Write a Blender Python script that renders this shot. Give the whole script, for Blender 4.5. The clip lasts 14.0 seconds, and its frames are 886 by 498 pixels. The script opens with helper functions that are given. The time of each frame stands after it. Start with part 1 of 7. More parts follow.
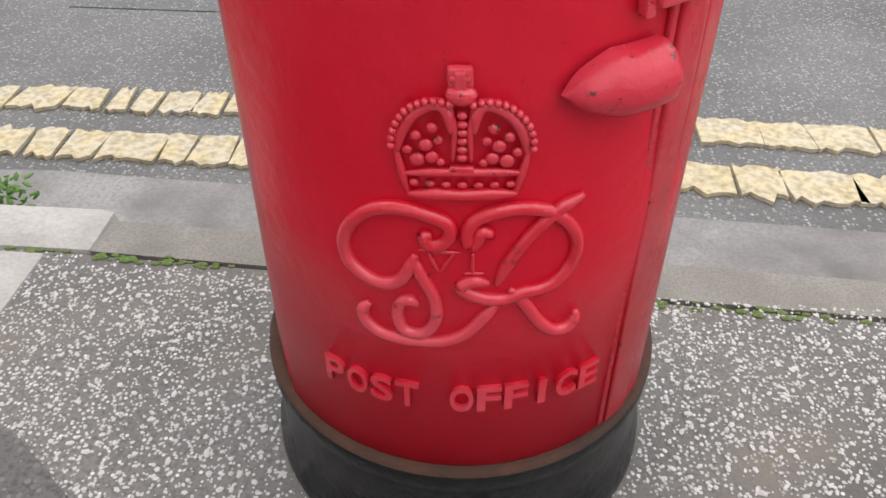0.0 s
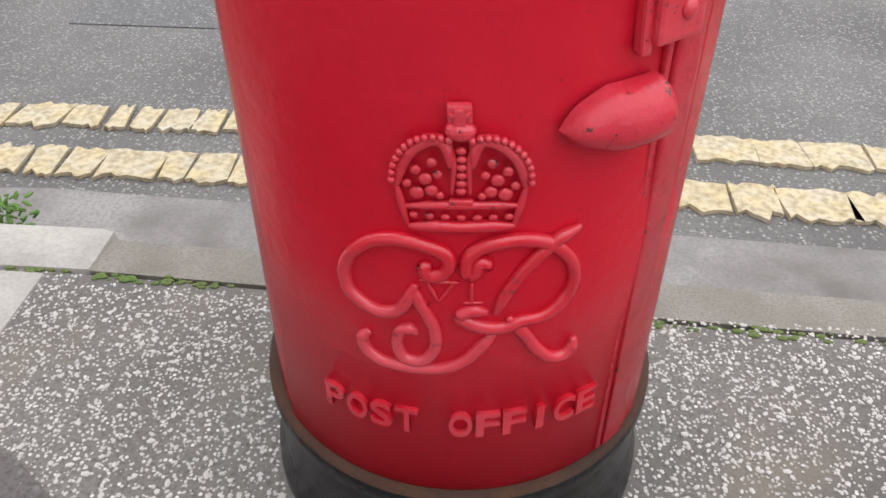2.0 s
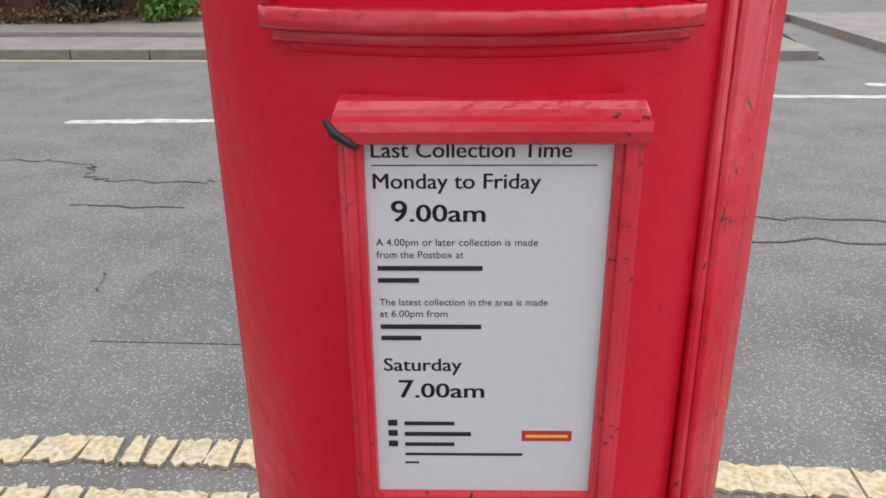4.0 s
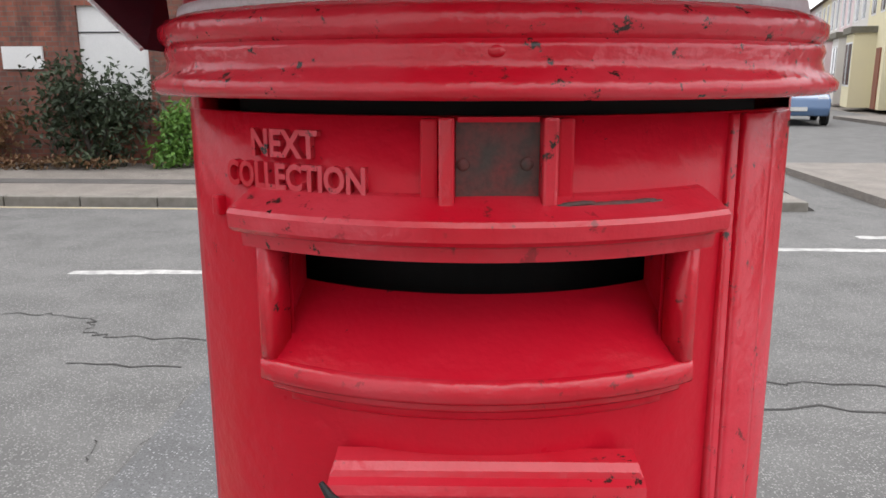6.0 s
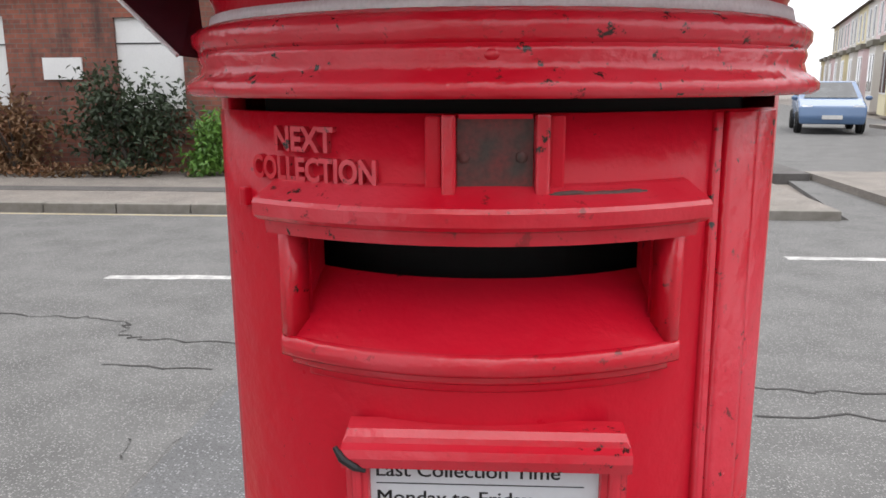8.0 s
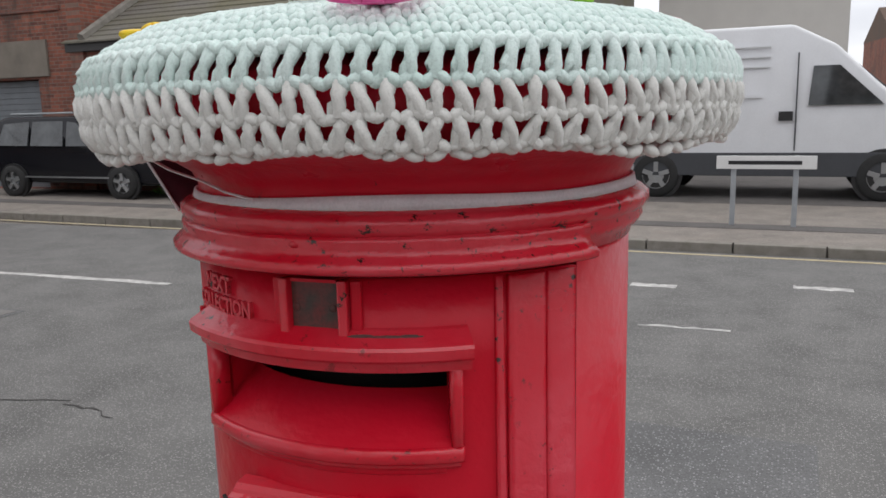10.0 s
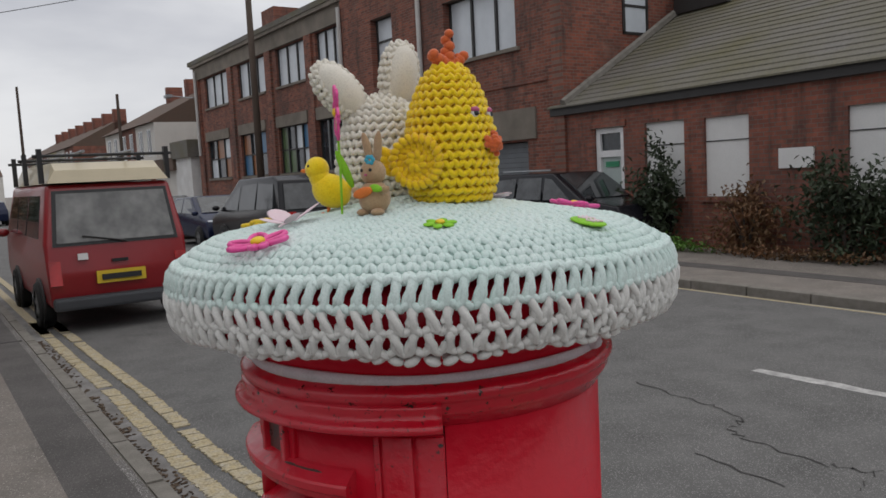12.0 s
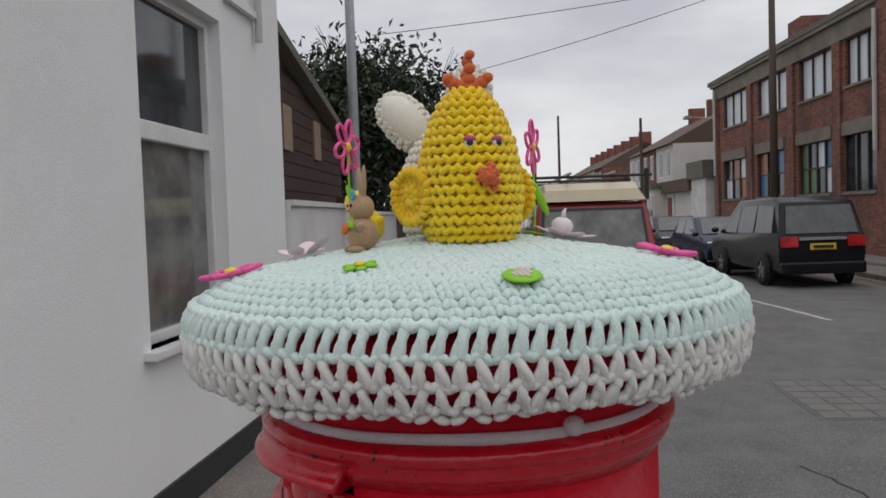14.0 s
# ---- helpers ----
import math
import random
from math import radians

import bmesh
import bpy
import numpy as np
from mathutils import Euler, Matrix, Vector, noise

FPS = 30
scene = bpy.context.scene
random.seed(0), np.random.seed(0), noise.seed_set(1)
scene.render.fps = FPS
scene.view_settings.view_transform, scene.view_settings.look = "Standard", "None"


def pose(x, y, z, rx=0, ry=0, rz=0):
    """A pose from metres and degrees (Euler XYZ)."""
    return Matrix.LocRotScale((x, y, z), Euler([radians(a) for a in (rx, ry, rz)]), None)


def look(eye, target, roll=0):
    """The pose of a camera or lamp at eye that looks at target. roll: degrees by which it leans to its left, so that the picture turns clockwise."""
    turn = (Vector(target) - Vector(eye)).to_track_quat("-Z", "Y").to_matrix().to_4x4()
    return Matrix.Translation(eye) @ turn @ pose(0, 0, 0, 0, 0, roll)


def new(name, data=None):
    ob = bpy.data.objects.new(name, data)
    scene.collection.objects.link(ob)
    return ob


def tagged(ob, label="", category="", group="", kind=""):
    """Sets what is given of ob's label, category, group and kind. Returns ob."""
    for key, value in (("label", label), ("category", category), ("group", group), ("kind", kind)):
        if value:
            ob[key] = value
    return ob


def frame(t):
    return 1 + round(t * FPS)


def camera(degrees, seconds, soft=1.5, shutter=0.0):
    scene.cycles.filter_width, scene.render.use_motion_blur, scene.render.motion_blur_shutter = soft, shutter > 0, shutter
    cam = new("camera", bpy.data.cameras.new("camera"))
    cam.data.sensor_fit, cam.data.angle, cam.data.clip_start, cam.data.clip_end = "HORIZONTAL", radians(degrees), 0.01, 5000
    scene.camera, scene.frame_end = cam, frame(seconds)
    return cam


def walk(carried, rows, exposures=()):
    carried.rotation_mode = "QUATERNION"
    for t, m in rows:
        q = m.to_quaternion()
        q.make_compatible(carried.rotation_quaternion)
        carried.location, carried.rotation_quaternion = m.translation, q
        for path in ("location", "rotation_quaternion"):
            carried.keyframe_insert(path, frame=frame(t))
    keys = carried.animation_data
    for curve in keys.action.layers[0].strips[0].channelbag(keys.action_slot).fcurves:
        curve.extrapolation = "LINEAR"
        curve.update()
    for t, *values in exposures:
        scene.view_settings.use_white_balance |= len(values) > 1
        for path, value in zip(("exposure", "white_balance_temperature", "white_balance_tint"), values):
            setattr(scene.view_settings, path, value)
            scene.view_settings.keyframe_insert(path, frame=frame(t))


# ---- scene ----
cam = camera(59.0, 14.0, soft=1.6)
PATH = [  # seconds, x, y, z, yaw, pitch, roll
    (0, 0.0361, -0.7796, 0.9296, 4.541, -39.270, -0.137),
    (0.5, 0.0370, -0.7812, 0.9255, 4.501, -39.114, -0.193),
    (1, 0.0366, -0.7837, 0.9248, 4.491, -39.003, -0.304),
    (1.5, 0.0345, -0.7836, 0.9279, 4.433, -39.049, -0.315),
    (2, 0.0338, -0.7756, 0.9496, 4.349, -38.562, -0.240),
    (2.2, 0.0325, -0.7708, 0.9945, 4.319, -34.749, -0.073),
    (4.3, 0.0023, -0.7222, 1.2704, 3.382, -21.354, 0.494),
    (4.5, 0.0042, -0.7184, 1.2787, 3.474, -20.372, 0.612),
    (5, 0.0110, -0.7118, 1.3238, 3.470, -18.081, 0.270),
    (5.5, 0.0070, -0.7053, 1.3863, 3.413, -13.932, 0.292),
    (6, 0.0048, -0.6970, 1.3953, 3.423, -12.689, 0.080),
    (6.5, 0.0086, -0.6953, 1.3878, 3.484, -12.366, 0.078),
    (7, 0.0076, -0.6940, 1.3854, 3.488, -12.336, 0.005),
    (9.5, 0.2504, -0.8382, 1.4642, 16.741, -10.855, 1.026),
    (10, 0.4071, -0.8309, 1.5214, 24.012, -10.201, 1.468),
    (10.5, 0.5553, -0.7756, 1.5375, 35.746, -8.040, 2.686),
    (11, 0.6881, -0.7213, 1.5810, 43.832, -7.623, 2.202),
    (11.5, 0.8746, -0.6586, 1.6271, 51.108, -6.081, 2.170),
    (12, 0.9874, -0.5568, 1.6752, 58.727, -5.529, 2.962),
    (12.5, 1.0334, -0.3918, 1.6676, 70.009, -4.386, 2.308),
    (13, 1.0735, -0.2370, 1.6746, 76.741, -3.501, 2.874),
    (13.5, 1.1319, -0.0964, 1.6714, 87.274, -3.131, 1.840),
    (14, 1.0312, 0.0811, 1.6684, 95.795, -2.447, 1.933),
]
walk(cam, [(t, pose(x, y, z, 90 + p, r, a)) for t, x, y, z, a, p, r in PATH],
     exposures=[(0.0, 1.33), (2.2, 1.33), (4.3, 1.28), (7.2, 1.42), (9.5, 0.95), (10.5, 0.45), (12.0, 0.04), (13.5, -0.04), (14.0, 0.06)])

# ---- light ----
world = bpy.data.worlds.new("overcast_sky")
scene.world = world
world.use_nodes = True
wn, wl = world.node_tree.nodes, world.node_tree.links
bg = wn["Background"]
sky = wn.new("ShaderNodeTexSky")
sky.sky_type = "NISHITA"
sky.sun_disc = False
sky.sun_elevation, sky.sun_rotation = radians(79), radians(40)
tc = wn.new("ShaderNodeTexCoord")
mp = wn.new("ShaderNodeMapping")
mp.inputs["Scale"].default_value = (1.0, 1.0, 3.2)
cl = wn.new("ShaderNodeTexNoise")
cl.inputs["Scale"].default_value = 2.6
cl.inputs["Detail"].default_value = 6
rp = wn.new("ShaderNodeValToRGB")
rp.color_ramp.elements[0].position, rp.color_ramp.elements[0].color = 0.35, (4.3, 4.35, 4.7, 1)
rp.color_ramp.elements[1].position, rp.color_ramp.elements[1].color = 0.68, (6.6, 6.6, 6.75, 1)
mx = wn.new("ShaderNodeMix")
mx.data_type = "RGBA"
mx.inputs["Factor"].default_value = 0.93
wl.new(tc.outputs["Generated"], mp.inputs["Vector"])
wl.new(mp.outputs["Vector"], cl.inputs["Vector"])
wl.new(cl.outputs["Fac"], rp.inputs["Fac"])
wl.new(sky.outputs["Color"], mx.inputs["A"])
wl.new(rp.outputs["Color"], mx.inputs["B"])
wl.new(mx.outputs["Result"], bg.inputs["Color"])
bg.inputs["Strength"].default_value = 0.117

sun = new("sun", bpy.data.lights.new("sun", "SUN"))
sun.data.energy, sun.data.angle, sun.data.color = 1.0, radians(110), (1.0, 0.97, 0.93)
sun.matrix_world = look((1.0, 1.2, 8), (0, 0, 0))


# ---- materials ----
def nodes(name):
    m = bpy.data.materials.new(name)
    m.use_nodes = True
    t = m.node_tree
    return m, t.nodes, t.links, t.nodes["Principled BSDF"]


def mixed(n, l, fac, a, b):
    x = n.new("ShaderNodeMix")
    x.data_type = "RGBA"
    for s, v in (("Factor", fac), ("A", a), ("B", b)):
        if isinstance(v, (int, float)):
            x.inputs[s].default_value = v
        elif isinstance(v, tuple):
            x.inputs[s].default_value = (*v[:3], 1)
        else:
            l.new(v, x.inputs[s])
    return x.outputs["Result"]


def noisy(n, l, scale, detail=4, coord="Object", stretch=None, rough=0.55):
    c = n.new("ShaderNodeTexCoord")
    src = c.outputs[coord]
    if stretch:
        p = n.new("ShaderNodeMapping")
        p.inputs["Scale"].default_value = stretch
        l.new(src, p.inputs["Vector"])
        src = p.outputs["Vector"]
    t = n.new("ShaderNodeTexNoise")
    t.inputs["Scale"].default_value, t.inputs["Detail"].default_value, t.inputs["Roughness"].default_value = scale, detail, rough
    l.new(src, t.inputs["Vector"])
    return t.outputs["Fac"]


def step(n, l, src, lo, hi):
    r = n.new("ShaderNodeMapRange")
    r.inputs["From Min"].default_value, r.inputs["From Max"].default_value = lo, hi
    l.new(src, r.inputs["Value"])
    return r.outputs["Result"]


def bumped(n, l, b, src, strength, distance):
    k = n.new("ShaderNodeBump")
    k.inputs["Strength"].default_value, k.inputs["Distance"].default_value = strength, distance
    l.new(src, k.inputs["Height"])
    l.new(k.outputs["Normal"], b.inputs["Normal"])


def surf(name, col, rough=0.6, col2=None, s1=3.0, s2=60.0, amount=0.5, grain=0.25, bump=0.15, bd=0.003, metal=0.0, spec=0.5, stretch=None):
    """Two colours in broad patches, with fine grain and relief."""
    m, n, l, b = nodes(name)
    col2 = col2 or tuple(c * 0.72 for c in col)
    big = step(n, l, noisy(n, l, s1, 5, stretch=stretch), 0.35, 0.7)
    fine = noisy(n, l, s2, 3)
    k = n.new("ShaderNodeMath")
    k.operation = "MULTIPLY"
    k.inputs[1].default_value = amount
    l.new(big, k.inputs[0])
    c = mixed(n, l, k.outputs[0], col, col2)
    f = n.new("ShaderNodeMath")
    f.operation = "MULTIPLY"
    f.inputs[1].default_value = grain
    l.new(step(n, l, fine, 0.4, 0.75), f.inputs[0])
    c = mixed(n, l, f.outputs[0], c, tuple(v * 0.45 for v in col))
    l.new(c, b.inputs["Base Color"])
    b.inputs["Roughness"].default_value, b.inputs["Metallic"].default_value = rough, metal
    b.inputs["Specular IOR Level"].default_value = spec
    if bump:
        bumped(n, l, b, fine, bump, bd)
    return m


def paint(name, col, faded, chip, rough=0.3, chips=0.70, relief=0.25):
    """Old gloss paint: slightly faded in patches, uneven film, flakes with rust."""
    m, n, l, b = nodes(name)
    c = mixed(n, l, step(n, l, noisy(n, l, 5, 4), 0.42, 0.75), col, faded)
    spot = step(n, l, noisy(n, l, 85, 6, rough=0.7), chips, chips + 0.03)
    area = step(n, l, noisy(n, l, 7, 3), 0.46, 0.56)
    k = n.new("ShaderNodeMath")
    k.operation = "MULTIPLY"
    l.new(spot, k.inputs[0])
    l.new(area, k.inputs[1])
    c = mixed(n, l, k.outputs[0], c, chip)
    l.new(c, b.inputs["Base Color"])
    r = n.new("ShaderNodeMapRange")
    r.inputs["To Min"].default_value, r.inputs["To Max"].default_value = rough - 0.08, rough + 0.10
    l.new(noisy(n, l, 14, 4), r.inputs["Value"])
    l.new(r.outputs["Result"], b.inputs["Roughness"])
    film_ = n.new("ShaderNodeMath")
    film_.operation = "MULTIPLY_ADD"
    film_.inputs[1].default_value = 3.0
    l.new(noisy(n, l, 17, 2), film_.inputs[0])
    l.new(noisy(n, l, 75, 3), film_.inputs[2])
    bumped(n, l, b, film_.outputs[0], relief, 0.0022)
    return m


def brick(name, a, b2, mortar, scale=1.0, side=False, stain=(0.06, 0.045, 0.04)):
    m, n, l, b = nodes(name)
    c = n.new("ShaderNodeTexCoord")
    sp = n.new("ShaderNodeSeparateXYZ")
    cb = n.new("ShaderNodeCombineXYZ")
    l.new(c.outputs["Object"], sp.inputs[0])
    l.new(sp.outputs["Y" if side else "X"], cb.inputs["X"])
    l.new(sp.outputs["Z"], cb.inputs["Y"])
    t = n.new("ShaderNodeTexBrick")
    t.inputs["Scale"].default_value = scale
    t.inputs["Brick Width"].default_value, t.inputs["Row Height"].default_value, t.inputs["Mortar Size"].default_value = 0.225, 0.075, 0.008
    t.inputs["Color1"].default_value, t.inputs["Color2"].default_value, t.inputs["Mortar"].default_value = (*a, 1), (*b2, 1), (*mortar, 1)
    l.new(cb.outputs[0], t.inputs["Vector"])
    w = step(n, l, noisy(n, l, 0.8, 6, stretch=(1, 1, 0.5)), 0.48, 0.72)
    k = n.new("ShaderNodeMath")
    k.operation = "MULTIPLY"
    k.inputs[1].default_value = 0.75
    l.new(w, k.inputs[0])
    col = mixed(n, l, k.outputs[0], t.outputs["Color"], stain)
    f = n.new("ShaderNodeMath")
    f.operation = "MULTIPLY"
    f.inputs[1].default_value = 0.4
    l.new(step(n, l, noisy(n, l, 9, 4), 0.5, 0.8), f.inputs[0])
    col = mixed(n, l, f.outputs[0], col, tuple(v * 1.5 for v in a))
    for sc, lay, lo, hi, amt, tone in ((2.2, (1.6, 1.6, 0.28), 0.52, 0.70, 0.62, (0.035, 0.028, 0.026)), (1.1, (1, 1, 0.8), 0.56, 0.74, 0.40, (0.30, 0.19, 0.145))):
        e = n.new("ShaderNodeMath")
        e.operation = "MULTIPLY"
        e.inputs[1].default_value = amt
        l.new(step(n, l, noisy(n, l, sc, 7, stretch=lay, rough=0.65), lo, hi), e.inputs[0])
        col = mixed(n, l, e.outputs[0], col, tone)
    l.new(col, b.inputs["Base Color"])
    b.inputs["Roughness"].default_value = 0.9
    bumped(n, l, b, t.outputs["Fac"], -0.4, 0.01)
    return m


def speckled(name, ground, stones, size, share, rough=0.85, dirt=None):
    """Ground with chippings set in it."""
    m, n, l, b = nodes(name)
    c = n.new("ShaderNodeTexCoord")
    v = n.new("ShaderNodeTexVoronoi")
    v.inputs["Scale"].default_value = 1 / size
    l.new(c.outputs["Object"], v.inputs["Vector"])
    pick = n.new("ShaderNodeSeparateColor")
    l.new(v.outputs["Color"], pick.inputs[0])
    on = step(n, l, pick.outputs[0], 1 - share - 0.01, 1 - share)
    core = step(n, l, v.outputs["Distance"], 0.42, 0.36)
    k = n.new("ShaderNodeMath")
    k.operation = "MULTIPLY"
    l.new(on, k.inputs[0])
    l.new(core, k.inputs[1])
    base = mixed(n, l, step(n, l, noisy(n, l, 2.5, 6), 0.35, 0.7), ground, tuple(g * 0.6 for g in ground))
    base = mixed(n, l, step(n, l, noisy(n, l, 130, 3), 0.45, 0.7), base, tuple(g * 0.5 for g in ground))
    st = mixed(n, l, pick.outputs[1], stones, tuple(s * 0.55 for s in stones))
    full = mixed(n, l, k.outputs[0], base, st)
    if dirt:
        d = n.new("ShaderNodeMath")
        d.operation = "MULTIPLY"
        d.inputs[1].default_value = 0.75
        l.new(step(n, l, noisy(n, l, 3.2, 7, rough=0.65), 0.50, 0.70), d.inputs[0])
        full = mixed(n, l, d.outputs[0], full, dirt)
    l.new(full, b.inputs["Base Color"])
    b.inputs["Roughness"].default_value = rough
    h = n.new("ShaderNodeMath")
    h.operation = "ADD"
    l.new(k.outputs[0], h.inputs[0])
    l.new(noisy(n, l, 150, 2), h.inputs[1])
    bumped(n, l, b, h.outputs[0], 0.5, 0.003)
    return m


def glass(name, col=(0.02, 0.025, 0.03), rough=0.06):
    m, n, l, b = nodes(name)
    l.new(mixed(n, l, step(n, l, noisy(n, l, 3, 3), 0.4, 0.7), col, tuple(c * 2 + 0.01 for c in col)), b.inputs["Base Color"])
    b.inputs["Roughness"].default_value = rough
    b.inputs["Specular IOR Level"].default_value = 0.7
    return m


def yarn(name, col, col2, s=9.0):
    m, n, l, b = nodes(name)
    c = mixed(n, l, step(n, l, noisy(n, l, s, 3), 0.35, 0.7), col, col2)
    c = mixed(n, l, step(n, l, noisy(n, l, 420, 2), 0.45, 0.8), c, tuple(v * 0.82 for v in col))
    l.new(c, b.inputs["Base Color"])
    b.inputs["Roughness"].default_value = 0.92
    b.inputs["Sheen Weight"].default_value = 0.35
    b.inputs["Specular IOR Level"].default_value = 0.2
    bumped(n, l, b, noisy(n, l, 700, 2), 0.6, 0.001)
    return m


RED = paint("red_gloss_paint", (0.53, 0.006, 0.022), (0.55, 0.014, 0.032), (0.035, 0.02, 0.018), 0.30, 0.655, 0.42)
# worn patches, their faded colour pinkened to stand in for sheen on raised parts
REDWORNSHEEN = paint("red_paint_worn_sheen", (0.55, 0.008, 0.024), (0.60, 0.06, 0.085), (0.03, 0.016, 0.013), 0.22, 0.60, 0.6)
FLAKED = paint("red_paint_flaked", (0.50, 0.006, 0.020), (0.56, 0.045, 0.07), (0.03, 0.016, 0.013), 0.24, 0.60, 0.6)
BLACKBASE = paint("black_bitumen_paint", (0.005, 0.005, 0.006), (0.012, 0.012, 0.012), (0.05, 0.025, 0.015), 0.3, 0.66, 0.9)
BLACKBASE.node_tree.nodes["Principled BSDF"].inputs["Specular IOR Level"].default_value = 0.3
for m_, k_ in ((RED, 0.22), (REDWORNSHEEN, 0.62), (FLAKED, 0.32)):
    m_.node_tree.nodes["Principled BSDF"].inputs["Specular IOR Level"].default_value = k_
RUST = surf("rust", (0.075, 0.032, 0.017), 0.9, (0.022, 0.012, 0.01), 14, 160, 0.8, 0.5, 0.5)
PLATE = surf("bare_iron_plate", (0.050, 0.036, 0.030), 0.5, (0.20, 0.02, 0.02), 60, 260, 0.75, 0.6, 0.4, 0.001)
# near-black that stands in for the shade inside the box
INSHADE = surf("painted_inner_shade", (0.004, 0.004, 0.004), 0.9, bump=0)
PAPER = surf("notice_enamel", (0.58, 0.60, 0.63), 0.3, (0.54, 0.56, 0.60), 4, 200, 0.4, 0.05, 0.03)
INK = surf("black_ink", (0.012, 0.012, 0.014), 0.5, bump=0)
LOGORED = surf("logo_red", (0.50, 0.03, 0.03), 0.5, bump=0)
LOGOYEL = surf("logo_yellow", (0.75, 0.55, 0.08), 0.5, bump=0)
ELASTIC = surf("white_elastic", (0.72, 0.72, 0.74), 0.8, (0.55, 0.55, 0.58), 30, 400, 0.5, 0.3, 0.3, 0.001)
CARD = surf("dark_card", (0.05, 0.02, 0.03), 0.35, (0.09, 0.04, 0.05), 30, 200, 0.6, 0.2, 0.05)
MINT = yarn("mint_yarn", (0.60, 0.74, 0.70), (0.68, 0.78, 0.755))
WHITE_Y = yarn("white_yarn", (0.74, 0.74, 0.71), (0.68, 0.68, 0.65))
YELLOW_Y = yarn("yellow_yarn", (0.88, 0.60, 0.008), (0.90, 0.68, 0.015))
YELLOW_D = yarn("deep_yellow_yarn", (0.85, 0.52, 0.008), (0.86, 0.60, 0.015))
ORANGE_Y = yarn("orange_yarn", (0.62, 0.12, 0.03), (0.70, 0.17, 0.06))
CREAM_Y = yarn("cream_yarn", (0.74, 0.70, 0.61), (0.76, 0.74, 0.66))
FUZZ = yarn("yellow_fluff", (0.90, 0.62, 0.01), (0.92, 0.70, 0.03), 60)
TAN = yarn("tan_felt", (0.42, 0.27, 0.15), (0.47, 0.32, 0.19), 40)
PINK = surf("pink_rubber", (0.80, 0.07, 0.32), 0.45, (0.85, 0.16, 0.42), 40, 200, 0.5, 0.1, 0.05)
YEL = surf("yellow_rubber", (0.85, 0.60, 0.02), 0.45, (0.85, 0.5, 0.02), 40, 200, 0.5, 0.1, 0.05)
GREEN = surf("lime_felt", (0.25, 0.58, 0.02), 0.7, (0.2, 0.5, 0.02), 40, 300, 0.5, 0.2, 0.2, 0.001)
LILAC = surf("pale_pink_felt", (0.78, 0.60, 0.66), 0.75, (0.80, 0.70, 0.74), 40, 300, 0.6, 0.1, 0.2, 0.001)
TEAL = surf("turquoise_felt", (0.06, 0.42, 0.58), 0.7, bump=0.1)
CARROT = surf("orange_felt", (0.80, 0.20, 0.03), 0.7, bump=0.1)
EYEW = surf("eye_white", (0.75, 0.72, 0.74), 0.2, bump=0)
EYEP = surf("eye_pink", (0.5, 0.08, 0.2), 0.3, bump=0)
BLACK = surf("black_plastic", (0.015, 0.015, 0.016), 0.4, (0.03, 0.03, 0.03), 8, 120, 0.5, 0.2, 0.05)
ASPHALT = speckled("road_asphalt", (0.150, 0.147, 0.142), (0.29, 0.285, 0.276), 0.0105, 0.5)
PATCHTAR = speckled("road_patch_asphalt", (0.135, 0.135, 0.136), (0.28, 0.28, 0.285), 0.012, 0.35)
CHIPS = speckled("chipped_pavement", (0.17, 0.158, 0.148), (0.60, 0.58, 0.56), 0.0074, 0.42, dirt=(0.17, 0.148, 0.118))
PAVE = speckled("worn_concrete_pavement", (0.25, 0.222, 0.196), (0.39, 0.355, 0.32), 0.014, 0.35, dirt=(0.20, 0.17, 0.145))
TARSTRIP = speckled("dark_asphalt_strip", (0.115, 0.105, 0.10), (0.19, 0.18, 0.17), 0.012, 0.3)
CONC = surf("kerb_concrete", (0.25, 0.232, 0.205), 0.9, (0.15, 0.138, 0.115), 7, 190, 0.9, 0.7, 0.6)
CHANNEL = surf("gutter_concrete", (0.27, 0.26, 0.25), 0.9, (0.115, 0.105, 0.098), 4.5, 120, 0.95, 0.6, 0.6)
YLINE = surf("worn_yellow_line", (0.50, 0.41, 0.24), 0.9, (0.46, 0.42, 0.34), 16, 60, 0.95, 0.9, 0.9)
WLINE = surf("worn_white_line", (0.56, 0.55, 0.53), 0.8, (0.24, 0.235, 0.23), 9, 60, 0.95, 0.7, 0.3)
CRACK = surf("crack_tar", (0.045, 0.042, 0.04), 0.9, bump=0.2)
SLAB = surf("pale_slab", (0.42, 0.40, 0.37), 0.9, (0.28, 0.27, 0.25), 6, 120, 0.8, 0.4, 0.3)
RENDERW = surf("white_rendered_wall", (0.82, 0.825, 0.83), 0.85, (0.76, 0.76, 0.755), 1.3, 130, 0.6, 0.12, 0.5, 0.004)
WALLW = surf("whitewashed_wall", (0.70, 0.70, 0.69), 0.9, (0.52, 0.51, 0.49), 1.6, 90, 0.7, 0.2, 0.4, 0.005)
UPVC = surf("white_frame", (0.78, 0.78, 0.78), 0.35, bump=0.02)
GREYT = surf("dark_plinth", (0.03, 0.03, 0.033), 0.7, bump=0.2)
BRICK = brick("red_brick", (0.27, 0.088, 0.054), (0.115, 0.042, 0.032), (0.17, 0.13, 0.105))
BRICKS = brick("red_brick_side", (0.28, 0.084, 0.050), (0.14, 0.045, 0.032), (0.17, 0.13, 0.105), side=True)
BRICKD = brick("dark_brick", (0.27, 0.088, 0.056), (0.16, 0.055, 0.040), (0.15, 0.115, 0.095))
STONE = surf("concrete_band", (0.23, 0.20, 0.165), 0.9, (0.13, 0.115, 0.095), 1.5, 60, 0.8, 0.3, 0.3)
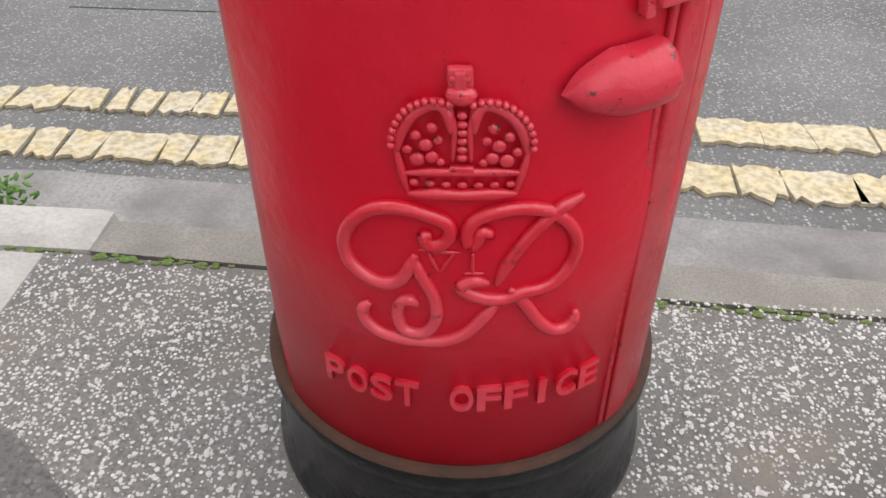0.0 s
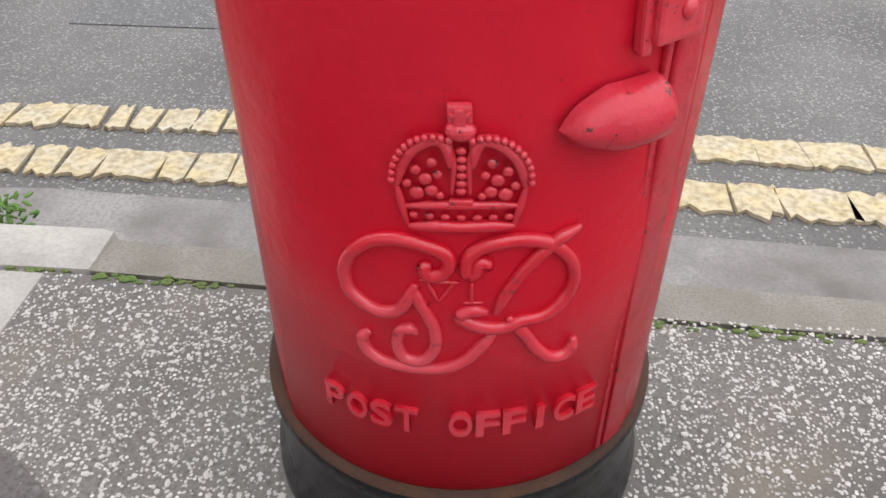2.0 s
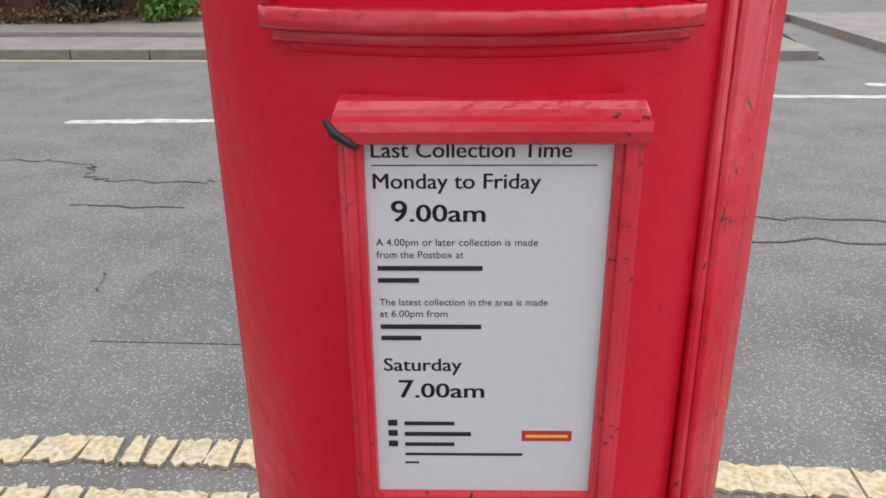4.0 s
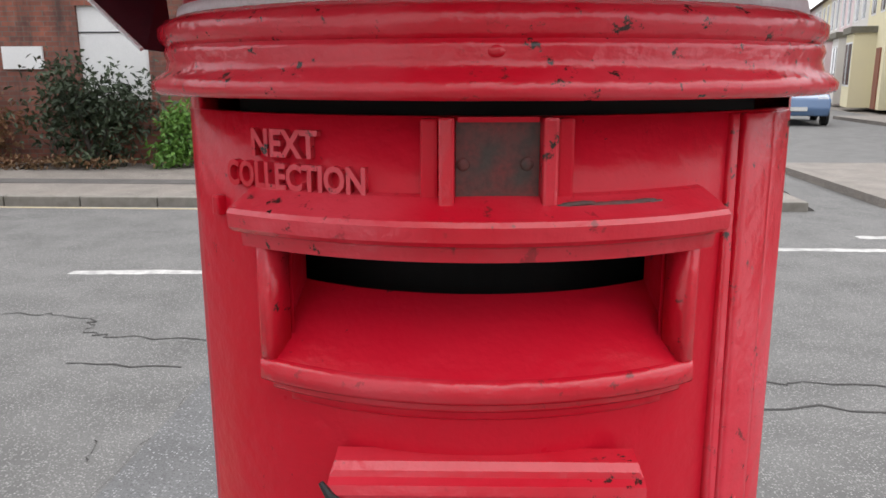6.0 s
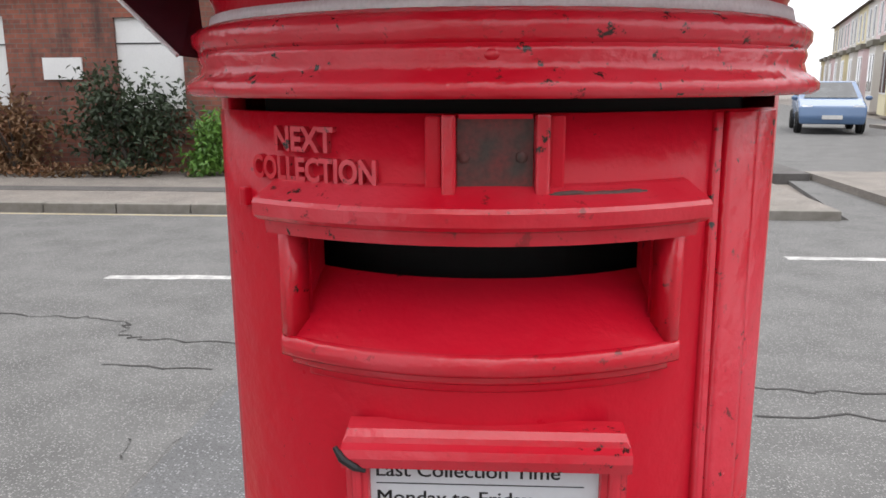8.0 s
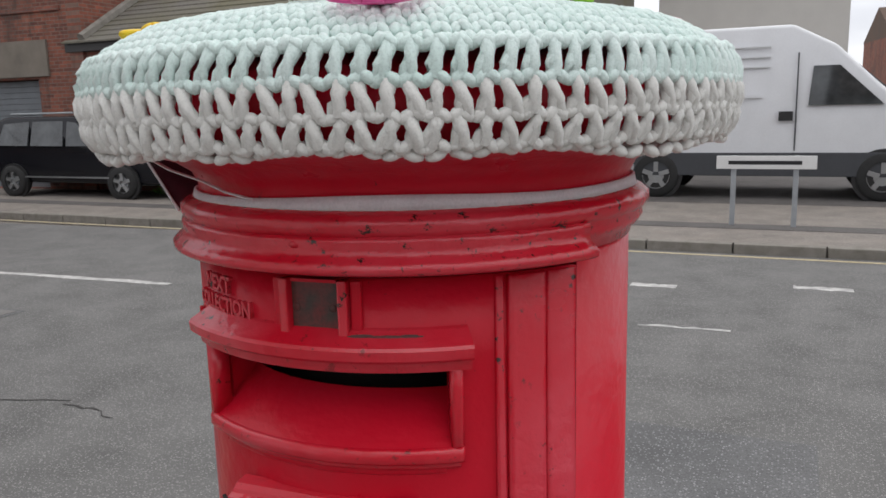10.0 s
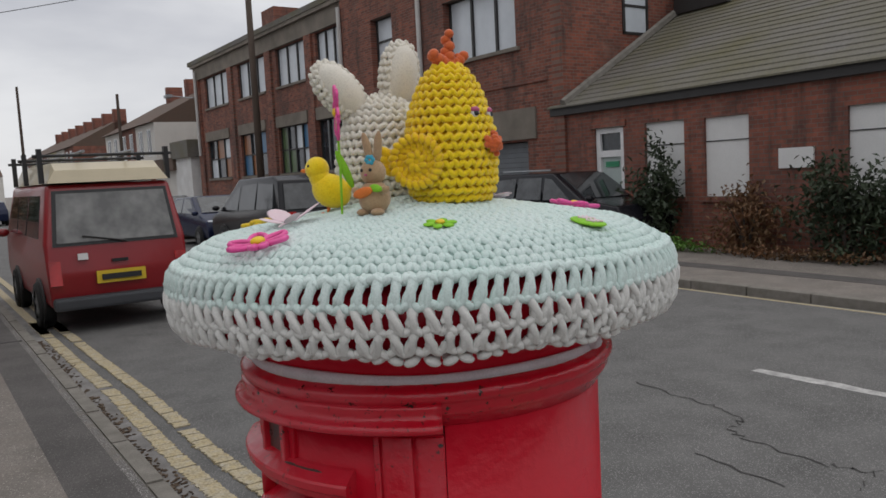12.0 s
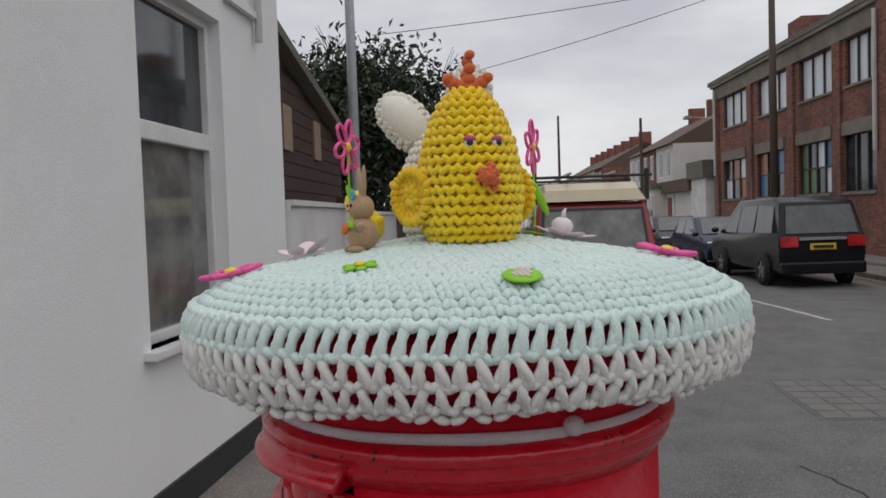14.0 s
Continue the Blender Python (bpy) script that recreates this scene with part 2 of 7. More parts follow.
SLATE = surf("slate", (0.165, 0.155, 0.14), 0.85, (0.125, 0.115, 0.055), 0.7, 22, 0.9, 0.6, 0.3)
WPANE = surf("frosted_pane", (0.62, 0.66, 0.70), 0.2, (0.5, 0.54, 0.58), 2, 30, 0.6, 0.05, 0.02)
BOARD = surf("white_boarding", (0.70, 0.70, 0.69), 0.6, (0.6, 0.6, 0.59), 2, 40, 0.5, 0.1, 0.05)
FRAMEB = surf("dark_window_frame", (0.03, 0.028, 0.027), 0.5, bump=0.05)
SHUTTER = surf("grey_shutter", (0.17, 0.185, 0.20), 0.5, (0.12, 0.13, 0.14), 3, 60, 0.6, 0.3, 0.1)
DOORBR = surf("brown_boarded_door", (0.24, 0.085, 0.05), 0.8, (0.16, 0.06, 0.04), 4, 60, 0.7, 0.3, 0.2)
PIPEW = surf("pale_pipe", (0.55, 0.54, 0.52), 0.6, bump=0.05)
STEEL = surf("galvanised_steel", (0.36, 0.38, 0.40), 0.5, (0.28, 0.30, 0.32), 8, 80, 0.6, 0.2, 0.05, metal=0.3)
WOODP = surf("old_pole_wood", (0.09, 0.065, 0.05), 0.9, (0.06, 0.045, 0.035), 3, 60, 0.7, 0.4, 0.3, stretch=(8, 8, 0.5))
TIMBER = surf("dark_weatherboard", (0.055, 0.025, 0.02), 0.8, (0.035, 0.018, 0.015), 3, 60, 0.7, 0.4, 0.2)
GLASS = glass("dark_glass")
CARGLASS = glass("car_glass", (0.025, 0.028, 0.03), 0.04)
PALEGLASS = glass("hazy_glass", (0.12, 0.12, 0.115), 0.08)


def carpaint(name, col, rough=0.22):
    m = surf(name, col, rough, tuple(c * 0.85 for c in col), 2, 40, 0.5, 0.08, 0)
    m.node_tree.nodes["Principled BSDF"].inputs["Coat Weight"].default_value = 0.25 if max(col) > 0.06 else 0.08
    m.node_tree.nodes["Principled BSDF"].inputs["Specular IOR Level"].default_value = 0.5 if max(col) > 0.06 else 0.22
    return m


VANRED = carpaint("van_red", (0.27, 0.012, 0.016), 0.3)
CARBLACK = carpaint("car_black", (0.010, 0.010, 0.013))
CARNAVY = carpaint("car_navy", (0.012, 0.018, 0.05))
CARBLUE = carpaint("car_blue", (0.10, 0.17, 0.30))
CARWHITE = carpaint("van_white", (0.68, 0.69, 0.71), 0.35)
CREAMROOF = carpaint("cream_roof", (0.58, 0.50, 0.34), 0.4)
GREYPLAS = surf("grey_bumper", (0.05, 0.053, 0.06), 0.6, bump=0.1)
TYRE = surf("tyre_rubber", (0.016, 0.016, 0.016), 0.85, (0.03, 0.03, 0.03), 20, 150, 0.5, 0.3, 0.3)
ALLOY = surf("alloy", (0.45, 0.46, 0.47), 0.3, bump=0, metal=0.8)
LAMPW = glass("headlamp", (0.45, 0.47, 0.5), 0.1)
LAMPR = glass("tail_lamp", (0.30, 0.008, 0.008), 0.15)
PLATEY = surf("yellow_number_plate", (0.75, 0.52, 0.03), 0.4, bump=0)
PLATEW = surf("white_number_plate", (0.7, 0.7, 0.68), 0.4, bump=0)
LEAF = surf("dark_leaf", (0.020, 0.033, 0.015), 0.55, (0.045, 0.066, 0.027), 1.5, 30, 0.9, 0.2, 0.1)
LEAFB = surf("bright_leaf", (0.07, 0.17, 0.02), 0.5, (0.11, 0.22, 0.03), 3, 30, 0.9, 0.2, 0.1)
LEAFR = surf("russet_leaf", (0.17, 0.075, 0.03), 0.6, (0.10, 0.07, 0.03), 2, 30, 0.9, 0.2, 0.1)
BARK = surf("bark", (0.06, 0.048, 0.04), 0.9, (0.035, 0.03, 0.025), 5, 60, 0.7, 0.4, 0.4)
GRASS = surf("grass_green", (0.09, 0.15, 0.03), 0.8, (0.13, 0.13, 0.05), 4, 60, 0.8, 0.3, 0.1)
HOUSEY = surf("pale_yellow_render", (0.66, 0.60, 0.40), 0.9, (0.6, 0.55, 0.38), 1, 40, 0.5, 0.1, 0.1)
HOUSEP = surf("pale_pink_render", (0.66, 0.54, 0.54), 0.9, (0.62, 0.5, 0.5), 1, 40, 0.5, 0.1, 0.1)
HOUSEW = surf("off_white_render", (0.62, 0.60, 0.56), 0.9, (0.5, 0.48, 0.45), 1, 40, 0.5, 0.1, 0.1)
TILE = surf("far_roof_tile", (0.12, 0.075, 0.055), 0.9, (0.09, 0.075, 0.06), 1, 20, 0.7, 0.3, 0.2)
COVERIRON = surf("worn_cover_plate", (0.17, 0.165, 0.155), 0.75, (0.11, 0.105, 0.10), 5, 120, 0.8, 0.5, 0.4)


# ---- mesh helpers ----
def part(name, bm, material, parent=None, label="", smooth=False):
    me = bpy.data.meshes.new(name)
    bmesh.ops.recalc_face_normals(bm, faces=bm.faces)
    bm.to_mesh(me)
    bm.free()
    me.materials.append(material)
    if smooth:
        me.shade_smooth()
    ob = new(name, me)
    if parent:
        ob.parent = parent
    if label:
        ob["label"] = label
    return ob


def empty(name, m=None):
    e = new(name)
    e.empty_display_size = 0.2
    if m:
        e.matrix_world = m
    return e


def bx(bm, x0, x1, y0, y1, z0, z1, bevel=0.0):
    v = [bm.verts.new((x, y, z)) for z in (z0, z1) for x, y in ((x0, y0), (x1, y0), (x1, y1), (x0, y1))]
    f = [bm.faces.new([v[i] for i in q]) for q in ((3, 2, 1, 0), (4, 5, 6, 7), (0, 1, 5, 4), (1, 2, 6, 5), (2, 3, 7, 6), (3, 0, 4, 7))]
    if bevel:
        bmesh.ops.bevel(bm, geom=list({e for g in f for e in g.edges}), offset=bevel, segments=2, affect="EDGES", profile=0.6)
    return bm


def box(*a, bevel=0.0):
    return bx(bmesh.new(), *a, bevel=bevel)


def lathe(bm, prof, n=64, a0=0.0, a1=360.0, cx=0.0, cy_=0.0, cap=False):
    """Turns (radius, height) pairs about an upright axis; angles in degrees from -y towards +x."""
    full = abs(a1 - a0) >= 360
    rings = []
    for i in range(n if full else n + 1):
        a = radians(a0 + (a1 - a0) * i / n)
        rings.append([bm.verts.new((cx + r * math.sin(a), cy_ - r * math.cos(a), z)) for r, z in prof])
    for i in range(n):
        p, q = rings[i], rings[(i + 1) % len(rings)]
        for k in range(len(prof) - 1):
            bm.faces.new((p[k], q[k], q[k + 1], p[k + 1]))
    if cap and full:
        bm.faces.new([r[-1] for r in rings])
        bm.faces.new([r[0] for r in reversed(rings)])
    return bm


def shell(bm, a0, a1, z0, z1, r0, r1, n=24, bev=0.0):
    """A closed curved slab between two radii, with softened outer edges."""
    da = math.degrees(bev / r1) if bev else 0
    st = [(a0, r0, z0, z1), (a0, r1 - bev, z0, z1)] + ([(a0 + da, r1, z0 + bev, z1 - bev)] if bev else [])
    st += [(a0 + da + (a1 - a0 - 2 * da) * i / n, r1, z0 + bev, z1 - bev) for i in range(1, n)]
    st += ([(a1 - da, r1, z0 + bev, z1 - bev)] if bev else []) + [(a1, r1 - bev, z0, z1), (a1, r0, z0, z1)]
    rows = []
    for a, r, lo, hi in st:
        s, c = math.sin(radians(a)), -math.cos(radians(a))
        e = r - bev if bev and r == r1 else r
        ring = [(r0 * s, r0 * c, z0), (e * s, e * c, z0), (r * s, r * c, lo), (r * s, r * c, hi), (e * s, e * c, z1), (r0 * s, r0 * c, z1)]
        rows.append([bm.verts.new(p) for p in ring])
    for p, q in zip(rows, rows[1:]):
        for k in range(6):
            bm.faces.new((p[k], q[k], q[(k + 1) % 6], p[(k + 1) % 6]))
    bm.faces.new(rows[0])
    bm.faces.new(rows[-1])
    bmesh.ops.remove_doubles(bm, verts=bm.verts, dist=1e-5)
    return bm


def tube(bm, pts, r, n=8, flat=1.0, ends=True):
    """A round bar along points; r is one radius or one for each point."""
    pts = [Vector(p) for p in pts]
    rs = r if isinstance(r, (list, tuple)) else [r] * len(pts)
    up = Vector((0.31, 0.17, 0.93))
    rings = []
    for i, p in enumerate(pts):
        d = (pts[min(i + 1, len(pts) - 1)] - pts[max(i - 1, 0)]).normalized()
        s = d.cross(up)
        if s.length < 0.05:
            s = d.cross(Vector((1, 0, 0)))
        s.normalize()
        t = s.cross(d)
        rings.append([bm.verts.new(p + (s * math.cos(a) + t * math.sin(a) * flat) * rs[i]) for a in (2 * math.pi * k / n for k in range(n))])
    for p, q in zip(rings, rings[1:]):
        for k in range(n):
            bm.faces.new((p[k], p[(k + 1) % n], q[(k + 1) % n], q[k]))
    if ends:
        bm.faces.new(rings[0])
        bm.faces.new(rings[-1])
    return bm


BALLS = {}


def ball(bm, m, u=8, v=5):
    """An ellipsoid: the unit ball under the matrix m."""
    if (u, v) not in BALLS:
        pts = [(0, 0, -1)] + [(math.cos(2 * math.pi * k / u) * math.sin(math.pi * j / v), math.sin(2 * math.pi * k / u) * math.sin(math.pi * j / v), -math.cos(math.pi * j / v)) for j in range(1, v) for k in range(u)] + [(0, 0, 1)]
        BALLS[u, v] = [Vector(p) for p in pts]
    vs = [bm.verts.new(m @ p) for p in BALLS[u, v]]
    for k in range(u):
        bm.faces.new((vs[0], vs[1 + (k + 1) % u], vs[1 + k]))
        bm.faces.new((vs[-1], vs[1 + (v - 2) * u + k], vs[1 + (v - 2) * u + (k + 1) % u]))
        for j in range(v - 2):
            a, b = 1 + j * u + k, 1 + j * u + (k + 1) % u
            bm.faces.new((vs[a], vs[b], vs[b + u], vs[a + u]))
    return bm


def egg(c, r, rot=(0, 0, 0)):
    return Matrix.LocRotScale(Vector(c), Euler([radians(a) for a in rot]), Vector(r))


def words(text, size, depth, spacing=1.0, bold=0.0):
    """Letters as a mesh in the x-z plane, base line at z = 0, standing out to -y."""
    cu = bpy.data.curves.new("letters", "FONT")
    cu.body, cu.size, cu.extrude, cu.space_character = text, size, depth / 2, spacing
    cu.resolution_u = 3
    cu.offset = bold
    ob = bpy.data.objects.new("letters", cu)
    me = ob.to_mesh()
    bm = bmesh.new()
    bm.from_mesh(me)
    ob.to_mesh_clear()
    bpy.data.objects.remove(ob)
    bpy.data.curves.remove(cu)
    for v in bm.verts:
        v.co = Vector((v.co.x, -v.co.z - depth / 2, v.co.y))
    return bm


def moved(bm, x, y, z):
    bmesh.ops.translate(bm, verts=bm.verts, vec=(x, y, z))
    return bm


def fit_width(bm, width):
    xs = [v.co.x for v in bm.verts]
    k, x0 = width / (max(xs) - min(xs)), min(xs)
    for v in bm.verts:
        v.co.x = (v.co.x - x0) * k
    return bm


def wrap(bm, r):
    """Bends a flat relief, x along the round and -y outwards, on to a drum of radius r."""
    for v in bm.verts:
        a, d = v.co.x / r, r - v.co.y
        v.co = Vector((d * math.sin(a), -d * math.cos(a), v.co.z))
    return bm


def bend(x):
    """Sideways drift of the street, which swings a little on either side of the box."""
    return 0.04 + 0.055 * (x + 1.0) if x < -1.0 else 0.04 - 0.045 * (min(x, 6.0) + 1.0)


def lines_at(x):
    """Middle of the inner yellow line along the street."""
    return float(np.interp(x, (-60, -30, -8, -6.2, -4.25, -3.5, -2.2, -1.2, -0.6, 0.5, 0.9, 3.2),
                           (-2.7, -1.05, 0.245, 0.375, 0.45, 0.51, 0.67, 0.80, 0.80, 0.775, 0.755, 0.65)))


def strip(bm, xs, y0, y1, z0, z1, curve=bend):
    """A long slab that follows the street."""
    rows = []
    for x in xs:
        d = curve(x)
        rows.append([bm.verts.new(p) for p in ((x, y0 + d, z0), (x, y1 + d, z0), (x, y1 + d, z1), (x, y0 + d, z1))])
    for p, q in zip(rows, rows[1:]):
        for k in range(4):
            bm.faces.new((p[k], q[k], q[(k + 1) % 4], p[(k + 1) % 4]))
    bm.faces.new(rows[0])
    bm.faces.new(rows[-1])
    return bm


def setting(ob, label="", category=""):
    return tagged(ob, label, category, kind="structure")


# ---- ground, road and pavements ----
XS = [-160, -120, -90, -70, -50, -40, -32, -26, -20, -16, -13, -10, -8, -6, -5, -4, -3, -2, -1, 0, 1, 2, 4, 8, 14, 25, 50, 90]
g = bmesh.new()
bx(g, -900, 900, -900, 900, -0.6, -0.16)
setting(part("ground", g, PAVE), "grey brown open ground beyond the streets", "ground")
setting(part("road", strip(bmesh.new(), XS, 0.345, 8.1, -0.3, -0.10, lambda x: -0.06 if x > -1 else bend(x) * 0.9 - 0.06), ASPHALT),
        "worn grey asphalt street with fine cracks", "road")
g = bmesh.new()
plan = ((3.6, 8.05), (10.5, 8.05), (20, 75), (13, 75))
lo, hi = [g.verts.new((*p, -0.3)) for p in plan], [g.verts.new((*p, -0.104)) for p in plan]
g.faces.new(hi)
g.faces.new(lo[::-1])
for k in range(4):
    g.faces.new((lo[k], lo[(k + 1) % 4], hi[(k + 1) % 4], hi[k]))
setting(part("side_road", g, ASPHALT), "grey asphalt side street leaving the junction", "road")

# near pavement: chippings round the box, a dark strip by the kerb further on
setting(part("pavement_near", strip(bmesh.new(), XS, -3.2, 0.255, -0.3, 0.0), CHIPS), "pavement of dark asphalt with white chippings", "pavement")
setting(part("pavement_path", strip(bmesh.new(), [x for x in XS if x <= -2], -3.0, -0.13, -0.1, 0.004), PAVE), "worn sandy grey concrete footway", "pavement")
setting(part("pavement_strip", strip(bmesh.new(), [x for x in XS if x <= -2], -0.13, 0.2, -0.1, 0.005), TARSTRIP), "dark asphalt strip along the kerb", "pavement")
kerb = empty("kerb_near")
setting(kerb, "weathered concrete kerb stones along the street", "kerb")
x, i = 4.6, 0
while x > -14:
    L = 0.914
    b = bmesh.new()
    d0, d1 = bend(x - L), bend(x)
    zt = 0.002 * math.sin(i * 2.3)
    top = [(x - L + 0.006, 0.257 + d0), (x - 0.006, 0.257 + d1), (x - 0.006, 0.376 + d1), (x - L + 0.006, 0.376 + d0)]
    lo = [b.verts.new((px, py, -0.2)) for px, py in top]
    hi = [b.verts.new((px, py, zt)) for px, py in top]
    b.faces.new(lo[::-1])
    b.faces.new(hi)
    for k in range(4):
        b.faces.new((lo[k], lo[(k + 1) % 4], hi[(k + 1) % 4], hi[k]))
    bmesh.ops.bevel(b, geom=[e for e in b.edges if all(v.co.z > -0.1 for v in e.verts)], offset=0.012, segments=2, affect="EDGES")
    part("kerb_stone", b, CONC, kerb)
    x, i = x - L, i + 1
part("kerb_rest", strip(bmesh.new(), [q for q in XS if q < -14] + [x], 0.257, 0.376, -0.2, 0.0), CONC, kerb)
setting(part("gutter", strip(bmesh.new(), XS, 0.35, 0.645, -0.2, -0.094), CHANNEL), "pale concrete gutter beside the kerb", "gutter")

# joint filled with moss between chippings and kerb
rnd = random.Random(4)
b = bmesh.new()
for _ in range(330):
    q = rnd.uniform(-1.6, 1.6)
    s = rnd.uniform(0.002, 0.007)
    ball(b, egg((q, 0.254 + bend(q) + rnd.gauss(0, 0.006), 0.0), (s * 2, s, s)), 5, 3)
tagged(part("moss", b, GRASS), "thin line of moss in the kerb joint", "moss", kind="stuff")

# double yellow lines in broken pieces
lines = empty("yellow_lines")
setting(lines, "worn double yellow lines with cracked broken paint", "road marking")
for off, w in ((0.0, 0.118), (0.225, 0.112)):
    x = 3.2
    while x > -11:
        L = rnd.uniform(0.05, 0.17)
        if rnd.random() > 0.04 or abs(x) < 2.2:
            b = bmesh.new()
            n = 7
            d = [lines_at(x - L * k / n) + off for k in range(n + 1)]
            pts = [(x - L * k / n, d[k] - w / 2 + rnd.gauss(0, 0.008)) for k in range(n + 1)] + [(x - L * k / n, d[k] + w / 2 + rnd.gauss(0, 0.006)) for k in range(n, -1, -1)]
            pts = [(px + (rnd.gauss(0, 0.007) if k in (0, n, n + 1, 2 * n + 1) else 0.0), py) for k, (px, py) in enumerate(pts)]
            lo = [b.verts.new((px, py, -0.099)) for px, py in pts]
            hi = [b.verts.new((px + 0.001, py, -0.0885)) for px, py in pts]
            b.faces.new(hi)
            for k in range(len(pts)):
                b.faces.new((lo[k], lo[(k + 1) % len(pts)], hi[(k + 1) % len(pts)], hi[k]))
            part("paint_piece", b, YLINE, lines)
        x -= L + abs(rnd.gauss(0.006, 0.007))
    part("far_line", strip(bmesh.new(), [q for q in XS if q <= -10 and q > -70] + [-11], off - w / 2, off + w / 2, -0.1, -0.0885, lines_at), YLINE, lines)

# white centre dashes and junction marks
dash = empty("centre_dashes")
setting(dash, "broken white centre line, worn in places", "road marking")


def dab(x0, x1, y, w=0.1, slope=0.0):
    b = bmesh.new()
    n = 10
    up = [(x0 + (x1 - x0) * k / n, y + slope * (x1 - x0) * k / n + w / 2 + rnd.gauss(0, 0.013)) for k in range(n + 1)]
    dn = [(x0 + (x1 - x0) * k / n, y + slope * (x1 - x0) * k / n - w / 2 + rnd.gauss(0, 0.008)) for k in range(n, -1, -1)]
    hi = [b.verts.new((px, py, -0.0955)) for px, py in up + dn]
    b.faces.new(hi)
    lo = [b.verts.new((px, py, -0.1)) for px, py in up + dn]
    for k in range(len(hi)):
        b.faces.new((lo[k], lo[(k + 1) % len(hi)], hi[(k + 1) % len(hi)], hi[k]))
    part("dash", b, WLINE, dash)


for x0, x1, y, s in ((-3.2, -1.5, 4.94, 0.07), (-7.4, -5.1, 4.74, 0.06), (-14.0, -11.2, 4.27, 0.13), (-18.2, -15.4, 3.67, 0.065), (-27, -24, 3.2, 0.05), (-0.6, 0.05, 4.89, 0.04)):
    dab(x0, x1, y, 0.1 if x0 < -1 else 0.045, s)
for x0, x1, y in ((2.3, 3.6, 6.05), (4.2, 5.4, 6.2), (0.45, 0.92, 6.5), (3.4, 4.0, 6.6), (-0.9, -0.5, 6.2)):
    dab(x0, x1, y, 0.12)

# far pavement, forecourt and far kerb
setting(part("pavement_far", box(-160, 3.5, 8.12, 11.6, -0.3, 0.0), PAVE), "pale worn concrete pavement across the street", "pavement")
setting(part("forecourt", box(-13.0, 4.4, 11.6, 22, -0.3, 0.004), TARSTRIP), "dusty grey forecourt with a parked van", "ground")
setting(part("pavement_band", box(-40, 3.0, 9.1, 9.5, -0.1, 0.006), TARSTRIP), "darker asphalt trench strip along the pavement", "pavement")
setting(part("pavement_corner", box(11.2, 60, 8.12, 26, -0.3, 0.0), PAVE), "pale pavement on the far corner", "pavement")
fk = empty("kerb_far")
setting(fk, "worn concrete kerb on the far side", "kerb")
x = 3.5
while x > -22:
    part("kerb_stone", box(x - 0.906, x - 0.008, 7.99, 8.12, -0.2, 0.006 + rnd.gauss(0, 0.003), bevel=0.012), CONC, fk)
    x -= 0.914
part("kerb_rest", box(-160, x, 7.99, 8.12, -0.2, 0.0), CONC, fk)
b = bmesh.new()
bx(b, -30, 2.4, 7.80, 7.86, -0.1, -0.0955)
setting(part("far_yellow_line", b, YLINE), "faded yellow line along the far kerb", "road marking")

# cracks, the patched trenches and the square cover in the road
cr = empty("road_cracks")
setting(cr, "dark wandering cracks in the asphalt", "crack")
for pts in (((-3.6, 3.95), (-2.9, 3.9), (-2.47, 3.85), (-2.38, 3.6), (-2.2, 3.5), (-1.63, 3.5), (-1.42, 3.58), (-1.31, 3.9), (-1.32, 4.55)), ((-1.42, 3.58), (-1.3, 3.28)), ((-2.22, 3.09), (-1.5, 3.04)),
            ((-1.41, 1.62), (-1.41, 3.04)), ((-1.62, 2.26), (-1.56, 2.03)), ((1.15, 3.05), (1.6, 3.0), (2.4, 3.02)), ((1.1, 2.72), (2.2, 2.68)), ((-4.4, 1.9), (-3.4, 2.2), (-2.9, 2.1))):
    fine = []
    for a, c in zip(pts, pts[1:]):
        for k in range(8):
            fine.append((a[0] + (c[0] - a[0]) * k / 8 + rnd.gauss(0, 0.018), a[1] + (c[1] - a[1]) * k / 8 + rnd.gauss(0, 0.018)))
    b = bmesh.new()
    prev = None
    for px, py in fine:
        w = rnd.uniform(0.003, 0.010)
        cur = (b.verts.new((px, py - w, -0.0965)), b.verts.new((px, py + w, -0.0965)))
        if prev:
            b.faces.new((prev[0], cur[0], cur[1], prev[1]))
        prev = cur
    part("crack", b, CRACK, cr)
for q in ((-1.40, 0.57, 1.64, 3.05),):
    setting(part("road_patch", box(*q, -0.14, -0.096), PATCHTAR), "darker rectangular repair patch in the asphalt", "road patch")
cover = empty("manhole_cover")
tagged(cover, "large rectangular cast iron access cover set in the road", "manhole cover")
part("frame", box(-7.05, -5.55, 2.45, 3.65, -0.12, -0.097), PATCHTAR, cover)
for i in range(6):
    for j in range(5):
        part("plate", box(-7.0 + i * 0.235, -7.0 + i * 0.235 + 0.215, 2.5 + j * 0.225, 2.5 + j * 0.225 + 0.205, -0.12, -0.0935), COVERIRON, cover)

# stones that lie proud of the chipped surface near the box
b = bmesh.new()
for _ in range(15000):
    px, py = rnd.uniform(-1.05, 1.15), rnd.uniform(-0.42, 0.25)
    if px * px + py * py < 0.272 ** 2:
        continue
    s = min(0.0052, 0.0022 * math.exp(rnd.gauss(0, 0.42)))
    ball(b, egg((px, py, 0.0005), (s * rnd.uniform(0.8, 1.7), s, s * 0.45), (rnd.uniform(-15, 15), rnd.uniform(-15, 15), rnd.uniform(0, 180))), 5, 3)
tagged(part("chippings", b, surf("white_chippings", (0.50, 0.48, 0.46), 0.8, (0.40, 0.38, 0.36), 60, 200, 0.9, 0.2, 0.1)), "white stone chippings bedded in the pavement", "chippings", kind="stuff")
